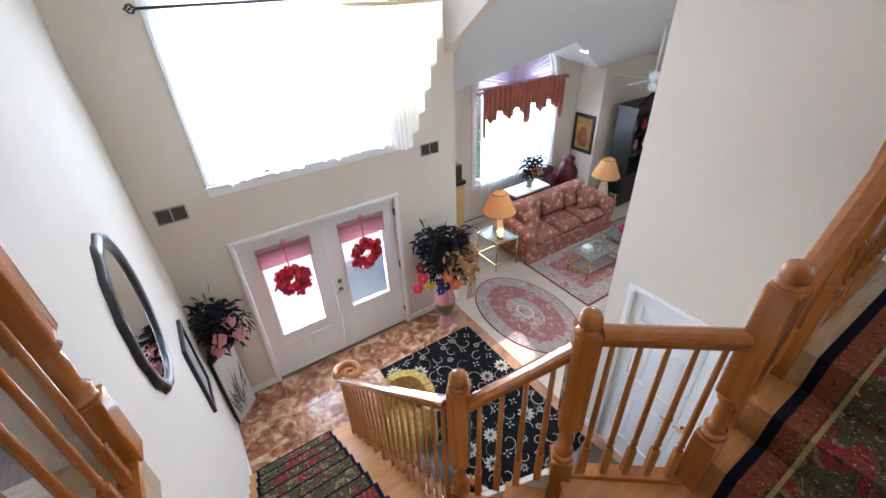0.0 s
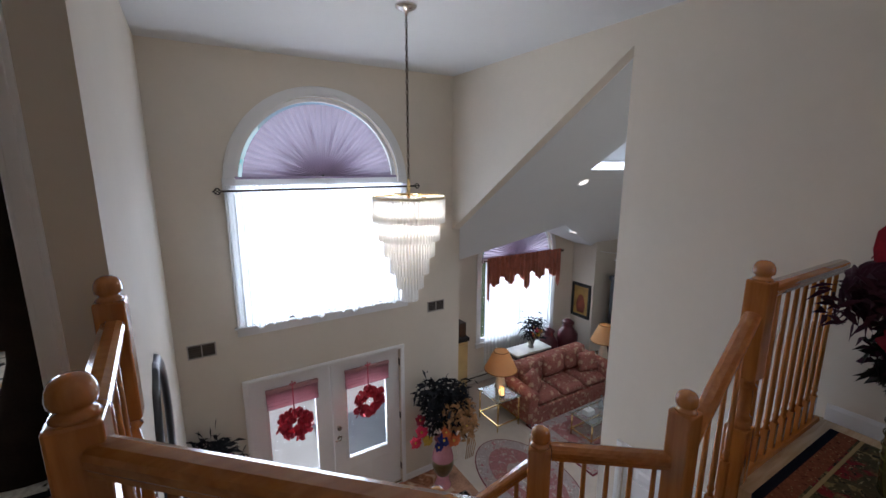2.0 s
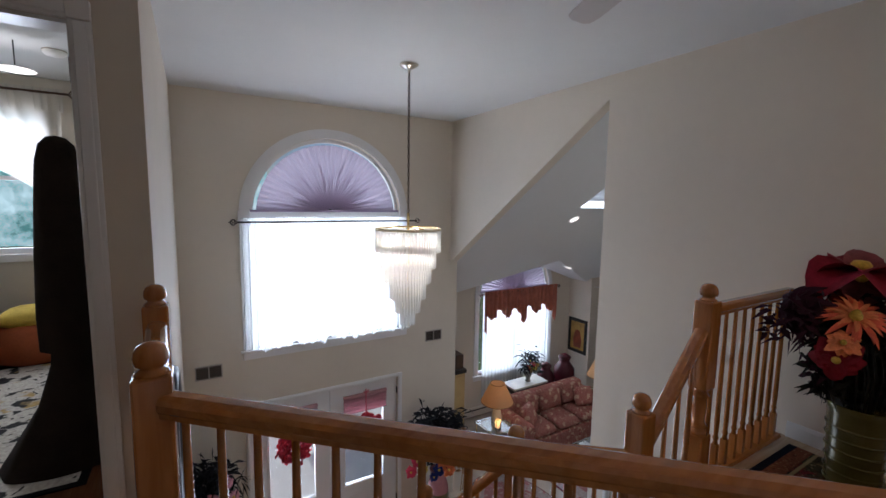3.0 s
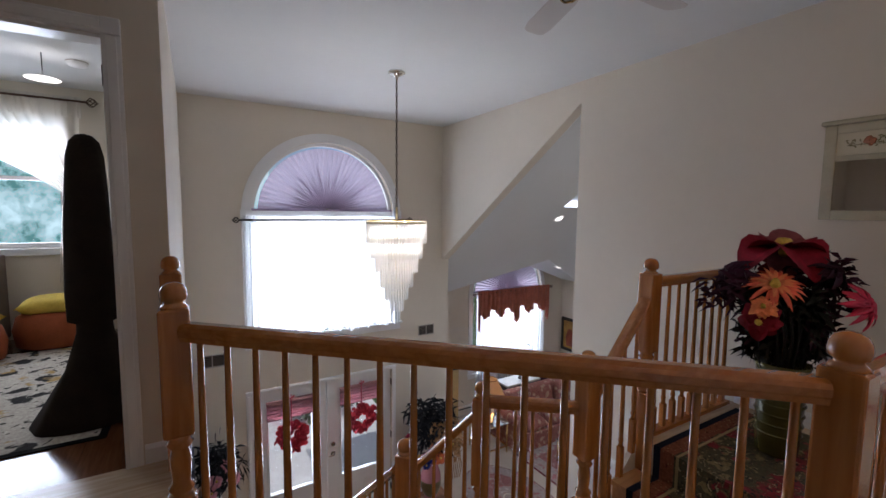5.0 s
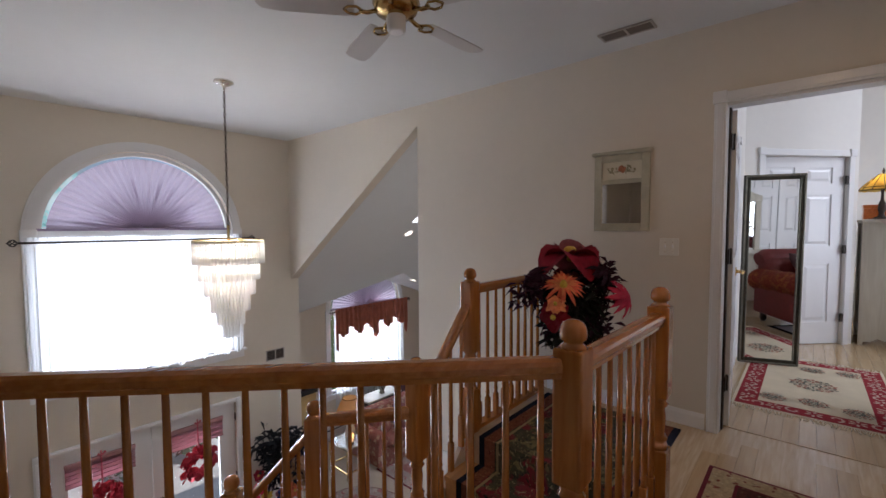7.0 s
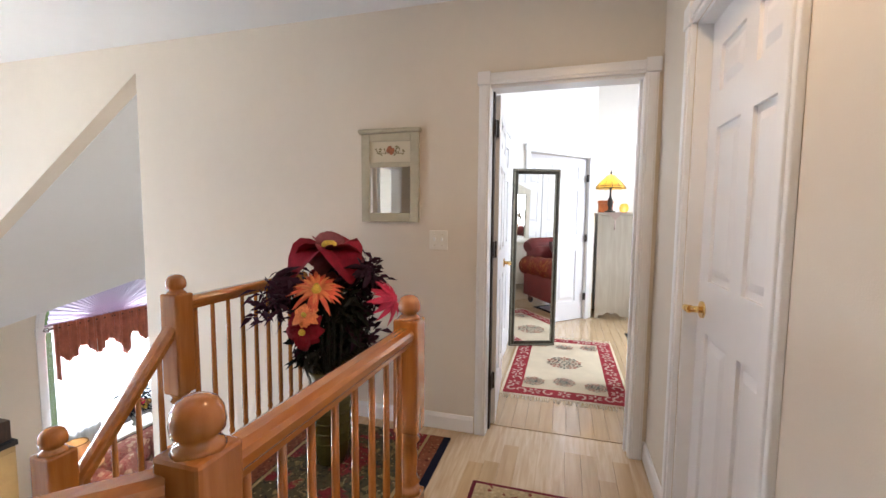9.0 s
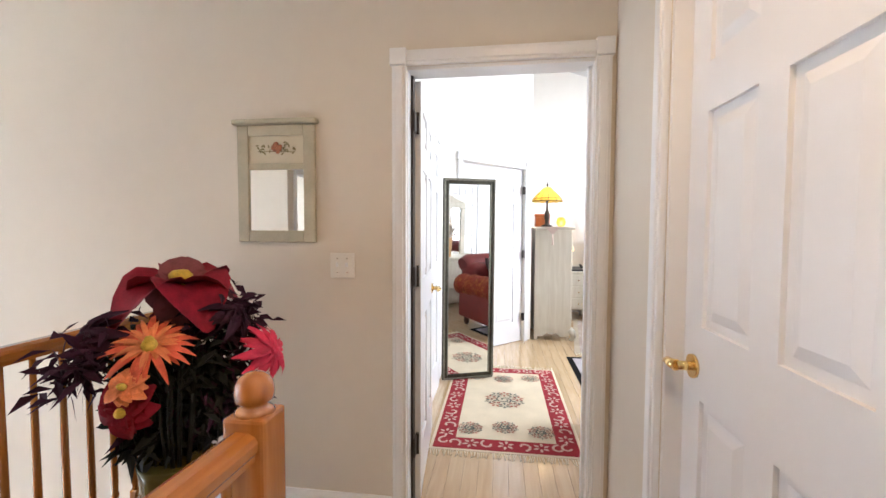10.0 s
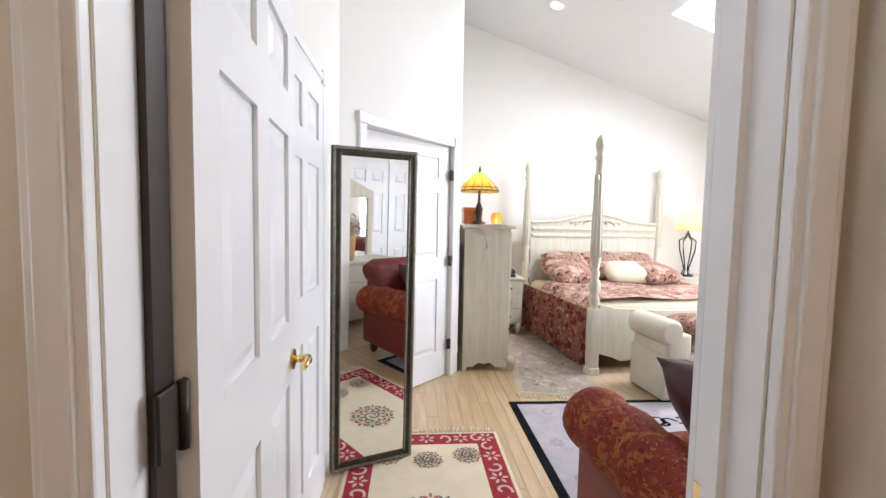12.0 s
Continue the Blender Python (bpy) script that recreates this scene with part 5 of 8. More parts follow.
def leaves(parent, name, material, spots, seed, n, length, width, spread, label=""):
    """Many small blades around given stems."""
    rnd = random.Random(seed)
    bm = bmesh.new()
    for i in range(n):
        c = Vector(spots[i % len(spots)])
        p = c + Vector((rnd.gauss(0, 1), rnd.gauss(0, 1), rnd.gauss(0, 1))) * spread
        u = Vector((rnd.gauss(0, 1), rnd.gauss(0, 1), rnd.gauss(0, 0.8))).normalized()
        w = u.orthogonal().normalized()
        L_, W_ = length * rnd.uniform(0.6, 1.3), width * rnd.uniform(0.6, 1.3)
        m0, m1 = p + u * L_ * 0.5, p + u * L_ - Vector((0, 0, L_ * 0.25))
        a, b1, b2, c1 = bm.verts.new(p), bm.verts.new(m0 + w * W_), bm.verts.new(m0 - w * W_), bm.verts.new(m1)
        bm.faces.new((a, b1, c1, b2))
    return part(name, bm, material, parent, label)


WINE = mat("wine_silk", (0.24, 0.008, 0.022), 0.6, noise_amt=0.4, noise_scale=20, bump=0.2, bump_scale=50)
PLUM = mat("plum_silk", (0.035, 0.006, 0.018), 0.7, noise_amt=0.4, noise_scale=20)
CORAL = mat("coral_silk", (0.74, 0.12, 0.055), 0.6, noise_amt=0.35, noise_scale=18)
ROSE = mat("rose_red_silk", (0.62, 0.02, 0.07), 0.6, noise_amt=0.3, noise_scale=18)
MAUVE = mat("dusty_mauve_silk", (0.25, 0.07, 0.08), 0.6, noise_amt=0.3, noise_scale=18)
YOLK = mat("yellow_stamens", (0.6, 0.4, 0.05), 0.7, noise_amt=0.3, noise_scale=80)
DARKGREEN = mat("dark_silk_leaf", (0.014, 0.014, 0.010), 0.6, noise_amt=0.4, noise_scale=20)
GOLDGLASS = mat("gold_green_ceramic", (0.085, 0.075, 0.018), 0.2, 0.2, noise_amt=0.2, noise_scale=10)
vs = thing("flower_vase", "tall gold-green vase of large silk flowers on the landing rug", "flower vase", pose(2.68, 0.17, 0.012))
bm = bmesh.new()
prof = [(0.085, 0.0), (0.095, 0.01), (0.1, 0.1), (0.108, 0.3), (0.118, 0.47), (0.124, 0.5), (0.118, 0.505), (0.108, 0.48)]
lathe(bm, prof, 28)
part("vase", bm, GOLDGLASS, vs, "ribbed gold-green vase")
for i in range(6):
    bm = bmesh.new()
    z = 0.12 + i * 0.055
    r = 0.1 + 0.0000 + (z - 0.1) * 0.045 + 0.002
    lathe(bm, [(r, z - 0.006), (r + 0.005, z), (r, z + 0.006)], 28, caps=False)
    part("rib", bm, GOLDGLASS, vs)
f, rt = Vector((-0.8, -0.59, 0)), Vector((0.59, -0.8, 0))
def bouquet(along, side, z):
    return f * along + rt * side + Vector((0, 0, z))


PEACH = mat("peach_petal_tips", (0.8, 0.24, 0.085), 0.6, noise_amt=0.3, noise_scale=18)
def spot(x, y, z):
    return Vector((x - 2.68, y - 0.17, z - 0.012))


blossom(vs, spot(2.84, 0.27, 1.13), f * 0.12 + Vector((0, 0, 1)), 0.25, 5, 1, WINE, YOLK, 0.55, 0.85, "blossom", "large wine red petals")
blossom(vs, spot(2.84, 0.27, 1.09), f * 0.8 + Vector((0, 0, 0.35)), 0.16, 4, 1, MAUVE, YOLK, 0.5, 0.4)
co = spot(2.63, 0.22, 0.92)
blossom(vs, co, f * 0.7 + Vector((0, 0, 0.75)), 0.15, 24, 1, CORAL, YOLK, 0.085, 0.3, "blossom", "coral orange daisy")
blossom(vs, co + Vector((0, 0, 0.012)), f * 0.7 + Vector((0, 0, 0.75)), 0.11, 20, 1, PEACH, YOLK, 0.085, 0.15, "blossom", "peach inner petals of the daisy")
blossom(vs, spot(2.87, -0.07, 0.85), f * 0.6 + rt * 0.6 + Vector((0, 0, 0.3)), 0.135, 20, 5, ROSE, ROSE, 0.13, 0.45, "blossom", "rose red dahlia")
blossom(vs, spot(2.84, 0.05, 1.0), f * 0.3 + rt * 0.6 + Vector((0, 0, 0.7)), 0.12, 16, 5, PLUM, PLUM, 0.18, 0.5, "blossom", "dark plum dahlia")
blossom(vs, spot(2.6, 0.42, 0.95), f * 0.4 - rt * 0.8 + Vector((0, 0, 0.4)), 0.14, 14, 3, PLUM, PLUM, 0.2, 0.6, "blossom", "dark plum drooping flower")
blossom(vs, spot(2.55, 0.24, 0.74), f * 0.9 - rt * 0.4, 0.11, 8, 3, WINE, YOLK, 0.36, 0.4)
blossom(vs, spot(2.53, 0.22, 0.82), f * 0.9 - rt * 0.3 + Vector((0, 0, 0.5)), 0.07, 10, 2, PEACH, YOLK, 0.3, 0.4, "blossom", "small amber flower")
blossom(vs, spot(2.9, 0.3, 0.95), -f + Vector((0, 0, 0.6)), 0.14, 10, 2, WINE, PLUM, 0.3, 0.4)
rnd = random.Random(5)
for i in range(22):
    a = rnd.uniform(0, 6.28)
    bm = bmesh.new()
    tube(bm, [(0.03 * math.cos(a), 0.03 * math.sin(a), 0.35), (0.06 * math.cos(a), 0.06 * math.sin(a), 0.65), (0.1 + 0.07 * math.cos(a), 0.07 + 0.07 * math.sin(a), 0.9)], 0.004, 5)
    part("stem", bm, DARKGREEN, vs)
leaves(vs, "foliage", DARKGREEN, [bouquet(-0.06, s_, z) for s_ in (-0.12, -0.04, 0.04, 0.12) for z in (0.56, 0.66, 0.76, 0.86)], 6, 1100, 0.08, 0.013, 0.032, "dark silk foliage")
leaves(vs, "dark_foliage", PLUM, [bouquet(-0.1, s_, z) for s_ in (-0.12, 0.02, 0.12, 0.2) for z in (0.6, 0.7, 0.8, 0.92)], 7, 900, 0.08, 0.014, 0.034)
leaves(vs, "plum_sprays", PLUM, [bouquet(-0.14, 0.26, 0.97), bouquet(-0.12, 0.2, 1.0), bouquet(-0.02, -0.26, 0.9), bouquet(-0.04, -0.3, 0.84)], 9, 260, 0.085, 0.012, 0.036, "spiky dark plum sprays")

# ---------- rugs ----------
def field_rug(name, label, x0, y0, x1, y1, z, parts, fringe=None, at=None):
    """A woven rug: nested bands, each a little proud of the one around it, from (inset, material)."""
    t = thing(name, label, "rug", at)
    for i, (ins, m, nm) in enumerate(parts):
        bm = bmesh.new()
        zz = z + 0.008 + i * 0.002
        soft_box(bm, x0 + ins, y0 + ins, z + 0.001, x1 - ins, y1 - ins, zz, 0.0015, 1)
        part(nm, bm, m, t)
    if fringe:
        rnd = random.Random(3)
        ax, mt = fringe
        n = int(((y1 - y0) if ax == "x" else (x1 - x0)) / 0.012)
        for e in (0, 1):
            bm = bmesh.new()
            for i in range(n):
                if ax == "x":
                    y = y0 + (i + 0.5) * 0.012
                    x = x1 if e else x0
                    q = (x + (0.07 if e else -0.07) * rnd.uniform(0.7, 1.1), y + rnd.uniform(-0.02, 0.02))
                    pts = [(x, y, z + 0.006), ((x + q[0]) / 2, (y + q[1]) / 2, z + 0.006), (q[0], q[1], z + 0.004)]
                else:
                    x = x0 + (i + 0.5) * 0.012
                    y = y1 if e else y0
                    q = (x + rnd.uniform(-0.02, 0.02), y + (0.07 if e else -0.07) * rnd.uniform(0.7, 1.1))
                    pts = [(x, y, z + 0.006), ((x + q[0]) / 2, (y + q[1]) / 2, z + 0.006), (q[0], q[1], z + 0.004)]
                tube(bm, pts, 0.003, 4)
            part("fringe", bm, mt, t, "knotted cotton fringe")
    return t


def rosette(bm, c, r, z, petals=8, turn=0.0):
    """A flat woven flower lying on a rug."""
    for i in range(petals):
        a = 6.283 * i / petals + turn
        u, w = Vector((math.cos(a), math.sin(a), 0)), Vector((-math.sin(a), math.cos(a), 0))
        o = Vector((*c, z))
        bm.faces.new([bm.verts.new(o + u * r * k + w * r * s) for k, s in ((0.25, 0), (0.6, -0.2), (1.0, -0.08), (1.0, 0.08), (0.6, 0.2))])


def scroll(bm, c, r, z, turn, w=0.006):
    """A thin curling woven vine."""
    pts = []
    for i in range(12):
        a = turn + i * 0.42
        k = r * (1 - i / 15)
        pts.append((c[0] + k * math.cos(a), c[1] + k * math.sin(a)))
    for p, q in zip(pts, pts[1:]):
        d = Vector((q[0] - p[0], q[1] - p[1], 0)).normalized()
        n = Vector((-d.y, d.x, 0)) * w
        bm.faces.new([bm.verts.new(Vector((*p, z)) - n), bm.verts.new(Vector((*q, z)) - n), bm.verts.new(Vector((*q, z)) + n), bm.verts.new(Vector((*p, z)) + n)])


CREAM = mat("cream_wool", (0.66, 0.57, 0.42), 0.95, noise_amt=0.07, noise_scale=8, bump=0.4, bump_scale=200)
CRIMSON = mat("crimson_wool", (0.32, 0.035, 0.045), 0.95, noise_amt=0.15, noise_scale=10, bump=0.4, bump_scale=200)
PALEPINK = mat("pale_pink_wool", (0.6, 0.42, 0.36), 0.95, noise_amt=0.1, bump=0.3)
SLATE = mat("slate_green_wool", (0.15, 0.17, 0.15), 0.95, noise_amt=0.2, bump=0.3)
BLACKW = mat("black_wool", (0.007, 0.0065, 0.007), 0.95, noise_amt=0.3, noise_scale=10, bump=0.4, bump_scale=200)
TAUPE = mat("taupe_wool", (0.38, 0.32, 0.24), 0.95, noise_amt=0.15, bump=0.3)
BURG = mat("burgundy_wool", (0.14, 0.02, 0.03), 0.95, noise_amt=0.2, bump=0.3)
LILAC = mat("grey_lilac_wool", (0.42, 0.38, 0.4), 0.95, noise_amt=0.15, noise_scale=6, bump=0.4, bump_scale=200)

# bedroom entry rug: cream field, crimson border with woven flowers
r1 = field_rug("entry_rug", "cream wool rug with crimson floral border and fringe inside the bedroom", 3.80, -1.50, 5.36, -0.57, 0, [(0, CREAM, "selvedge"), (0.02, CRIMSON, "border"), (0.15, CREAM, "field")], ("x", CREAM))
rnd = random.Random(2)


def woven(parent, name, material, draw, *args):
    """One woven motif as a part of its own."""
    bm = bmesh.new()
    draw(bm, *args)
    part(name, bm, material, parent)


zt = 0.0135
for i in range(14):
    x = 3.9 + i * 0.106
    for y in (-1.415, -0.655):
        woven(r1, "border_flower", PALEPINK, rosette, (x, y), 0.052, zt, 6, i) if i % 2 else woven(r1, "border_vine", PALEPINK, scroll, (x, y), 0.05, zt, i * 2.1, 0.008)
for i in range(7):
    y = -1.36 + i * 0.108
    for x in (3.885, 5.275):
        woven(r1, "border_flower", PALEPINK, rosette, (x, y), 0.052, zt, 6, i) if i % 2 else woven(r1, "border_vine", PALEPINK, scroll, (x, y), 0.05, zt, i * 1.7, 0.008)
zt = 0.0155
ROSEW = mat("rose_wool", (0.42, 0.13, 0.1), 0.95, noise_amt=0.2)
for cx, cy, s in ((4.58, -1.035, 1.0), (4.12, -1.035, 0.55), (5.04, -1.035, 0.55), (4.08, -1.27, 0.55), (4.08, -0.8, 0.55), (5.08, -1.27, 0.55), (5.08, -0.8, 0.55)):
    for k in range(10):
        a = k * 0.628
        woven(r1, "field_flower", SLATE if k % 2 else ROSEW, rosette, (cx + 0.11 * s * math.cos(a), cy + 0.11 * s * math.sin(a)), 0.042 * s + 0.008, zt, 6, a)
    woven(r1, "field_vine", SLATE, scroll, (cx, cy), 0.07 * s, zt, 0.5, 0.006)
    woven(r1, "field_vine", SLATE, scroll, (cx, cy), 0.06 * s, zt, 3.6, 0.006)

# hall rug by the bedroom door
HALLRUG = floral_mat("hall_rug_weave", (0.09, 0.03, 0.025), [((0.2, 0.13, 0.075), 1.4, 0.2, 0.4), ((0.3, 0.23, 0.14), 2.2, 0.12, 0.25), ((0.03, 0.03, 0.03), 3.0, 0.06, 0.2)], 10)
TANFLOR = floral_mat("tan_rug_border", (0.4, 0.3, 0.18), [((0.2, 0.06, 0.045), 1.6, 0.16, 0.32), ((0.46, 0.38, 0.25), 3.0, 0.12, 0.24)], 12)
field_rug("hall_rug", "tan and burgundy patterned rug on the hall floor", 1.55, -1.27, 2.72, -0.60, 0, [(0, BURG, "selvedge"), (0.02, TANFLOR, "border"), (0.13, BURG, "guard_stripe"), (0.145, HALLRUG, "field")])

# bedroom rugs
r3 = field_rug("sofa_rug", "grey lilac rug with black border and floral motifs", 3.75, -3.9, 5.82, -1.69, 0, [(0, BLACKW, "border"), (0.055, LILAC, "field")])
DUSKY = mat("dusky_rose_wool", (0.36, 0.26, 0.28), 0.95, noise_amt=0.2)
for i in range(60):
    p = (rnd.uniform(3.9, 5.7), rnd.uniform(-3.8, -1.85))
    woven(r3, "field_flower", DUSKY, rosette, p, 0.05, 0.0115, 7, i) if i % 2 else woven(r3, "field_vine", DUSKY, scroll, p, 0.06, 0.0115, i, 0.006)
for i in range(24):
    for p in ((5.45, -3.6 + 0.063 * i), (4.0 + 0.061 * i, -2.12)):
        woven(r3, "border_scroll", BLACKW, scroll, (p[0] + 0.03 * math.sin(i * 2.2), p[1] + 0.03 * math.cos(i * 1.9)), 0.07, 0.0122, i * 2.3, 0.011)
BEDRUG = floral_mat("faded_runner_weave", (0.34, 0.28, 0.24), [((0.42, 0.36, 0.31), 1.2, 0.2, 0.5), ((0.26, 0.2, 0.18), 2.0, 0.12, 0.3)], 7)
field_rug("bedside_runner", "faded taupe floral runner rug beside the bed", 0, -0.72, 1.75, 0, 0, [(0, TAUPE, "border"), (0.06, BEDRUG, "field")], ("x", CREAM), pose(5.97, -1.8, 0, 0, 0, -9))

# foyer rug and living room rugs
r5 = field_rug("foyer_rug", "black wool rug with cream flowers on the foyer tiles", 1.60, 1.6, 3.04, 4.05, FLOOR, [(0, BLACKW, "field")])
OYSTER = mat("oyster_wool", (0.36, 0.32, 0.26), 0.95, noise_amt=0.15)
STONE = mat("stone_wool", (0.3, 0.27, 0.22), 0.95, noise_amt=0.15)
MOSS = mat("moss_wool", (0.13, 0.12, 0.08), 0.95, noise_amt=0.2)
zt = FLOOR + 0.0098
rnd = random.Random(12)
for i in range(6):
    for j in range(10):
        p = (1.74 + i * 0.235 + rnd.uniform(-0.06, 0.06), 1.74 + j * 0.24 + rnd.uniform(-0.06, 0.06))
        k = rnd.choice((0, 1, 1, 2, 3, 3))
        if k in (0, 2):
            rr = rnd.uniform(0.07, 0.115)
            woven(r5, "woven_flower", OYSTER, rosette, p, rr, zt, 10, i + j)
            woven(r5, "flower_heart", STONE if k else MOSS, rosette, p, rr * 0.55, zt + 0.0008, 8, j)
        elif k == 1:
            woven(r5, "small_flower", STONE, rosette, p, 0.045, zt, 7, i)
        woven(r5, "vine", OYSTER if k % 2 else MOSS, scroll, (p[0] + 0.1, p[1] + 0.1), rnd.uniform(0.08, 0.14), zt - 0.0005, rnd.uniform(0, 6), 0.0035)
        if k == 3:
            woven(r5, "leaf_sprig", STONE, rosette, p, 0.05, zt, 4, i * 1.3)
LIVRUG = floral_mat("rose_carved_rug", (0.36, 0.29, 0.26), [((0.36, 0.14, 0.14), 0.9, 0.2, 0.42), ((0.5, 0.42, 0.36), 1.6, 0.18, 0.3), ((0.22, 0.2, 0.19), 3.0, 0.14, 0.24)], 6, warp=1.5)
ROSEF = floral_mat("old_rose_wool", (0.3, 0.13, 0.12), [((0.38, 0.29, 0.25), 1.1, 0.26, 0.4), ((0.4, 0.17, 0.17), 2.0, 0.2, 0.3), ((0.24, 0.2, 0.19), 3.4, 0.12, 0.2)], 6, warp=1.5)
r6 = thing("oval_rug", "oval rose and ivory carved wool rug", "rug", pose(3.93, 3.78, FLOOR))
for i, (a, b, m, nm) in enumerate(((0.62, 0.95, BURG, "edge"), (0.605, 0.935, LIVRUG, "border"), (0.42, 0.72, ROSEF, "field"), (0.22, 0.36, LIVRUG, "medallion"), (0.1, 0.16, CREAM, "centre"), (0.085, 0.14, LIVRUG, "centre_flower"))):
    bm = bmesh.new()
    prism(bm, [(a * math.cos(t * 0.13090), b * math.sin(t * 0.13090), 0.001) for t in range(48)], (0, 0, 0.008 + 0.002 * i))
    part(nm, bm, m, r6)
field_rug("living_rug", "rose and grey rectangular wool rug under the coffee table", 4.78, 3.3, 7.6, 4.75, FLOOR, [(0, BURG, "edge"), (0.03, LIVRUG, "border"), (0.3, ROSEF, "field"), (0.52, LIVRUG, "medallion")])

# ---------- foyer: vase, corner stand, mirror, picture ----------
PINKV = mat("pink_glaze", (0.5, 0.22, 0.25), 0.2, noise_amt=0.15, noise_scale=8)
OLIVEV = mat("olive_gold_glaze", (0.16, 0.12, 0.05), 0.3, 0.4, noise_amt=0.4, noise_scale=20)
fv = thing("floor_vase", "tall pink and olive floor vase with a big silk arrangement", "flower vase", pose(2.82, 4.3, FLOOR))
bm = bmesh.new()
lathe(bm, [(0.115, 0), (0.12, 0.02), (0.1, 0.06), (0.085, 0.14), (0.09, 0.2)], 24)
part("foot", bm, PINKV, fv, "pink glazed foot")
bm = bmesh.new()
lathe(bm, [(0.09, 0.2), (0.13, 0.27), (0.155, 0.36), (0.15, 0.44)], 24, caps=False)
part("belly", bm, OLIVEV, fv, "olive gold belly")
bm = bmesh.new()
lathe(bm, [(0.15, 0.44), (0.14, 0.52), (0.11, 0.62), (0.1, 0.7), (0.12, 0.74), (0.11, 0.745)], 24, caps=False)
part("neck", bm, PINKV, fv, "pink glazed neck")
FEATHER = mat("dark_feather_leaf", (0.012, 0.013, 0.016), 0.6, noise_amt=0.4, noise_scale=20)
ORANGE = mat("orange_silk", (0.6, 0.13, 0.03), 0.6, noise_amt=0.3, noise_scale=20)
BLUE = mat("blue_silk", (0.02, 0.03, 0.18), 0.6, noise_amt=0.3, noise_scale=20)
OCHRE = mat("ochre_silk", (0.34, 0.17, 0.06), 0.6, noise_amt=0.4, noise_scale=20)
cam_d = Vector((-0.53, -0.85, 0))
cam_r = Vector((0.85, -0.53, 0))
def spray(a, s, z):
    return cam_d * a + cam_r * s + Vector((0, 0, z))


leaves(fv, "plume_foliage", FEATHER, [spray(0.0, s, z) for s in (-0.18, -0.05, 0.08, 0.2) for z in (1.05, 1.2, 1.35, 1.5)], 21, 700, 0.17, 0.02, 0.075, "dark plumes")
leaves(fv, "autumn_leaves", OCHRE, [spray(0.1, s, z) for s in (0.1, 0.25, 0.36) for z in (0.95, 1.1, 1.25)], 22, 220, 0.1, 0.025, 0.06)
for (a, s, z, r, m) in ((0.16, -0.28, 0.95, 0.1, ROSE), (0.18, -0.36, 0.8, 0.09, ROSE), (0.2, -0.2, 0.85, 0.08, YOLK), (0.2, 0.02, 0.86, 0.1, BLUE), (0.22, 0.15, 0.88, 0.1, ORANGE), (0.2, 0.05, 0.98, 0.08, ORANGE), (0.12, -0.3, 1.1, 0.08, WINE), (0.15, 0.32, 1.05, 0.08, OCHRE), (0.18, -0.05, 0.74, 0.07, BLUE)):
    blossom(fv, spray(a, s, z), cam_d + Vector((0, 0, 0.5)), r, 9, 2, m, YOLK, 0.3, 0.4)
bm = bmesh.new()
for k in range(5):
    tube(bm, [(0.02 * k, 0, 0.7), (0.2 + 0.03 * k, -0.15, 1.0), (0.28 + 0.03 * k, -0.22, 0.85 - 0.05 * k), (0.25 + 0.03 * k, -0.2, 0.45)], 0.006, 5)
part("trailing_stems", bm, OCHRE, fv)

st = thing("corner_stand", "black corner plant stand with a white panel of painted grasses", "plant stand", pose(0, 0, FLOOR))
bm = bmesh.new()
prism(bm, [(-0.10, 4.285, 0.0), (0.126, 4.54, 0.0), (-0.1, 4.635, 0.0), (-0.132, 4.32, 0.0)], (0, 0, 1.03))
part("body", bm, BLACK, st)
bm = bmesh.new()
nrm = Vector((0.76, -0.64, 0))
prism(bm, [(-0.095, 4.284, 0.02), (0.13, 4.535, 0.02), (0.13, 4.535, 1.0), (-0.095, 4.284, 1.0)], nrm * 0.008)
part("front_panel", bm, mat("ivory_lacquer", (0.66, 0.65, 0.6), 0.35, noise_amt=0.05), st, "ivory lacquer panel")
bm = bmesh.new()
rnd = random.Random(4)
du = Vector((0.225, 0.251, 0))
for i in range(22):
    b0 = Vector((-0.095, 4.284, 0)) + du * rnd.uniform(0.2, 0.8) + nrm * 0.011 + Vector((0, 0, 0.06 + rnd.uniform(0, 0.3)))
    tip = b0 + du * rnd.uniform(-0.35, 0.35) + Vector((0, 0, rnd.uniform(0.2, 0.5)))
    w = Vector((0.64, 0.76, 0)) * 0.011
    mid = (b0 + tip) / 2 + w * rnd.uniform(-1, 1)
    bm.faces.new([bm.verts.new(q) for q in (b0, mid + w, tip, mid - w)])
part("painted_grass", bm, mat("grey_green_paint", (0.12, 0.15, 0.13), 0.5), st, "grey-green painted grasses")
pl = thing("potted_flowers", "terracotta pot of dark foliage and pink flowers on the stand", "flower pot", pose(-0.0, 4.44, FLOOR + 1.03))
bm = bmesh.new()
lathe(bm, [(0.05, 0), (0.085, 0.03), (0.1, 0.08), (0.095, 0.12), (0.08, 0.14), (0.085, 0.15)], 20)
part("pot", bm, mat("peach_pot", (0.45, 0.26, 0.19), 0.5, noise_amt=0.15), pl, "peach ceramic pot")
leaves(pl, "foliage", FEATHER, [Vector((x, y, z)) for x in (0.0, 0.08, 0.16) for y in (-0.16, -0.06, 0.04) for z in (0.25, 0.38, 0.5)], 31, 520, 0.15, 0.018, 0.05)
leaves(pl, "tall_foliage", FEATHER, [Vector((0.08, -0.05, 0.6)), Vector((0.15, -0.1, 0.5)), Vector((0.3, -0.1, 0.35))], 32, 120, 0.16, 0.01, 0.05)
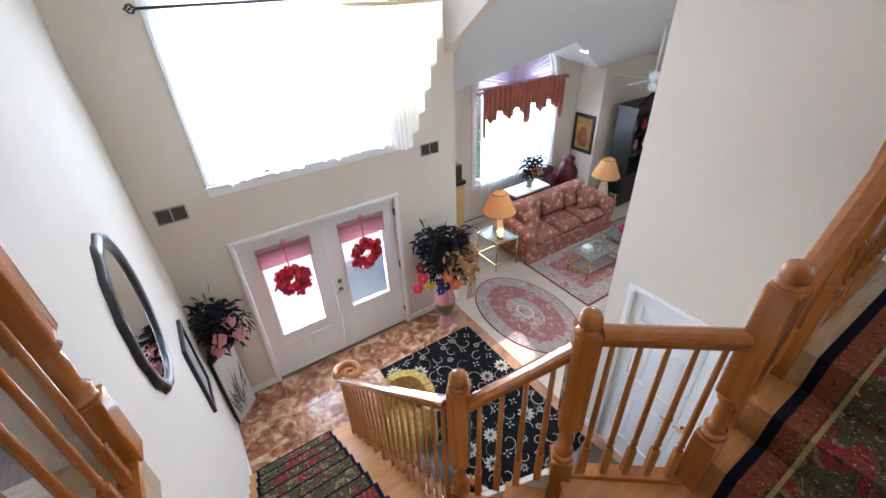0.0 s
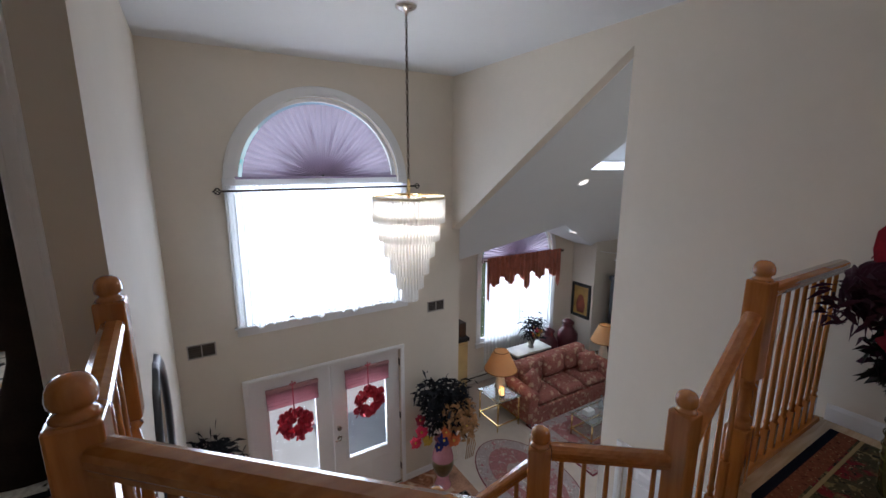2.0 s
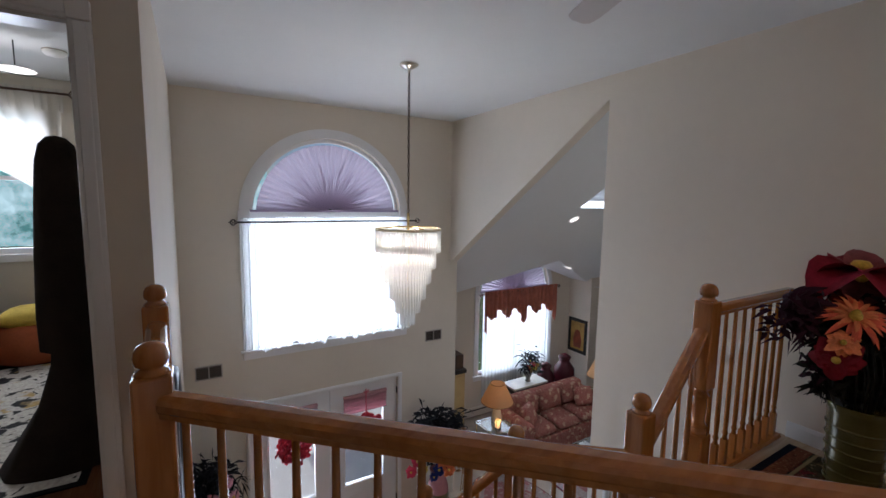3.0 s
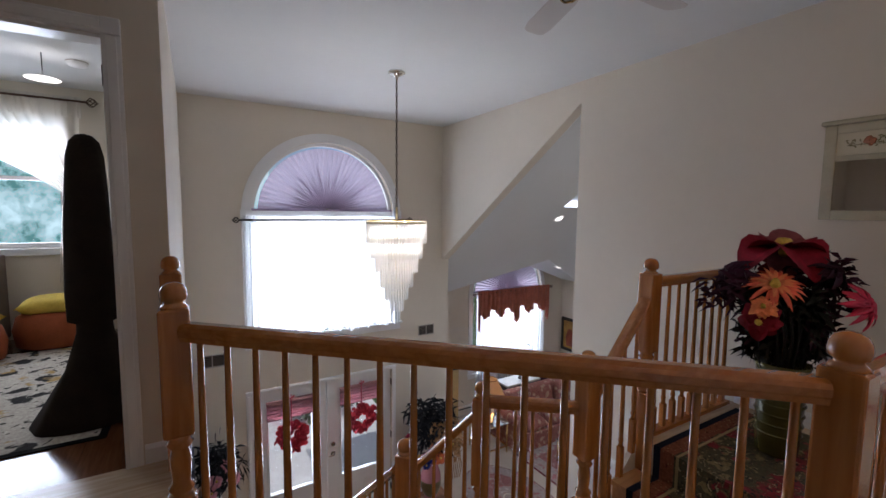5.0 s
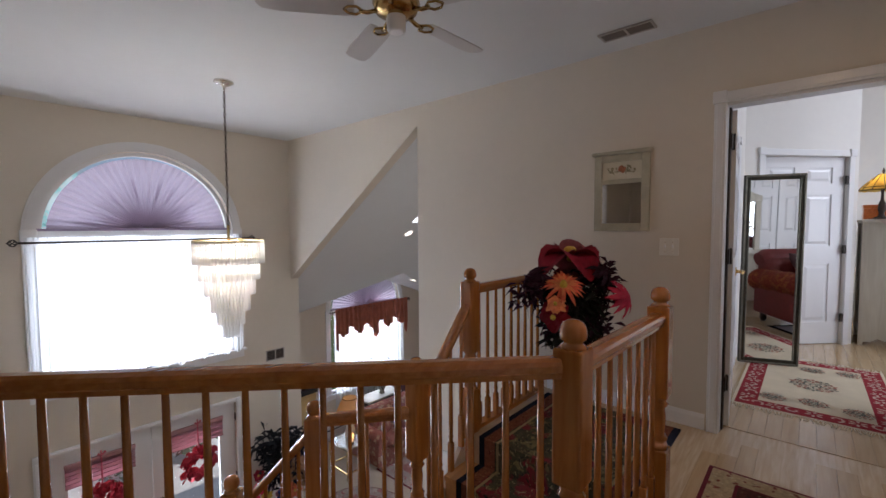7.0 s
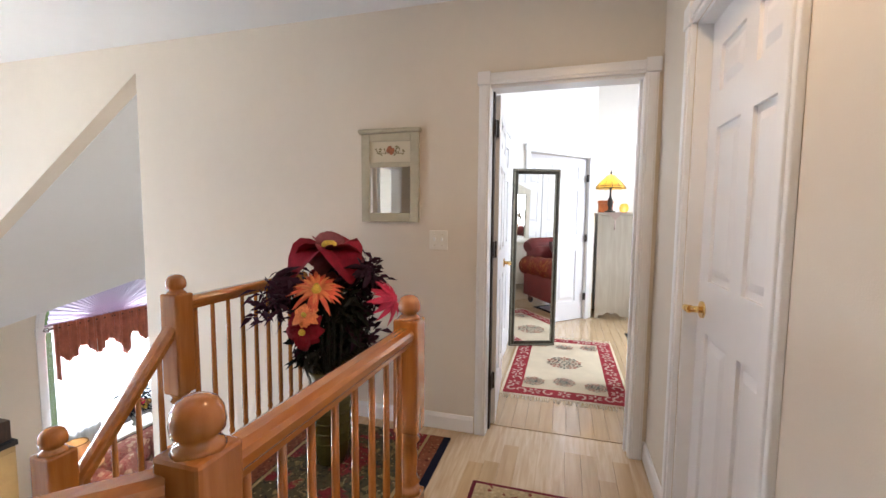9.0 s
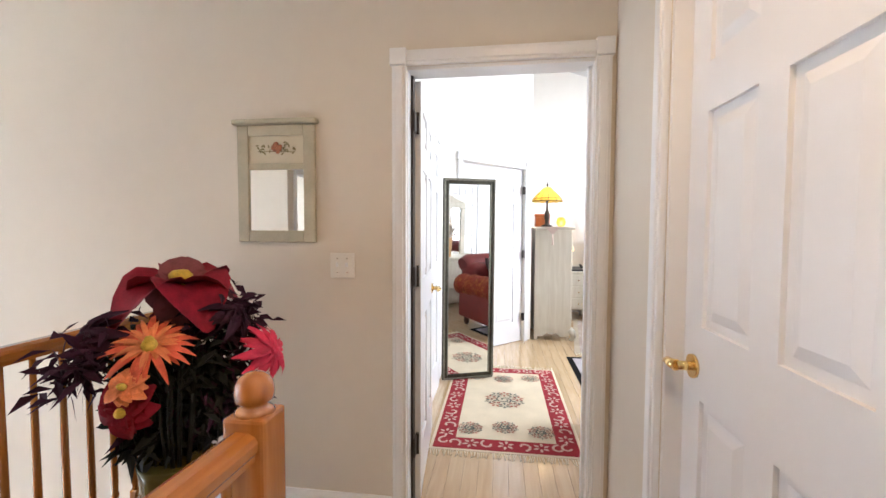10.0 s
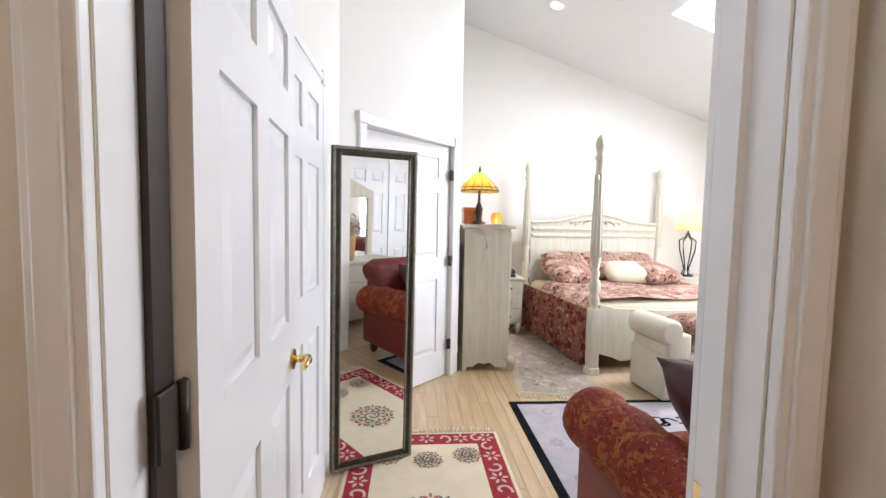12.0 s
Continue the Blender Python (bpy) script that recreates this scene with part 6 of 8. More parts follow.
for p in ((0.07, -0.27, 0.34), (0.2, -0.2, 0.46), (0.25, -0.24, 0.3), (0.02, -0.24, 0.2)):
    blossom(pl, p, (0.4, -1, 0.7), 0.085, 9, 3, mat("pink_silk", (0.6, 0.24, 0.28), 0.6, noise_amt=0.3) if p[0] < 0.1 else bpy.data.materials["pink_silk"], YOLK, 0.35, 0.3)

om = thing("oval_mirror", "oval mirror in a dark carved scalloped frame on the foyer wall", "mirror", pose(XL, 2.7, -0.14))
bm = bmesh.new()
N = 64
ring = []
for i in range(N):
    a = 2 * math.pi * i / N
    k = 1 + 0.022 * math.cos(a * 14)
    c, s = math.cos(a), math.sin(a)
    ring.append([bm.verts.new(p) for p in ((0.0, 0.4 * c * k, 0.47 * s * k), (0.025, 0.39 * c * k, 0.46 * s * k), (0.035, 0.365 * c, 0.435 * s), (0.028, 0.34 * c, 0.405 * s), (0.02, 0.325 * c, 0.39 * s), (0.008, 0.32 * c, 0.385 * s))])
for i in range(N):
    a, b = ring[i], ring[(i + 1) % N]
    for k in range(5):
        bm.faces.new((a[k], a[k + 1], b[k + 1], b[k])).smooth = True
bmesh.ops.recalc_face_normals(bm, faces=bm.faces[:])
part("frame", bm, BLACK, om, "black carved frame")
bm = bmesh.new()
prism(bm, [(0.006, 0.33 * math.cos(6.283 * i / 48), 0.395 * math.sin(6.283 * i / 48)) for i in range(48)], (0.006, 0, 0))
part("glass", bm, MIRROR, om, "mirror glass")
pf = thing("framed_picture", "framed picture with silver inner edge on the foyer side wall", "picture", pose(XL, 3.6, -1.38))
for b in ((0, -0.22, -0.37, 0.03, -0.17, 0.37), (0, 0.17, -0.37, 0.03, 0.22, 0.37), (0, -0.17, -0.37, 0.03, 0.17, -0.32), (0, -0.17, 0.32, 0.03, 0.17, 0.37)):
    box_part("frame_member", b, BLACK, pf, r=0.005)
box_part("print", (0, -0.17, -0.32, 0.012, 0.17, 0.32), mat("dim_print", (0.35, 0.36, 0.33), 0.4, noise_amt=0.4, noise_scale=8), pf, "pale landscape print")

# foyer corner beside the stairs
GOLDF = floral_mat("gold_brocade", (0.42, 0.29, 0.08), [((0.55, 0.42, 0.16), 1.4, 0.2, 0.45), ((0.3, 0.17, 0.05), 2.6, 0.1, 0.3)], 14)
ac = thing("armchair", "gold brocade tub armchair beside the stair railing", "armchair", pose(1.42, 2.95, FLOOR, 0, 0, -60))
bm = bmesh.new()
for i in range(13):
    a0, a1 = math.pi * (i / 13 + 0.0), math.pi * ((i + 1) / 13)
    q = [(r * math.cos(a), r * math.sin(a) * 0.95, 0.1) for r, a in ((0.24, a0), (0.33, a0), (0.33, a1), (0.24, a1))]
    prism(bm, q, (0, 0, 0.62 + 0.1 * math.sin((a0 + a1) / 2)))
bmesh.ops.remove_doubles(bm, verts=bm.verts[:], dist=0.001)
part("tub_back", bm, GOLDF, ac)
bm = bmesh.new()
cushion(bm, -0.24, -0.3, 0.3, 0.24, 0.22, 0.42, 0.04)
part("seat", bm, GOLDF, ac)
bm = bmesh.new()
soft_box(bm, -0.26, -0.3, 0.1, 0.26, 0.2, 0.32, 0.03, 3)
part("base", bm, GOLDF, ac)
for x, y in ((-0.22, -0.26), (0.22, -0.26), (-0.22, 0.2), (0.22, 0.2)):
    bm = bmesh.new()
    lathe(bm, [(0.02, 0), (0.028, 0.1)], 8, (x, y, 0))
    part("leg", bm, DARKWOOD, ac)
hb = thing("hassock", "round black leather hassock near the stairs", "hassock", pose(1.45, 2.35, FLOOR))
bm = bmesh.new()
lathe(bm, [(0.2, 0), (0.24, 0.03), (0.25, 0.2), (0.24, 0.34), (0.2, 0.39), (0.1, 0.41), (0.001, 0.412)], 28)
part("cushion", bm, mat("black_leather", (0.015, 0.014, 0.014), 0.35, noise_amt=0.2, bump=0.3, bump_scale=150), hb)
bm = bmesh.new()
lathe(bm, [(0.252, 0.16), (0.258, 0.17), (0.252, 0.18)], 28, caps=False)
part("piping", bm, BLACK, hb)
pt = thing("flower_basket", "basket of red and orange silk flowers on the foyer floor", "flower basket", pose(1.5, 1.95, FLOOR))
bm = bmesh.new()
lathe(bm, [(0.12, 0), (0.15, 0.1), (0.16, 0.2), (0.15, 0.21)], 20)
part("basket", bm, OCHRE, pt, "woven basket")
for i in range(9):
    a = i * 0.7
    blossom(pt, (0.16 * math.cos(a), 0.16 * math.sin(a), 0.3 + 0.05 * (i % 3)), (math.cos(a), math.sin(a), 1), 0.1, 8, 2, (ROSE, ORANGE, CREAM)[i % 3], YOLK, 0.32, 0.4)
leaves(pt, "foliage", DARKGREEN, [Vector((0, 0, 0.28)), Vector((0.1, 0.05, 0.25)), Vector((-0.1, -0.05, 0.25))], 41, 90, 0.12, 0.03, 0.08)
bn = thing("low_chest", "dark brown polished wooden chest in the foyer", "chest", pose(2.35, 1.35, FLOOR, 0, 0, 8))
bm = bmesh.new()
soft_box(bm, -0.38, -0.24, 0.06, 0.38, 0.24, 0.5, 0.012, 2)
part("body", bm, DARKWOOD, bn)
bm = bmesh.new()
soft_box(bm, -0.41, -0.27, 0.5, 0.41, 0.27, 0.54, 0.012, 2)
part("lid", bm, DARKWOOD, bn)
for x in (-0.34, 0.34):
    for y in (-0.2, 0.2):
        box_part("foot", (x - 0.03, y - 0.03, 0, x + 0.03, y + 0.03, 0.07), DARKWOOD, bn, r=0.006)
rc = thing("floor_cushion", "bright red floor cushion by the closet doors", "cushion", pose(2.85, 0.95, FLOOR, 0, 0, 20))
bm = bmesh.new()
cushion(bm, -0.22, -0.22, 0.02, 0.22, 0.22, 0.14, 0.05)
part("cover", bm, mat("scarlet_cotton", (0.5, 0.01, 0.03), 0.8, noise_amt=0.15, bump=0.3), rc)

# ---------- living room ----------
SOFAF = floral_mat("rose_damask", (0.32, 0.13, 0.1), [((0.5, 0.32, 0.22), 1.0, 0.25, 0.42), ((0.28, 0.07, 0.06), 2.1, 0.18, 0.32), ((0.58, 0.42, 0.3), 2.9, 0.08, 0.2)], 9)
sf = thing("sofa", "rose and cream damask three-seat sofa with rolled arms", "sofa", pose(5.9, 5.05, FLOOR))
bm = bmesh.new()
soft_box(bm, -1.0, -0.38, 0.05, 1.0, 0.42, 0.3, 0.03, 3)
part("base", bm, SOFAF, sf)
bm = bmesh.new()
soft_box(bm, -0.95, 0.2, 0.3, 0.95, 0.44, 0.84, 0.06, 4)
part("back_frame", bm, SOFAF, sf)
for s in (-1, 1):
    bm = bmesh.new()
    soft_box(bm, s * 1.02 - 0.12, -0.4, 0.05, s * 1.02 + 0.1, 0.4, 0.52, 0.03, 3)
    tube(bm, [(s * 1.03, -0.42, 0.52), (s * 1.03, -0.38, 0.53), (s * 1.03, 0.38, 0.55), (s * 1.03, 0.42, 0.54)], [0.1, 0.125, 0.125, 0.1], 16)
    part("arm", bm, SOFAF, sf)
for i in range(3):
    bm = bmesh.new()
    cushion(bm, -0.9 + i * 0.6, -0.42, 0.3, -0.3 + i * 0.6, 0.26, 0.46, 0.025)
    part("seat_cushion", bm, SOFAF, sf)
    bm = bmesh.new()
    cushion(bm, -0.3, -0.22, -0.05, 0.3, 0.22, 0.06, 0.06)
    part("back_cushion", bm, SOFAF, sf, "", pose(-0.6 + i * 0.6, 0.2, 0.66, 76, 0, 0))
for x, y, a in ((-0.78, -0.08, 25), (0.7, -0.05, -18)):
    bm = bmesh.new()
    cushion(bm, -0.22, -0.2, -0.04, 0.22, 0.2, 0.04, 0.06)
    part("throw_pillow", bm, SOFAF, sf, "", pose(x, y, 0.63, 62, 0, a))
bm = bmesh.new()
gathered(bm, -1.1, 1.1, -0.415, 0.01, 0.2, 40, 0.008, 200, seed=9)
part("skirt", bm, SOFAF, sf)


def glass_table(name, label, at, w, d, h, category="side table"):
    t = thing(name, label, category, at)
    for x in (-w / 2 + 0.02, w / 2 - 0.02):
        for y in (-d / 2 + 0.02, d / 2 - 0.02):
            bm = bmesh.new()
            tube(bm, [(x, y, 0), (x, y, h - 0.01)], 0.014, 10)
            part("leg", bm, BRASS, t)
    for z in (0.1, h - 0.03):
        for b in ((-w / 2, -d / 2 + 0.01, z, w / 2, -d / 2 + 0.03, z + 0.02), (-w / 2, d / 2 - 0.03, z, w / 2, d / 2 - 0.01, z + 0.02), (-w / 2 + 0.01, -d / 2 + 0.03, z, -w / 2 + 0.03, d / 2 - 0.03, z + 0.02), (w / 2 - 0.03, -d / 2 + 0.03, z, w / 2 - 0.01, d / 2 - 0.03, z + 0.02)):
            box_part("rail", b, BRASS, t)
    box_part("glass_top", (-w / 2 - 0.015, -d / 2 - 0.015, h - 0.01, w / 2 + 0.015, d / 2 + 0.015, h), CLEARGLASS, t, "bevelled glass top", 0.003)
    return t


glass_table("end_table", "brass framed glass end table beside the sofa", pose(4.47, 5.1, FLOOR), 0.5, 0.55, 0.55)
glass_table("end_table", "brass framed glass end table at the far end of the sofa", pose(7.15, 5.1, FLOOR), 0.4, 0.5, 0.55)
glass_table("coffee_table", "brass framed glass coffee table on the rose rug", pose(5.62, 3.95, FLOOR + 0.012), 0.75, 0.45, 0.4, "coffee table")
glass_table("coffee_table", "second brass framed glass coffee table in a row", pose(6.5, 3.95, FLOOR + 0.012), 0.75, 0.45, 0.4, "coffee table")
PARCH = sheer_mat("amber_lampshade", (0.85, 0.6, 0.34), 0.0)


def table_lamp(at, label, r0, r1, z0, z1, base, lit, shade=PARCH, power=6):
    t = thing("table_lamp", label, "table lamp", at)
    bm = bmesh.new()
    lathe(bm, base, 20)
    part("base", bm, mat("cream_ceramic", (0.7, 0.62, 0.5), 0.3, noise_amt=0.1) if "cream_ceramic" not in bpy.data.materials else bpy.data.materials["cream_ceramic"], t)
    bm = bmesh.new()
    lathe(bm, [(r0, z0), (r1, z1)], 28, caps=False)
    lathe(bm, [(r0 - 0.004, z0), (r1 - 0.004, z1)], 28, caps=False)
    part("shade", bm, shade, t, "amber fabric shade")
    for r, z in ((r0, z0), (r1, z1)):
        bm = bmesh.new()
        lathe(bm, [(r - 0.004, z - 0.006), (r + 0.003, z - 0.006), (r + 0.003, z + 0.006), (r - 0.004, z + 0.006)], 28, caps=False)
        part("shade_trim", bm, OCHRE, t)
    if lit:
        bm = bmesh.new()
        lathe(bm, [(0.002, z0 + 0.05), (0.03, z0 + 0.08), (0.032, z0 + 0.11), (0.012, z0 + 0.15)], 12)
        part("bulb", bm, GLOW, t)
        w = at @ Vector((0, 0, z0 + 0.1))
        lamp("table_lamp_light", w, power)
    return t


LB = [(0.09, 0), (0.1, 0.02), (0.085, 0.12), (0.07, 0.2), (0.05, 0.27), (0.02, 0.3), (0.012, 0.42)]
table_lamp(pose(4.58, 5.22, FLOOR + 0.55), "lit table lamp with a cream base and amber fabric shade", 0.29, 0.13, 0.36, 0.7, LB, True)
table_lamp(pose(7.15, 5.05, FLOOR + 0.55), "table lamp with a white urn base and amber shade", 0.27, 0.12, 0.38, 0.72, LB, True)
lt = thing("candle_lantern", "small lit amber glass lantern on the end table", "lantern", pose(4.42, 4.98, FLOOR + 0.55))
bm = bmesh.new()
lathe(bm, [(0.05, 0), (0.055, 0.02), (0.05, 0.03), (0.002, 0.031)], 16)
part("foot", bm, BRONZE, lt)
bm = bmesh.new()
lathe(bm, [(0.045, 0.03), (0.05, 0.05), (0.05, 0.15), (0.045, 0.17)], 16, caps=False)
part("glass", bm, PARCH, lt, "amber glass cylinder")
bm = bmesh.new()
lathe(bm, [(0.02, 0.03), (0.02, 0.12), (0.001, 0.125)], 10)
part("candle", bm, GLOW, lt)
for i in range(4):
    a = i * 1.571 + 0.4
    bm = bmesh.new()
    tube(bm, [(0.053 * math.cos(a), 0.053 * math.sin(a), 0.03), (0.053 * math.cos(a), 0.053 * math.sin(a), 0.175)], 0.004, 5)
    part("bar", bm, BRONZE, lt)
lamp("lantern_light", (4.42, 4.98, FLOOR + 0.71), 2.5, (1, 0.6, 0.25), 0.03)
cs = thing("console_table", "dark console table with a pale marble top below the window", "console table", pose(5.75, 5.78, FLOOR))
box_part("marble_top", (-0.45, -0.2, 0.78, 0.45, 0.2, 0.82), mat("pale_marble", (0.66, 0.62, 0.52), 0.2, noise_amt=0.15, noise_scale=5), cs, "pale marble top", 0.008)
for x in (-0.4, 0.4):
    for y in (-0.16, 0.16):
        bm = bmesh.new()
        lathe(bm, [(0.018, 0), (0.025, 0.1), (0.02, 0.4), (0.03, 0.78)], 10, (x, y, 0))
        part("leg", bm, DARKWOOD, cs)
box_part("apron", (-0.42, -0.17, 0.68, 0.42, 0.17, 0.78), DARKWOOD, cs, r=0.004)
fb = thing("flower_vase", "glass vase of mixed dark flowers on the console table", "flower vase", pose(5.82, 5.78, FLOOR + 0.82))
bm = bmesh.new()
lathe(bm, [(0.06, 0), (0.065, 0.01), (0.04, 0.04), (0.07, 0.12), (0.085, 0.2), (0.07, 0.22)], 20)
part("vase", bm, mat("smoke_glaze", (0.35, 0.33, 0.28), 0.15, noise_amt=0.3), fb)
leaves(fb, "foliage", FEATHER, [Vector((x, -0.03, z)) for x in (-0.12, 0, 0.12) for z in (0.3, 0.42, 0.55)], 51, 260, 0.16, 0.014, 0.05)
for (x, z, m) in ((-0.1, 0.34, WINE), (0.02, 0.4, ROSE), (0.06, 0.3, YOLK), (-0.04, 0.28, OCHRE), (0.13, 0.36, OCHRE), (-0.08, 0.48, PLUM)):
    blossom(fb, (x, -0.12, z), (0, -1, 0.6), 0.065, 9, 2, m, YOLK, 0.3, 0.3)
BURGJ = mat("oxblood_glaze", (0.07, 0.006, 0.012), 0.3, noise_amt=0.3, noise_scale=6)
for x, y, s, nm in ((6.5, 5.95, 1.0, "red_jar"), (6.95, 5.85, 1.15, "red_jar")):
    tj = thing(nm, "dark red glazed jar standing behind the sofa", "jar", pose(x, y, FLOOR), "red jars")
    bm = bmesh.new()
    lathe(bm, [(0.14 * s, 0), (0.17 * s, 0.2), (0.2 * s, 0.55 * s), (0.19 * s, 0.75 * s), (0.11 * s, 0.86 * s), (0.09 * s, 0.9 * s), (0.12 * s, 0.95 * s), (0.1 * s, 0.96 * s)], 24)
    part("body", bm, BURGJ, tj)
    bm = bmesh.new()
    lathe(bm, [(0.115 * s, 0.955 * s), (0.12 * s, 0.975 * s), (0.05 * s, 1.02 * s), (0.001, 1.04 * s)], 20)
    part("lid", bm, BURGJ, tj)
tb = thing("tissue_box", "white tissue box with a pulled tissue on the coffee table", "tissue box", pose(5.45, 3.98, FLOOR + 0.413))
box_part("box", (-0.08, -0.06, 0, 0.08, 0.06, 0.09), mat("white_card", (0.75, 0.74, 0.7), 0.7, noise_amt=0.04), tb, r=0.006)
leaves(tb, "tissue", bpy.data.materials["white_card"], [Vector((0, 0, 0.1))], 61, 14, 0.07, 0.03, 0.02)
bt = thing("glass_bottle", "clear glass decanter on the coffee table", "bottle", pose(5.78, 4.0, FLOOR + 0.413))
bm = bmesh.new()
lathe(bm, [(0.045, 0), (0.05, 0.02), (0.04, 0.1), (0.015, 0.16), (0.012, 0.2), (0.02, 0.22), (0.001, 0.25)], 18)
part("body", bm, CLEARGLASS, bt)
bw = thing("bowl", "dark red bowl on the coffee table", "bowl", pose(6.4, 3.95, FLOOR + 0.413))
bm = bmesh.new()
lathe(bm, [(0.05, 0), (0.06, 0.01), (0.11, 0.07), (0.12, 0.1), (0.11, 0.1), (0.06, 0.03), (0.001, 0.025)], 20)
part("body", bm, WINE, bw)
pw = thing("framed_picture", "black framed golden portrait of a still life on the short wall", "picture", pose(7.62, 6.09, -1.6))
for b in ((-0.035, -0.26, -0.4, 0, -0.2, 0.4), (-0.035, 0.2, -0.4, 0, 0.26, 0.4), (-0.035, -0.2, -0.4, 0, 0.2, -0.33), (-0.035, -0.2, 0.33, 0, 0.2, 0.4)):
    box_part("frame_member", b, BLACK, pw, r=0.006)
box_part("print", (-0.015, -0.2, -0.33, 0, 0.2, 0.33), mat("golden_print", (0.42, 0.24, 0.05), 0.5, noise_amt=0.4, noise_scale=5), pw, "golden print")
bm = bmesh.new()
lathe(bm, [(0.1, -0.28), (0.13, -0.1), (0.09, 0.05), (0.06, 0.12), (0.001, 0.14)], 14)
for v in bm.verts:
    v.co.x = -0.018 + v.co.x * 0.02
part("painted_shape", bm, mat("rust_paint", (0.25, 0.05, 0.02), 0.5, noise_amt=0.4), pw, "rust painted shape")
cb = thing("china_cabinet", "tall black china cabinet with glass doors and lit shelves", "cabinet", pose(8.35, 5.3, FLOOR))
for nm, b in (("side_panel", (-0.5, -0.2, 0, -0.46, 0.22, 2.0)), ("side_panel", (0.46, -0.2, 0, 0.5, 0.22, 2.0)), ("back_panel", (-0.46, 0.2, 0, 0.46, 0.22, 2.0)), ("base_cupboard", (-0.46, -0.2, 0.02, 0.46, 0.2, 0.7)), ("cornice", (-0.54, -0.24, 2.0, 0.54, 0.24, 2.1)), ("shelf", (-0.46, -0.16, 1.1, 0.46, 0.2, 1.12)), ("shelf", (-0.46, -0.16, 1.5, 0.46, 0.2, 1.52)), ("door_stile", (-0.02, -0.2, 0.7, 0.02, -0.18, 2.0))):
    box_part(nm, b, BLACK, cb, r=0.004)
bm = bmesh.new()
prism(bm, [(-0.4, -0.2, 2.1), (0.4, -0.2, 2.1), (0.0, -0.2, 2.3)], (0, 0.1, 0))
part("pediment", bm, BLACK, cb)
for i in range(5):
    bm = bmesh.new()
    lathe(bm, [(0.03, 0), (0.05, 0.08), (0.03, 0.18), (0.04, 0.22)], 12, (-0.32 + i * 0.16, 0.02, 1.12 + (0.4 if i % 2 else 0.0)))
    part("ornament", bm, (ROSE, CREAM, PINKV)[i % 3], cb)
am = thing("cabinet", "narrow cream cabinet with a black top and box on it", "cabinet", pose(3.85, 5.95, FLOOR))
box_part("body", (-0.35, -0.25, 0.02, 0.35, 0.25, 1.35), mat("buff_lacquer", (0.5, 0.36, 0.16), 0.35, noise_amt=0.1), am, "buff lacquered body", 0.008)
box_part("top", (-0.37, -0.27, 1.35, 0.37, 0.27, 1.42), BLACK, am, r=0.006)
box_part("hutch", (-0.3, -0.2, 1.42, 0.34, 0.2, 1.68), DARKWOOD, am, r=0.006)
for x in (-0.17, 0.17):
    box_part("door", (x - 0.16, -0.262, 0.1, x + 0.16, -0.25, 1.28), bpy.data.materials["buff_lacquer"], am, r=0.004)

lf = thing("ceiling_fan", "white ceiling fan on a short rod in the living room", "ceiling fan", pose(7.32, 4.6, -0.25))
bm = bmesh.new()
lathe(bm, [(0.02, slope_z(4.6) + 0.27), (0.014, 0.16), (0.014, 0.12), (0.07, 0.1), (0.1, 0.05), (0.09, -0.02), (0.05, -0.05), (0.001, -0.06)], 20)
part("motor_housing", bm, TRIM, lf)
bm = bmesh.new()
lathe(bm, [(0.03, -0.05), (0.07, -0.1), (0.08, -0.15), (0.05, -0.19), (0.001, -0.2)], 18)
part("light_globe", bm, TRIM, lf)
for i in range(5):
    bm = bmesh.new()
    prism(bm, [(x, y, 0.0 + y * 0.15) for x, y in ((0.09, -0.02), (0.18, -0.05), (0.64, -0.07), (0.7, -0.03), (0.7, 0.03), (0.64, 0.07), (0.18, 0.05), (0.09, 0.02))], (0, 0, 0.007))
    part("blade", bm, TRIM, lf, "", pose(0, 0, 0.0, 0, 0, 183 + 72 * i))

# ---------- bedroom ----------
WHITEWASH = wood_mat("whitewashed_wood", (0.56, 0.51, 0.41), (0.66, 0.62, 0.52), 0.5, (5, 5, 0.5), 5)
BEDFLOR = floral_mat("floral_quilt", (0.34, 0.2, 0.15), [((0.085, 0.035, 0.03), 1.6, 0.24, 0.4), ((0.52, 0.36, 0.3), 1.0, 0.3, 0.44), ((0.3, 0.09, 0.1), 1.3, 0.18, 0.28), ((0.58, 0.46, 0.38), 2.0, 0.12, 0.24), ((0.2, 0.05, 0.05), 2.8, 0.08, 0.16)], 6.5, warp=1.2)
RUFFLE = floral_mat("floral_ruffle", (0.3, 0.13, 0.09), [((0.2, 0.04, 0.04), 1.0, 0.3, 0.5), ((0.5, 0.34, 0.22), 1.8, 0.14, 0.3), ((0.12, 0.04, 0.035), 2.6, 0.12, 0.28)], 10, warp=0.8)
bed = thing("bed", "whitewashed four-poster bed with carved headboard, made up", "bed", pose(8.1, -2.43, 0, 0, 0, 186.2))
# local x runs from head to foot, local y across (to -y side of the room at +y)
BL, BW = 1.70, 1.93


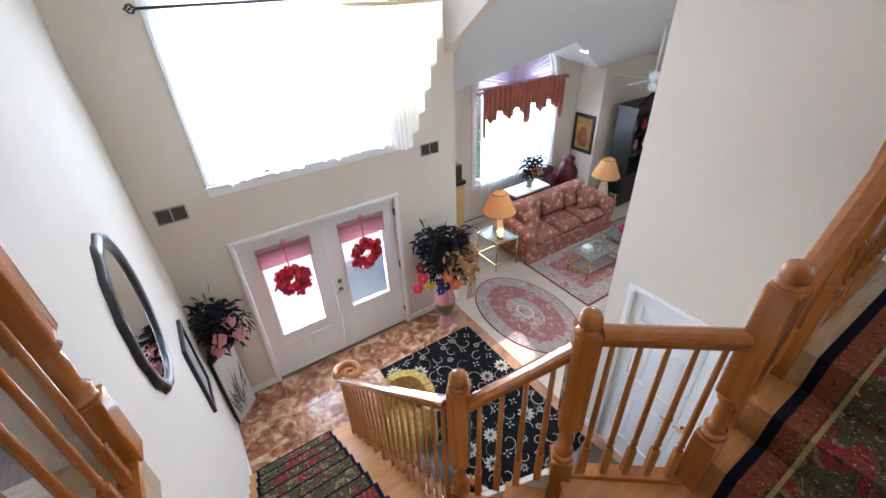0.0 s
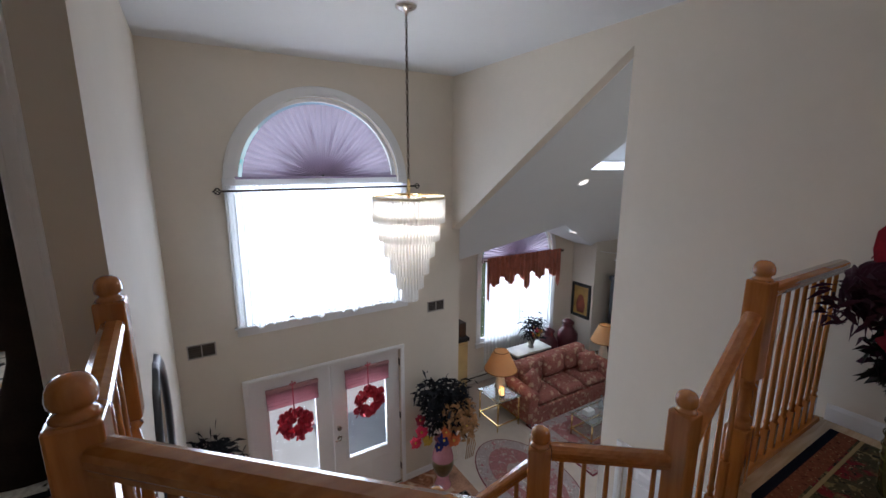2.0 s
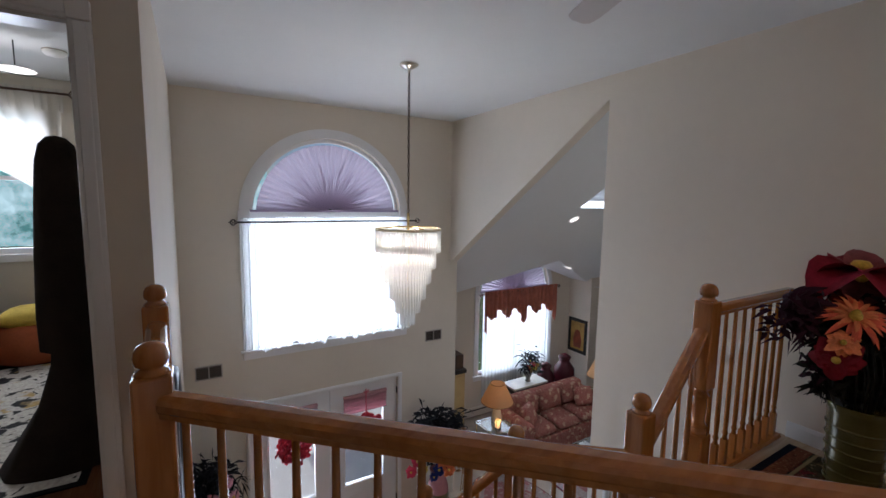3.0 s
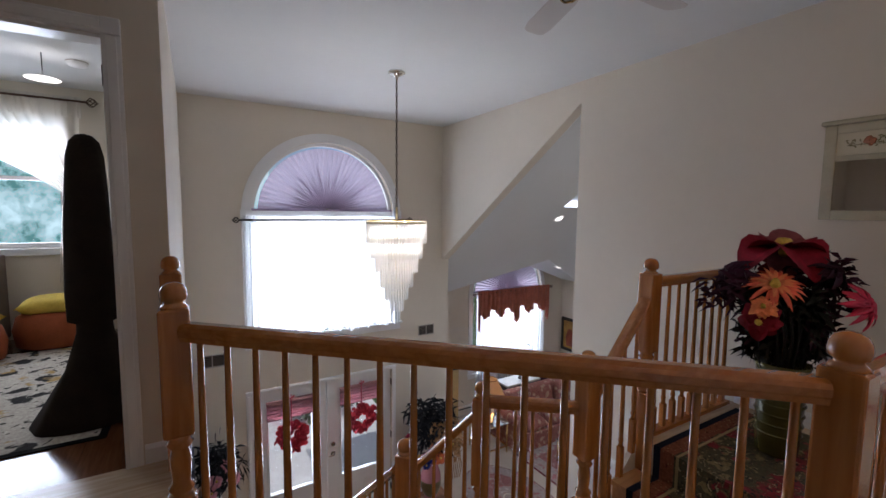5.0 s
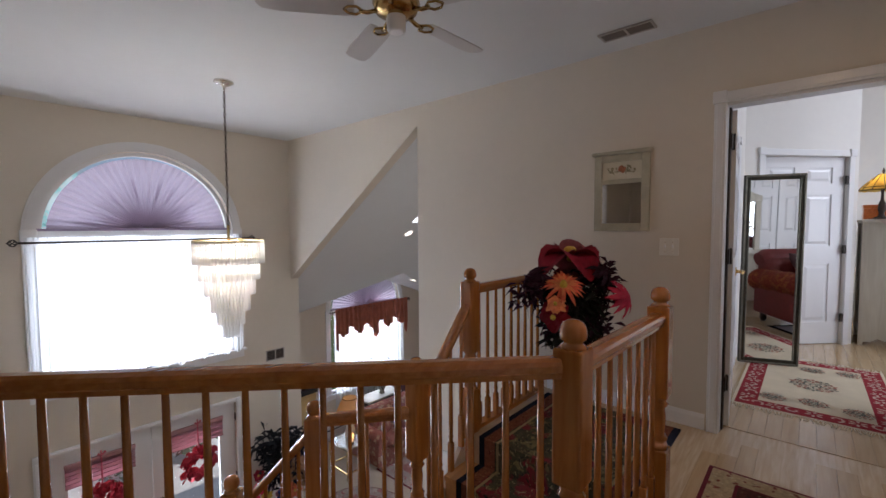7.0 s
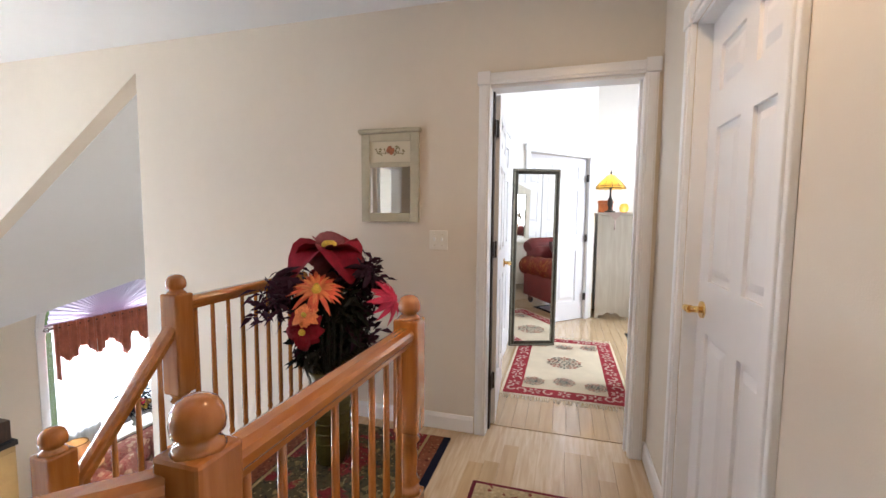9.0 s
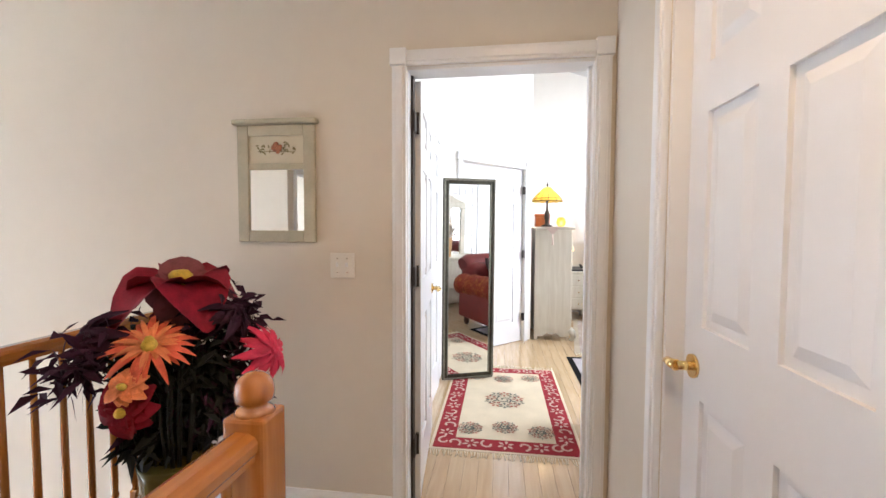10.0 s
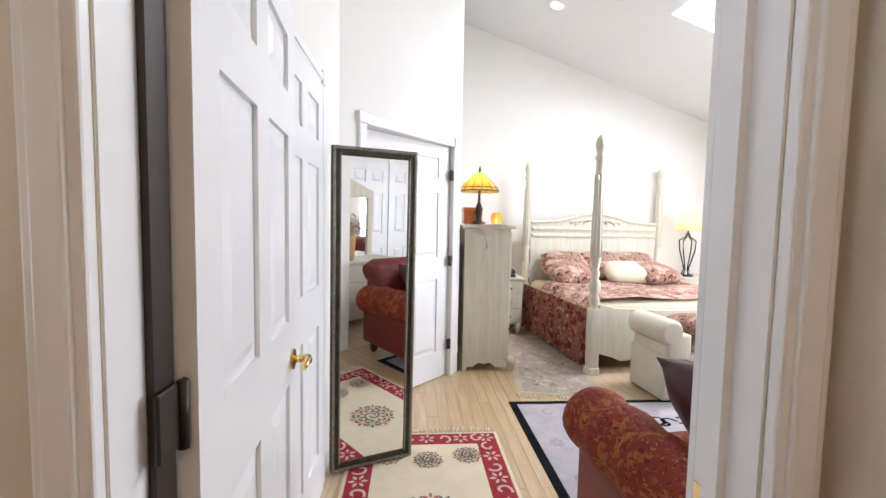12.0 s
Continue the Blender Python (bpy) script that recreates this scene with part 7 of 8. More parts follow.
def bed_post(x, y, h):
    bm = bmesh.new()
    soft_box(bm, x - 0.055, y - 0.055, 0, x + 0.055, y + 0.055, 0.07, 0.01, 2)
    soft_box(bm, x - 0.045, y - 0.045, 0.06, x + 0.045, y + 0.045, 0.62, 0.006, 2)
    k = h - 0.62
    prof = [(0.044, 0.615), (0.03, 0.63), (0.034, 0.65), (0.05, 0.69), (0.034, 0.74), (0.052, 0.8), (0.05, 0.86), (0.03, 0.9), (0.042, 0.95), (0.03, 0.98), (0.05, 1.1), (0.047, 1.25), (0.036, h - 0.36), (0.032, h - 0.24), (0.05, h - 0.21), (0.03, h - 0.18), (0.044, h - 0.12), (0.046, h - 0.08), (0.03, h - 0.03), (0.001, h)]
    lathe(bm, prof, 18, (x, y, 0))
    part("bed_post", bm, WHITEWASH, bed)
    for i in range(10):
        a = i * 0.6283
        bm = bmesh.new()
        tube(bm, [(x + 0.05 * math.cos(a), y + 0.05 * math.sin(a), 1.1), (x + 0.048 * math.cos(a), y + 0.048 * math.sin(a), 1.25), (x + 0.036 * math.cos(a), y + 0.036 * math.sin(a), h - 0.36)], 0.006, 5)
        part("reed", bm, WHITEWASH, bed)


bed_post(BL, 0, 2.21)
bed_post(0, 0, 2.19)
bed_post(0, BW, 2.19)
bed_post(BL, BW, 2.21)
bm = bmesh.new()
pts = [(0, 0.05, 0.5), (0, BW - 0.05, 0.5), (0, BW - 0.05, 1.4), (0, BW - 0.45, 1.42)]
for i in range(13):
    u = i / 12
    pts.append((0, BW - 0.45 - (BW - 0.9) * u, 1.42 + 0.1 * math.sin(math.pi * u)))
pts += [(0, 0.45, 1.42), (0, 0.05, 1.4)]
prism(bm, [(-0.02, y, z) for _, y, z in pts], (0.04, 0, 0))
part("headboard", bm, WHITEWASH, bed, "carved whitewashed headboard")
bm = bmesh.new()
sweep(bm, [(0.0, 0.05, 1.41)] + [(0.0, 0.45 + (BW - 0.9) * i / 12, 1.43 + 0.1 * math.sin(math.pi * i / 12)) for i in range(13)] + [(0.0, BW - 0.05, 1.41)], [(-0.035, -0.02), (0.035, -0.02), (0.045, 0.0), (0.035, 0.018), (-0.035, 0.018), (-0.045, 0)])
part("headboard_moulding", bm, WHITEWASH, bed)
for z, d in ((1.33, 0.03), (1.24, 0.022)):
    box_part("headboard_rail", (0.018, 0.06, z - 0.02, 0.018 + d, BW - 0.06, z + 0.02), WHITEWASH, bed, r=0.008)
bm = bmesh.new()
for s in (-1, 1):
    for k in range(3):
        pts = []
        for i in range(10):
            a = i * 0.5
            r = 0.06 * (1 - i / 12)
            pts.append((0.03, BW / 2 + s * (0.06 + 0.12 * k + r * math.cos(a)), 1.43 - 0.015 * k + r * math.sin(a) * 0.7))
        tube(bm, pts, 0.012, 6)
part("carving", bm, WHITEWASH, bed, "carved scrollwork")
bm = bmesh.new()
pts = [(BL - 0.02, 0.045, 0.66), (BL - 0.02, 0.2, 0.62)] + [(BL - 0.02, 0.2 + (BW - 0.4) * i / 10, 0.62 - 0.03 * math.sin(math.pi * i / 10)) for i in range(11)] + [(BL - 0.02, BW - 0.045, 0.66)]
low = [(BL - 0.02, BW - 0.045, 0.2)] + [(BL - 0.02, BW - 0.1 - (BW - 0.2) * i / 20, 0.15 + 0.035 * math.cos(i * 1.256)) for i in range(21)] + [(BL - 0.02, 0.045, 0.2)]
prism(bm, pts + low, (0.045, 0, 0))
part("footboard", bm, WHITEWASH, bed)
for y in (0.02, BW - 0.05):
    box_part("side_rail", (0.05, y, 0.25, BL - 0.05, y + 0.03, 0.42), WHITEWASH, bed, r=0.004)
bm = bmesh.new()
soft_box(bm, 0.05, 0.03, 0.35, BL - 0.06, BW - 0.03, 0.66, 0.08, 4)
part("mattress", bm, CREAM, bed)
bm = bmesh.new()
n, m_ = 26, 26
g = []
rnd = random.Random(7)
for i in range(n + 1):
    row = []
    for j in range(m_ + 1):
        u, v = i / n, j / m_
        x, y = 0.5 + (BL - 0.58) * u, -0.02 + (BW + 0.04) * v
        e = min(v, 1 - v)
        z = 0.70 - 0.13 * max(0, 1 - e / 0.06) ** 2 + 0.015 * math.sin(9 * u + 3 * v) + 0.012 * math.sin(14 * v + 4 * u) + rnd.uniform(-0.004, 0.004)
        row.append(bm.verts.new((x, y, z)))
    g.append(row)
for i in range(n):
    for j in range(m_):
        bm.faces.new((g[i][j], g[i + 1][j], g[i + 1][j + 1], g[i][j + 1])).smooth = True
part("quilt", bm, BEDFLOR, bed, "rose floral quilt")
for y in (-0.035, BW + 0.035):
    bm = bmesh.new()
    t = bmesh.new()
    gathered(t, 0.06, BL - 0.08, y, 0.05, 0.6, 20, 0.03, 220, seed=11)
    bm.free()
    part("dust_ruffle", t, RUFFLE, bed, "gathered floral ruffle")
for k, (x, y, a, b) in enumerate(((0.28, 0.45, 32, 0), (0.28, 0.95, 34, 3), (0.28, 1.42, 30, -4), (0.5, 0.35, 20, 12), (0.52, 1.1, 14, -10), (0.56, 1.45, 12, 8))):
    bm = bmesh.new()
    cushion(bm, -0.26, -0.3, -0.05, 0.26, 0.3, 0.05, 0.07)
    part("pillow", bm, BEDFLOR if k != 4 else CREAM, bed, "floral pillow" if k != 4 else "plain tan pillow", pose(x, y, 0.86 if k < 3 else 0.8, 0, a, b))

chest = thing("lingerie_chest", "tall whitewashed lingerie chest with scalloped apron and scroll feet", "chest", pose(6.50, -1.40, 0))
bm = bmesh.new()
soft_box(bm, 0.0, -0.44, 0.12, 0.62, -0.01, 1.34, 0.006, 2)
part("body", bm, WHITEWASH, chest)
bm = bmesh.new()
soft_box(bm, -0.03, -0.48, 1.34, 0.66, -0.0, 1.375, 0.01, 2)
part("top", bm, WHITEWASH, chest)
bm = bmesh.new()
ap = [(0.0, -0.01, 0.13), (0.0, -0.01, 0.0), (0.0, -0.05, 0.0)] + [(0.0, -0.05 - 0.33 * i / 12, 0.03 + 0.05 * math.sin(math.pi * i / 12) + 0.012 * math.cos(i * 1.57)) for i in range(13)] + [(0.0, -0.42, 0.04), (0.0, -0.44, 0.13)]
prism(bm, ap, (0.022, 0, 0))
part("scalloped_apron", bm, WHITEWASH, chest)
for x in (0.02, 0.6):
    bm = bmesh.new()
    tube(bm, [(x, -0.43, 0.14), (x, -0.46, 0.1), (x, -0.475, 0.05), (x, -0.46, 0.015), (x, -0.45, 0.0)], [0.04, 0.045, 0.035, 0.025, 0.03], 10)
    part("scroll_foot", bm, WHITEWASH, chest)
    if x > 0.1:
        box_part("back_foot", (x - 0.03, -0.05, 0, x, -0.012, 0.13), WHITEWASH, chest)
for i in range(5):
    box_part("drawer", (0.03, -0.455, 0.17 + i * 0.232, 0.59, -0.44, 0.385 + i * 0.232), WHITEWASH, chest, r=0.005)
    for x in (0.2, 0.42):
        bm = bmesh.new()
        tube(bm, [(x, -0.455, 0.28 + i * 0.232), (x, -0.48, 0.28 + i * 0.232)], 0.012, 8)
        part("drawer_knob", bm, BRASS, chest)
bm = bmesh.new()
prism(bm, [(-0.034, -0.12, 1.372), (-0.034, -0.3, 1.372), (-0.034, -0.21, 1.28)], (0.003, 0, 0))
tube(bm, [(-0.034, -0.21, 1.285), (-0.036, -0.21, 1.16)], [0.006, 0.012], 6)
quad_box(bm, -0.034, -0.4, 1.376, 0.4, -0.05, 1.379)
rn = part("runner_cloth", bm, mat("pink_linen", (0.6, 0.48, 0.42), 0.9, noise_amt=0.1), chest, "linen runner with a tassel")

AMBERG = sheer_mat("amber_art_glass", (0.75, 0.5, 0.1), 0.1)
tl = thing("art_glass_lamp", "lit stained glass lamp with a dark bronze baluster base", "table lamp", pose(6.74, -1.57, 1.38))
bm = bmesh.new()
lathe(bm, [(0.065, 0), (0.07, 0.012), (0.03, 0.03), (0.022, 0.06), (0.035, 0.11), (0.03, 0.17), (0.014, 0.21), (0.012, 0.3), (0.02, 0.32), (0.008, 0.34), (0.008, 0.5), (0.014, 0.52), (0.002, 0.56)], 16)
part("base", bm, BRONZE, tl)
N = 12
for i in range(N):
    bm = bmesh.new()
    a0, a1 = 6.283 * i / N, 6.283 * (i + 1) / N
    prof = [(0.035, 0.49), (0.085, 0.44), (0.14, 0.385), (0.175, 0.345), (0.19, 0.315)]
    rows_ = [[bm.verts.new((r * math.cos(a), r * math.sin(a), z - (0.012 if (k == 4 and a == am_) else 0))) for a in (a0, (a0 + a1) / 2, a1)] for k, (r, z) in enumerate(prof) for am_ in ((a0 + a1) / 2,)]
    for p_, q_ in zip(rows_, rows_[1:]):
        for s in range(2):
            bm.faces.new((p_[s], p_[s + 1], q_[s + 1], q_[s]))
    part("glass_segment", bm, AMBERG, tl, "amber glass segment" if i == 0 else "")
    bm = bmesh.new()
    tube(bm, [(r * math.cos(a0) * 1.01, r * math.sin(a0) * 1.01, z) for r, z in prof], 0.0035, 5)
    part("leading", bm, BRONZE, tl)
bm = bmesh.new()
lathe(bm, [(0.188, 0.322), (0.194, 0.318), (0.188, 0.31)], 36, caps=False)
lathe(bm, [(0.172, 0.352), (0.178, 0.348), (0.172, 0.342)], 36, caps=False)
part("leaded_rim", bm, mat("dark_green_glass", (0.05, 0.06, 0.02), 0.2), tl)
lamp("art_glass_light", (6.74, -1.57, 1.78), 3.5, (1, 0.75, 0.4), 0.04)
jb = thing("wooden_box", "orange-brown wooden jewellery box on the chest", "box", pose(6.86, -1.53, 1.38))
box_part("body", (-0.09, -0.08, 0, 0.09, 0.1, 0.12), wood_mat("cherry_box", (0.4, 0.1, 0.025), (0.55, 0.18, 0.05), 0.3, (2, 10, 10), 5), jb, r=0.006)
box_part("lid", (-0.095, -0.085, 0.12, 0.095, 0.105, 0.16), bpy.data.materials["cherry_box"], jb, r=0.006)
vl = thing("votive_lamp", "small glowing amber votive lamp on the chest", "lamp", pose(6.72, -1.74, 1.38))
bm = bmesh.new()
lathe(bm, [(0.03, 0), (0.05, 0.02), (0.058, 0.06), (0.045, 0.1), (0.03, 0.115)], 18, caps=False)
part("globe", bm, AMBERG, vl)
bm = bmesh.new()
lathe(bm, [(0.015, 0.01), (0.015, 0.06), (0.001, 0.07)], 10)
part("candle", bm, GLOW, vl)


def nightstand(at, label, w=0.5, d=0.42, h=0.72):
    t = thing("nightstand", label, "nightstand", at, "nightstands")
    bm = bmesh.new()
    soft_box(bm, -d / 2, -w / 2, 0.14, d / 2, w / 2, h - 0.03, 0.006, 2)
    part("body", bm, WHITEWASH, t)
    bm = bmesh.new()
    soft_box(bm, -d / 2 - 0.025, -w / 2 - 0.025, h - 0.03, d / 2, w / 2 + 0.025, h, 0.01, 2)
    part("top", bm, WHITEWASH, t)
    for i in range(3):
        bm = bmesh.new()
        soft_box(bm, -d / 2 - 0.012, -w / 2 + 0.03, 0.16 + i * 0.175, -d / 2, w / 2 - 0.03, 0.32 + i * 0.175, 0.005, 2)
        part("drawer", bm, WHITEWASH, t)
        for y in (-0.1, 0.1):
            bm = bmesh.new()
            tube(bm, [(-d / 2 - 0.012, y, 0.24 + i * 0.175), (-d / 2 - 0.035, y, 0.24 + i * 0.175)], 0.011, 8)
            part("drawer_knob", bm, BRASS, t)
    for y in (-w / 2 + 0.04, w / 2 - 0.04):
        for x in (-d / 2 + 0.03, d / 2 - 0.03):
            bm = bmesh.new()
            tube(bm, [(x, y, 0.16), (x - 0.02, y, 0.08), (x, y, 0)], [0.035, 0.03, 0.022], 8)
            part("foot", bm, WHITEWASH, t)
    return t


nightstand(pose(7.95, -2.05, 0), "whitewashed three-drawer nightstand by the bed")
nightstand(pose(8.1, -4.68, 0), "whitewashed nightstand carrying an iron lamp")
il = thing("iron_lamp", "lit iron scroll lamp with a cream bell shade", "table lamp", pose(8.08, -4.64, 0.72))
bm = bmesh.new()
for i in range(4):
    a = i * 1.571 + 0.5
    tube(bm, [(0.07 * math.cos(a), 0.07 * math.sin(a), 0), (0.03 * math.cos(a), 0.03 * math.sin(a), 0.1), (0.1 * math.cos(a), 0.1 * math.sin(a), 0.35), (0.11 * math.cos(a), 0.11 * math.sin(a), 0.48), (0.03 * math.cos(a), 0.03 * math.sin(a), 0.53), (0.0, 0.0, 0.62)], 0.009, 6)
lathe(bm, [(0.09, 0), (0.09, 0.015), (0.002, 0.02)], 20)
part("base", bm, BRONZE, il)
bm = bmesh.new()
lathe(bm, [(0.17, 0.62), (0.15, 0.68), (0.115, 0.76), (0.09, 0.86)], 28, caps=False)
part("shade", bm, PARCH, il, "cream bell shade")
lamp("iron_lamp_light", (8.08, -4.64, 1.45), 4)
ns = thing("table_lamp", "small lit lamp with a cream shade on the nightstand", "table lamp", pose(7.98, -1.96, 0.72))
bm = bmesh.new()
lathe(bm, [(0.06, 0), (0.065, 0.02), (0.05, 0.15), (0.02, 0.22), (0.012, 0.34)], 16)
part("base", bm, bpy.data.materials["cream_ceramic"], ns)
bm = bmesh.new()
lathe(bm, [(0.16, 0.3), (0.1, 0.5)], 24, caps=False)
part("shade", bm, PARCH, ns, "cream fabric shade")
lamp("nightstand_light", (7.98, -1.96, 1.1), 5)
tp = thing("telephone", "black desk telephone on the nightstand", "telephone", pose(7.86, -2.13, 0.72))
bm = bmesh.new()
prism(bm, [(-0.08, -0.09, 0), (0.08, -0.09, 0), (0.08, -0.09, 0.06), (-0.08, -0.09, 0.025)], (0, 0.18, 0))
part("body", bm, BLACK, tp)
bm = bmesh.new()
tube(bm, [(-0.06, -0.07, 0.06), (0.0, -0.07, 0.085), (0.06, -0.07, 0.085)], [0.02, 0.014, 0.02], 8)
part("handset", bm, BLACK, tp)

ot = thing("bench", "cream upholstered bench with a rolled arm at the bed foot", "bench", pose(5.98, -3.0, 0, 0, 0, 5))
CREAMUP = mat("cream_upholstery", (0.58, 0.53, 0.42), 0.8, noise_amt=0.08, noise_scale=5, bump=0.3, bump_scale=150)
bm = bmesh.new()
soft_box(bm, -0.22, -1.2, 0.02, 0.22, 0.12, 0.38, 0.02, 3)
part("base", bm, CREAMUP, ot)
bm = bmesh.new()
soft_box(bm, -0.22, -0.12, 0.3, 0.22, 0.1, 0.55, 0.03, 3)
tube(bm, [(-0.23, 0.06, 0.56), (-0.2, 0.06, 0.56), (0.2, 0.06, 0.56), (0.23, 0.06, 0.56)], [0.08, 0.105, 0.105, 0.08], 18)
part("rolled_arm", bm, CREAMUP, ot)
bm = bmesh.new()
cushion(bm, -0.21, -1.15, 0.38, 0.21, -0.12, 0.46, 0.03)
part("seat_cushion", bm, CREAMUP, ot)
for y in (-0.05, -0.6):
    box_part("box_pleat", (-0.228, y - 0.03, 0.02, -0.218, y + 0.1, 0.3), CREAMUP, ot, r=0.003)
bm = bmesh.new()
cushion(bm, -0.2, -0.2, -0.04, 0.2, 0.2, 0.04, 0.05)
part("pillow", bm, BEDFLOR, ot, "floral pillow", pose(0.0, -0.3, 0.58, 0, 10, 10))

VELV = floral_mat("burgundy_brocade", (0.19, 0.03, 0.018), [((0.27, 0.085, 0.026), 1.7, 0.24, 0.5), ((0.12, 0.016, 0.012), 3.1, 0.2, 0.32), ((0.34, 0.16, 0.05), 5.2, 0.14, 0.26)], 7, 0.6, fine=220, warp=1.6)
VELV2 = mat("burgundy_velvet", (0.15, 0.016, 0.014), 0.5, noise_amt=0.2, noise_scale=7, bump=0.1)
so = thing("loveseat", "burgundy brocade loveseat with pleated rolled arms in the bedroom", "sofa", pose(3.46, -1.77, 0.012, 0, 0, 3) @ Matrix.Diagonal((1.16, 1, 1, 1)))
bm = bmesh.new()
soft_box(bm, 0.0, -1.75, 0.12, 0.82, -0.05, 0.36, 0.03, 3)
part("base", bm, VELV2, so)
for y in (0.0, -1.78):
    bm = bmesh.new()
    soft_box(bm, 0.02, y - 0.1, 0.12, 0.82, y + 0.07, 0.5, 0.03, 3)
    part("arm_panel", bm, VELV2, so)
    bm = bmesh.new()
    nseg, ring_n = 20, 22
    rings = []
    for i in range(nseg + 1):
        u = i / nseg
        x = 0.0 + 0.93 * u
        r = 0.135 * (1 + 0.05 * math.sin(u * 31)) * (1 - 0.9 * max(0, (u - 0.86) / 0.14) ** 3)
        zc = 0.53 + 0.03 * math.sin(u * 3)
        rings.append([bm.verts.new((x, y - 0.01 + 1.05 * r * math.cos(6.283 * k / ring_n), zc + r * math.sin(6.283 * k / ring_n))) for k in range(ring_n)])
    for a, b in zip(rings, rings[1:]):
        for k in range(ring_n):
            bm.faces.new((a[k], a[(k + 1) % ring_n], b[(k + 1) % ring_n], b[k])).smooth = True
    bm.faces.new(rings[0])
    bm.faces.new(rings[-1])
    bmesh.ops.recalc_face_normals(bm, faces=bm.faces[:])
    part("rolled_arm", bm, VELV, so, "brocade rolled arm")
bm = bmesh.new()
soft_box(bm, -0.1, -1.75, 0.2, 0.2, -0.03, 0.82, 0.08, 4)
tube(bm, [(-0.02, -1.78, 0.78), (-0.02, -1.7, 0.8), (-0.02, -0.1, 0.8), (-0.02, -0.02, 0.78)], [0.09, 0.12, 0.12, 0.09], 16)
part("back", bm, VELV2, so)
for y in (-0.9, -0.1):
    bm = bmesh.new()
    cushion(bm, 0.18, y - 0.75, 0.36, 0.84, y + 0.0, 0.5, 0.03)
    part("seat_cushion", bm, VELV, so)
bm = bmesh.new()
cushion(bm, -0.27, -0.25, -0.04, 0.27, 0.25, 0.04, 0.07)
part("throw_pillow", bm, mat("dark_fringed_silk", (0.05, 0.008, 0.01), 0.5, noise_amt=0.4, noise_scale=8), so, "dark silk pillow", pose(0.42, -0.33, 0.7, 52, 0, 14))
for x in (0.06, 0.76):
    for y in (-1.72, -0.04):
        bm = bmesh.new()
        lathe(bm, [(0.022, 0), (0.04, 0.04), (0.035, 0.08), (0.045, 0.12)], 10, (x, y, 0))
        part("turned_leg", bm, DARKWOOD, so)

# leaning mirror
SILVERGREEN = mat("antiqued_silver_green", (0.07, 0.066, 0.048), 0.35, 0.6, noise_amt=0.5, noise_scale=30, bump=0.4, bump_scale=90)
AGEDSILVER = mat("aged_silver_bead", (0.3, 0.29, 0.24), 0.4, 0.8, noise_amt=0.4, noise_scale=60)
lm = thing("leaning_mirror", "tall mirror in an antiqued silver-green frame leaning upright", "mirror", pose(5.03, -0.71, 0.012, 0, -1.2, 20.6))
W2, H2 = 0.236, 1.77
for b in ((-0.02, -W2, 0, 0.02, -W2 + 0.05, H2), (-0.02, W2 - 0.05, 0, 0.02, W2, H2), (-0.02, -W2 + 0.05, 0, 0.02, W2 - 0.05, 0.05), (-0.02, -W2 + 0.05, H2 - 0.05, 0.02, W2 - 0.05, H2)):
    box_part("frame_member", b, SILVERGREEN, lm, r=0.006)
for b in ((-0.03, -W2 + 0.006, 0.006, -0.018, -W2 + 0.02, H2 - 0.006), (-0.03, W2 - 0.02, 0.006, -0.018, W2 - 0.006, H2 - 0.006), (-0.03, -W2 + 0.02, H2 - 0.02, -0.018, W2 - 0.02, H2 - 0.006), (-0.03, -W2 + 0.02, 0.006, -0.018, W2 - 0.02, 0.02),
          (-0.026, -W2 + 0.042, 0.044, -0.018, -W2 + 0.05, H2 - 0.044), (-0.026, W2 - 0.05, 0.044, -0.018, W2 - 0.042, H2 - 0.044)):
    box_part("beaded_edge", b, AGEDSILVER, lm, r=0.003)
box_part("glass", (-0.012, -W2 + 0.045, 0.045, -0.008, W2 - 0.045, H2 - 0.045), MIRROR, lm, "mirror glass")

# furniture seen in the mirror
dr = thing("dresser", "whitewashed dresser with a carved mirror hutch", "dresser", pose(2.48, -2.25, 0))
bm = bmesh.new()
soft_box(bm, -0.24, -0.5, 0.08, 0.2, 0.4, 0.76, 0.008, 2)
part("body", bm, WHITEWASH, dr)
bm = bmesh.new()
soft_box(bm, -0.26, -0.53, 0.76, 0.24, 0.43, 0.8, 0.01, 2)
part("top", bm, WHITEWASH, dr)
for i in range(3):
    for y in (-0.46, -0.03):
        box_part("drawer", (0.2, y, 0.12 + i * 0.21, 0.215, y + 0.38, 0.31 + i * 0.21), WHITEWASH, dr, r=0.005)
for b in ((-0.24, -0.42, 0.8, -0.2, -0.34, 1.55), (-0.24, 0.24, 0.8, -0.2, 0.32, 1.55), (-0.24, -0.42, 1.55, -0.18, 0.32, 1.65)):
    box_part("hutch_frame", b, WHITEWASH, dr, r=0.008)
box_part("hutch_glass", (-0.235, -0.34, 0.8, -0.225, 0.24, 1.55), MIRROR, dr)
bm = bmesh.new()
prism(bm, [(-0.2, -0.4, 1.65), (-0.2, 0.3, 1.65), (-0.2, 0.1, 1.73), (-0.2, -0.05, 1.8), (-0.2, -0.2, 1.73)], (-0.04, 0, 0))
part("hutch_crest", bm, WHITEWASH, dr)
fp = thing("dried_flowers", "terracotta pot of dried cream hydrangeas on the dresser", "flower pot", pose(2.6, -2.1, 0.8))
bm = bmesh.new()
lathe(bm, [(0.06, 0), (0.065, 0.01), (0.085, 0.28), (0.09, 0.3), (0.08, 0.3)], 20)
part("pot", bm, mat("buff_terracotta", (0.5, 0.28, 0.12), 0.6, noise_amt=0.15), fp)
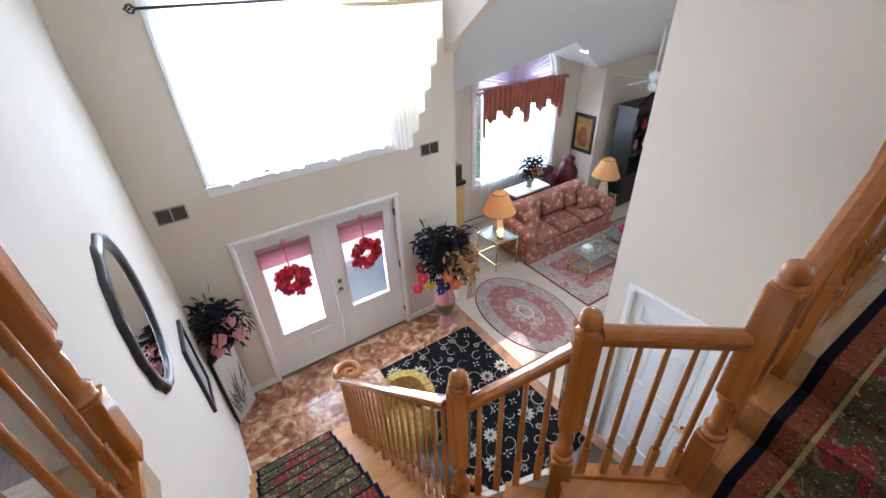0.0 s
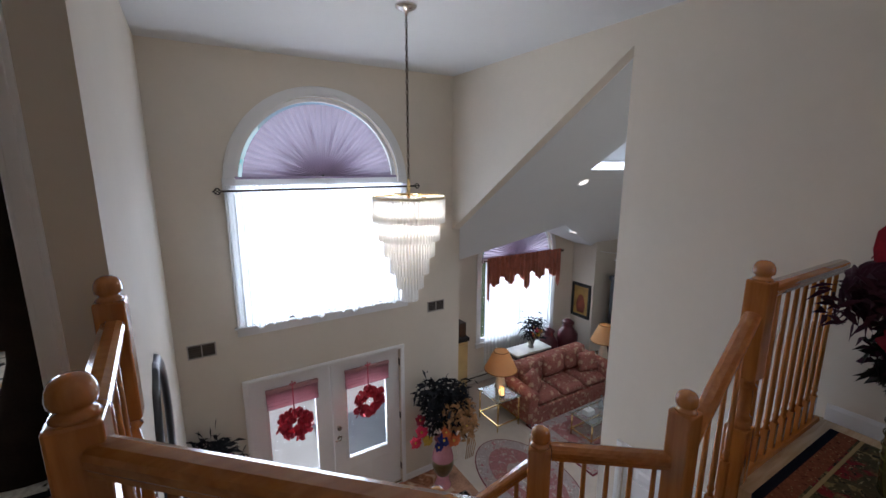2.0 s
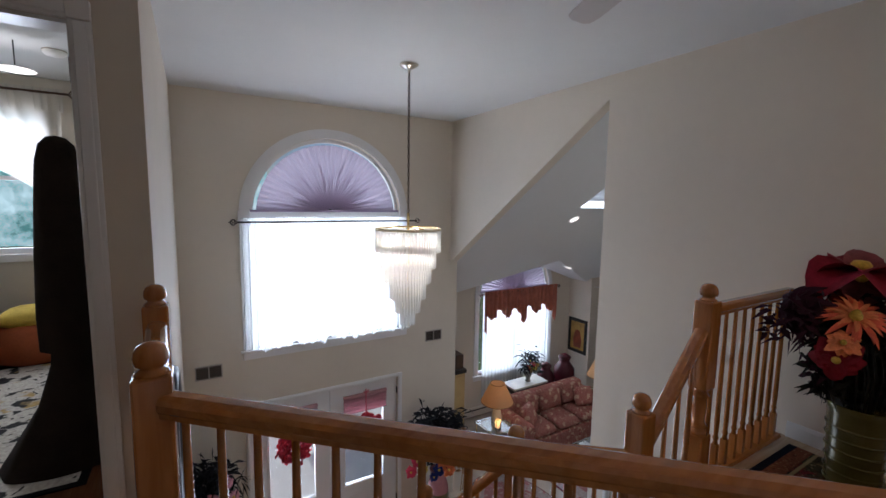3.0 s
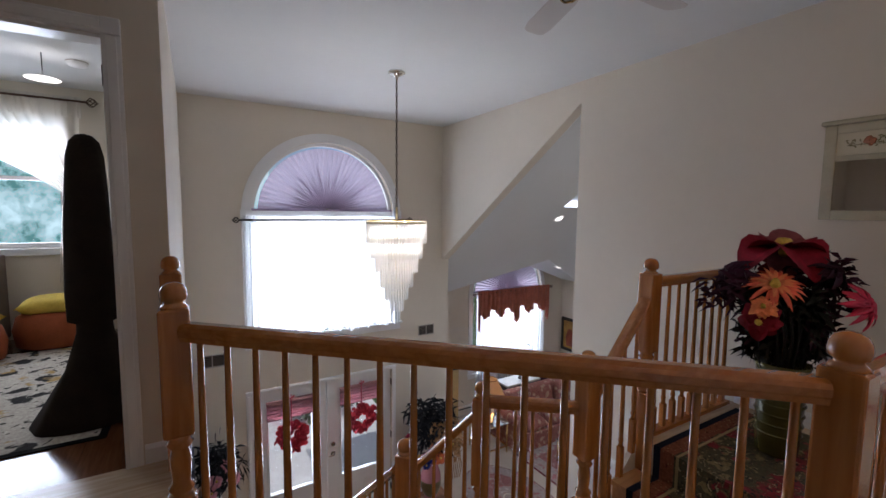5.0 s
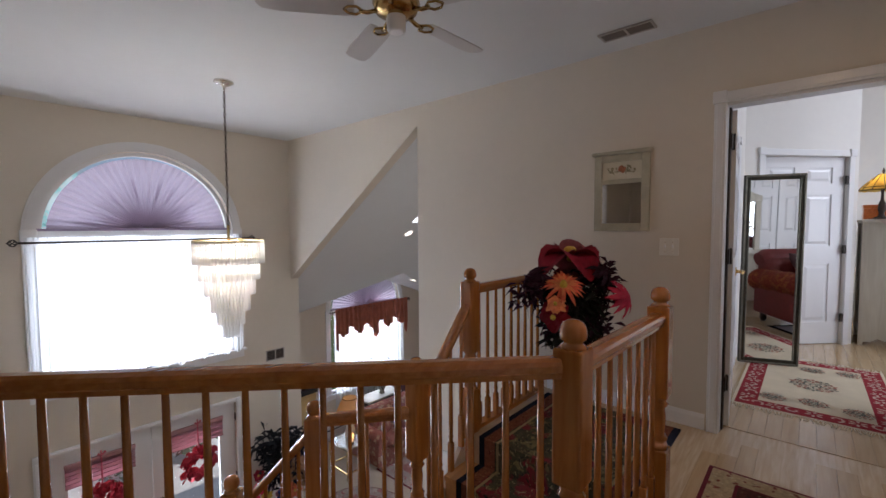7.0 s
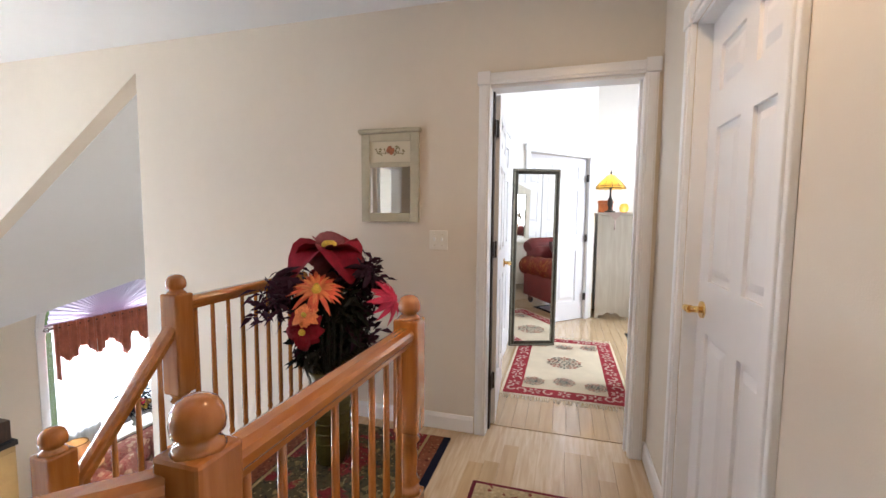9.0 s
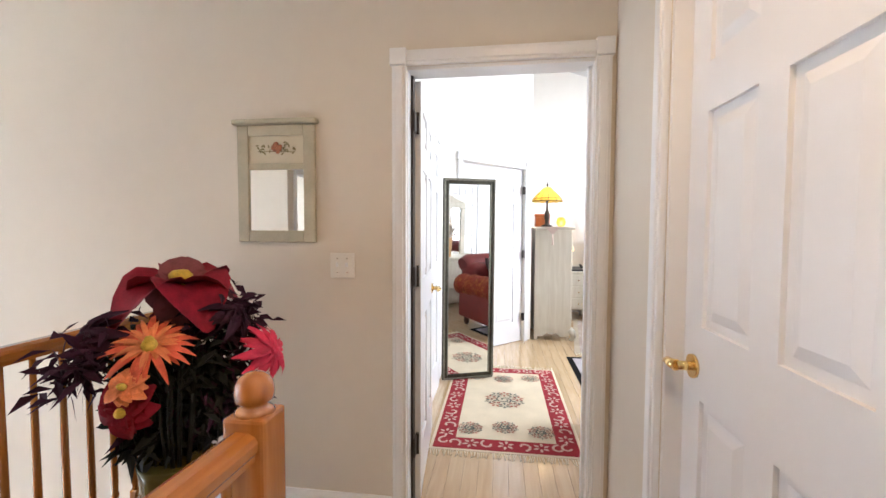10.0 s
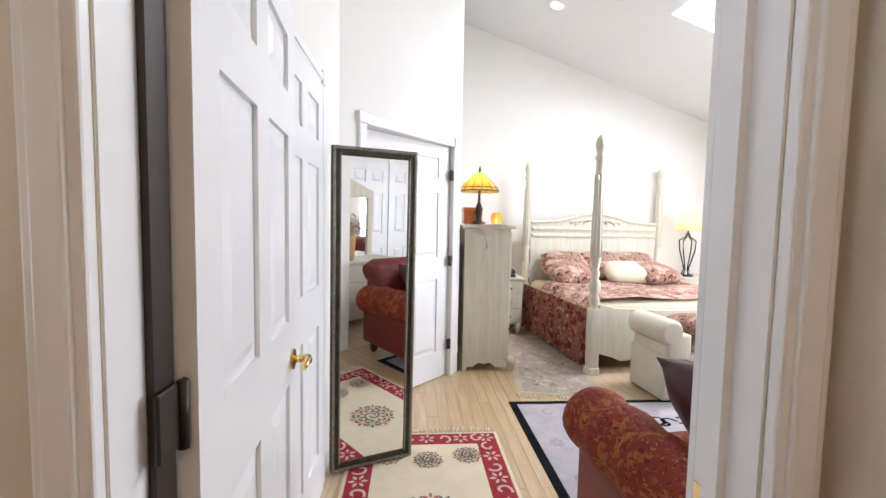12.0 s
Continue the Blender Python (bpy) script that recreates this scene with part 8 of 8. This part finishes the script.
leaves(fp, "dried_heads", mat("dried_cream", (0.55, 0.47, 0.36), 0.9, noise_amt=0.3, noise_scale=20), [Vector((x, y, z)) for x in (-0.05, 0.05) for y in (-0.09, 0.0, 0.09) for z in (0.36, 0.44)], 71, 420, 0.04, 0.018, 0.04)
d7 = tagged(new("door_7"), "white double doors on the far bedroom wall", "door", kind="structure")
for y0 in (-2.95, -3.62):
    six_panel(d7, 0.65, 2.03, 0.036, pose(2.222, y0, 0.0, 0, 0, 90))
box_part("casing", (2.2, -3.05, 0, 2.22, -2.97, 2.1), TRIM, d7)

# ---------- side room ----------
SIDERUG = floral_mat("cream_black_leaf_rug", (0.55, 0.5, 0.42), [((0.04, 0.038, 0.035), 1.0, 0.3, 0.4), ((0.45, 0.3, 0.12), 0.8, 0.14, 0.28), ((0.05, 0.045, 0.04), 2.0, 0.16, 0.24)], 5, warp=0.9)
field_rug("side_rug", "cream rug with black and gold leaf pattern", -3.0, 2.15, -0.5, 4.3, 0, [(0, BLACKW, "border"), (0.04, SIDERUG, "field")])
w3 = tagged(new("window_3"), "white sash window of the side room", "window", kind="structure")
casing(w3, "x", 4.85, -2.6, -1.14, 0.9, 2.24, 0.07, -0.02, sill=True)
for b in ((-2.6, 4.9, 0.9, -2.55, 4.94, 2.24), (-1.19, 4.9, 0.9, -1.14, 4.94, 2.24), (-2.55, 4.9, 1.57, -1.19, 4.94, 1.61), (-2.55, 4.9, 0.9, -1.19, 4.94, 0.95), (-2.55, 4.9, 2.19, -1.19, 4.94, 2.24)):
    box_part("sash", b, TRIM, w3)
p3 = box_part("pane", (-2.55, 4.915, 0.95, -1.19, 4.92, 2.19), GLASS, w3)
p3.visible_shadow = False
c3 = thing("tie_back_curtain", "sheer floral curtain tied back on a wooden rod", "curtain")
curtain_rod(c3, -2.75, -0.92, 4.76, 2.36, mat("brown_rod", (0.1, 0.05, 0.03), 0.5), 0.045)
SHEERF = sheer_mat("printed_sheer", (0.85, 0.8, 0.72), 0.22)
bm = bmesh.new()
cols = []
for i in range(61):
    u = i / 60
    col = []
    for k in range(13):
        v = k / 12
        xt = -2.3 + 1.32 * u
        xb = -1.14 + 0.13 * u
        q = min(1, v / 0.48)
        x = xt + (xb - xt) * q ** 1.3 if v < 0.48 else xb + (u - 0.5) * 0.3 * (v - 0.48)
        col.append(bm.verts.new((x, 4.765 + 0.022 * math.sin(u * 66 + 3 * math.sin(u * 11)) * (1 - 0.4 * q), 2.35 - 1.8 * v)))
    cols.append(col)
for a, b in zip(cols, cols[1:]):
    for k in range(12):
        bm.faces.new((a[k], b[k], b[k + 1], a[k + 1])).smooth = True
part("sheer_panel", bm, SHEERF, c3)
bm = bmesh.new()
gathered(bm, -2.65, -0.96, 4.765, 2.2, 2.4, 30, 0.016, 160, seed=14)
part("heading", bm, SHEERF, c3)
DARKFAB = mat("dark_brown_cloth", (0.022, 0.015, 0.011), 0.9, noise_amt=0.3, noise_scale=8, bump=0.4, bump_scale=60)
sm = thing("draped_stand", "tall slim stand draped in dark brown cloth near the doorway", "stand", pose(-0.57, 2.45, 0.013))
bm = bmesh.new()
prof = [(0.27, 0.0), (0.235, 0.1), (0.16, 0.32), (0.09, 0.54), (0.085, 0.6), (0.125, 0.62), (0.125, 0.8), (0.115, 1.1), (0.1, 1.4), (0.088, 1.6), (0.07, 1.68), (0.04, 1.715), (0.001, 1.725)]
N = 28
rings = []
for r, z in prof:
    rings.append([bm.verts.new((r * (1 + 0.06 * math.sin(5 * 6.283 * i / N + z * 4)) * math.cos(6.283 * i / N) - 0.06 * (z < 0.3) * (1 - z / 0.3), 0.7 * r * math.sin(6.283 * i / N), z)) for i in range(N)])
for a, b in zip(rings, rings[1:]):
    for i in range(N):
        bm.faces.new((a[i], a[(i + 1) % N], b[(i + 1) % N], b[i])).smooth = True
part("cloth", bm, DARKFAB, sm)
hs = thing("pouf", "orange upholstered pouf with a yellow cushion in the side room", "pouf", pose(-1.2, 4.48, 0), "side room poufs")
bm = bmesh.new()
lathe(bm, [(0.2, 0), (0.28, 0.04), (0.3, 0.18), (0.27, 0.3), (0.2, 0.34), (0.001, 0.35)], 26)
part("body", bm, mat("burnt_orange_cloth", (0.28, 0.07, 0.025), 0.8, noise_amt=0.2, bump=0.3), hs)
bm = bmesh.new()
cushion(bm, -0.25, -0.22, 0.36, 0.25, 0.22, 0.43, 0.05)
part("cushion", bm, mat("yellow_cloth", (0.6, 0.42, 0.06), 0.85, noise_amt=0.25, noise_scale=6), hs, "yellow cushion")
copy_thing(hs, pose(-1.72, 4.05, 0, 0, 0, 40))
sd2 = thing("chest_of_drawers", "dark wooden chest of drawers under the side room window", "chest of drawers", pose(-2.0, 4.55, 0))
bm = bmesh.new()
soft_box(bm, -0.4, -0.25, 0.05, 0.4, 0.25, 0.85, 0.01, 2)
part("body", bm, DARKWOOD, sd2)
for i in range(3):
    box_part("drawer", (-0.37, -0.265, 0.1 + i * 0.25, 0.37, -0.25, 0.32 + i * 0.25), DARKWOOD, sd2, r=0.005)
pd = thing("pendant_lamp", "small white disc pendant lamp in the side room", "pendant lamp", pose(-1.0, 3.7, 0))
bm = bmesh.new()
lathe(bm, [(0.001, 2.32), (0.1, 2.305), (0.11, 2.3), (0.001, 2.295)], 24)
part("disc", bm, GLOW, pd, "glowing disc")
bm = bmesh.new()
tube(bm, [(0, 0, 2.32), (0, 0, 2.5)], 0.004, 6)
part("cord", bm, BLACK, pd)

sdet = thing("smoke_detector", "round white smoke detector on the side room ceiling", "smoke detector", pose(-0.81, 3.83, 2.5))
bm = bmesh.new()
lathe(bm, [(0.07, 0.0), (0.07, -0.02), (0.055, -0.036), (0.001, -0.04)], 24, caps=False)
part("cover", bm, TRIM, sdet)
bm = bmesh.new()
lathe(bm, [(0.074, 0.0), (0.074, -0.006), (0.069, -0.007)], 24, caps=False)
part("mounting_ring", bm, VENT, sdet)
hatch = tagged(new("trim"), "attic hatch with a dark seam in the side room ceiling", "hatch", kind="structure")
for b in ((-2.3, 2.96, 2.492, -0.78, 2.985, 2.5), (-0.8, 2.3, 2.492, -0.775, 2.96, 2.5)):
    box_part("seam", b, BRONZE, hatch, "dark hatch seam")
for b in ((-2.3, 3.0, 2.485, -0.75, 3.05, 2.5), (-0.76, 2.3, 2.485, -0.71, 3.0, 2.5)):
    box_part("moulding", b, TRIM, hatch, r=0.004)

# second closed closet door on the bedroom side wall
d8 = tagged(new("door_8"), "white six-panel closet door on the bedroom side wall", "door", kind="structure")
casing(d8, "x", -0.45, 4.12, 4.82, 0, 2.06, 0.065, -0.022)
six_panel(d8, 0.69, 2.04, 0.03, pose(4.125, -0.466, 0.005))

# skylights over the two ceiling openings; white diffusing panes stand in for bright sky
SKYPANE = sheer_mat("bright_sky_white", (0.9, 0.93, 0.95), 0.0)
for nm, x0, x1, y0, y1, fz in (("skylight_1", 4.40, 5.52, 2.40, 3.52, slope_z), ("skylight_2", 5.95, 6.72, -4.40, -3.33, bed_ceiling_z)):
    sk = tagged(new(nm), "skylight in the sloped ceiling, white pane added for its bright sky", "skylight", kind="structure")
    # clear gap added in the first pane to shape the sun patch on the floor
    cx0, cx1, cy0, cy1 = (4.86, 5.48, 2.74, 3.26) if nm == "skylight_1" else (x0, x0, y0, y0)
    for a0, a1, b0, b1, mt in ((x0, x1, y0, cy0, SKYPANE), (x0, x1, cy1, y1, SKYPANE), (x0, cx0, cy0, cy1, SKYPANE), (cx1, x1, cy0, cy1, SKYPANE), (cx0, cx1, cy0, cy1, GLASS)):
        if a1 - a0 < 0.01 or b1 - b0 < 0.01:
            continue
        bm = bmesh.new()
        prism(bm, [(a0, b0, fz(b0) + 0.14), (a1, b0, fz(b0) + 0.14), (a1, b1, fz(b1) + 0.14), (a0, b1, fz(b1) + 0.14)], (0, 0, 0.008))
        pn = part("pane", bm, mt, sk)
        pn.visible_shadow = mt is SKYPANE

# ---------- pieces of the floors ----------
TILE = bpy.data.materials.new("marbled_tile")
TILE.use_nodes = True
_n, _l = TILE.node_tree.nodes, TILE.node_tree.links
_b = _n["Principled BSDF"]
_b.inputs["Roughness"].default_value = 0.16
_c, _i, _a, _t1, _r = _n.new("ShaderNodeTexCoord"), _n.new("ShaderNodeObjectInfo"), _n.new("ShaderNodeVectorMath"), _n.new("ShaderNodeTexNoise"), _n.new("ShaderNodeValToRGB")
_a.operation = "MULTIPLY_ADD"
_a.inputs[1].default_value = (1, 1, 1)
_sc = _n.new("ShaderNodeVectorMath")
_sc.operation = "SCALE"
_sc.inputs[0].default_value = (31.0, 17.0, 9.0)
_l.new(_i.outputs["Random"], _sc.inputs["Scale"])
_l.new(_c.outputs["Object"], _a.inputs[0]), _l.new(_sc.outputs[0], _a.inputs[2])
_t1.inputs["Scale"].default_value, _t1.inputs["Detail"].default_value, _t1.inputs["Distortion"].default_value = 5.0, 6.0, 1.6
_l.new(_a.outputs[0], _t1.inputs["Vector"]), _l.new(_t1.outputs[0], _r.inputs[0])
_r.color_ramp.elements[0].position, _r.color_ramp.elements[0].color = 0.33, (0.13, 0.045, 0.025, 1)
_r.color_ramp.elements[1].position, _r.color_ramp.elements[1].color = 0.72, (0.55, 0.4, 0.27, 1)
_e = _r.color_ramp.elements.new(0.5)
_e.color = (0.32, 0.14, 0.07, 1)
_l.new(_r.outputs[0], _b.inputs["Base Color"])
foyer = bpy.data.objects["floor_foyer"]
TS = 0.305
bm = bmesh.new()
soft_box(bm, 0, 0, -0.004, TS - 0.004, TS - 0.004, 0.004, 0.0015, 1)
tile_me = finish("tile", bm, TILE)
for i in range(10):
    for j in range(10):
        x, y = XL + 0.004 + i * TS, YF - 0.005 - (j + 1) * TS
        o = new("tile", tile_me)
        o.parent = foyer
        o.location = (x, y, FLOOR + 0.001)

PLANK = wood_mat("maple_strip", (0.46, 0.31, 0.165), (0.57, 0.41, 0.24), 0.2, (0.7, 9, 1), 4, coat=0.4, per_object=0.07)
plank_lengths = (0.62, 0.84, 1.05)
plank_me = []
PW = 0.083
for L_ in plank_lengths:
    bm = bmesh.new()
    soft_box(bm, 0, 0, -0.002, L_ - 0.0015, PW - 0.0015, 0.0035, 0.0012, 1)
    plank_me.append(finish("plank", bm, PLANK))
rnd = random.Random(77)


def strips(parent, x0, x1, y0, rows):
    for r in range(rows):
        x = x0
        while x < x1 - 0.05:
            fit_ = [k for k in range(3) if x + plank_lengths[k] <= x1 + 0.001]
            if not fit_:
                break
            k = rnd.choice(fit_)
            o = new("plank", plank_me[k])
            o.parent = parent
            o.location = (x, y0 + r * PW, 0)
            x += plank_lengths[k]


strips(bpy.data.objects["floor_upper"], 0.4, 3.29, -1.452, 11)
strips(bpy.data.objects["floor_bedroom"], 3.31, 8.0, -2.29, 21)
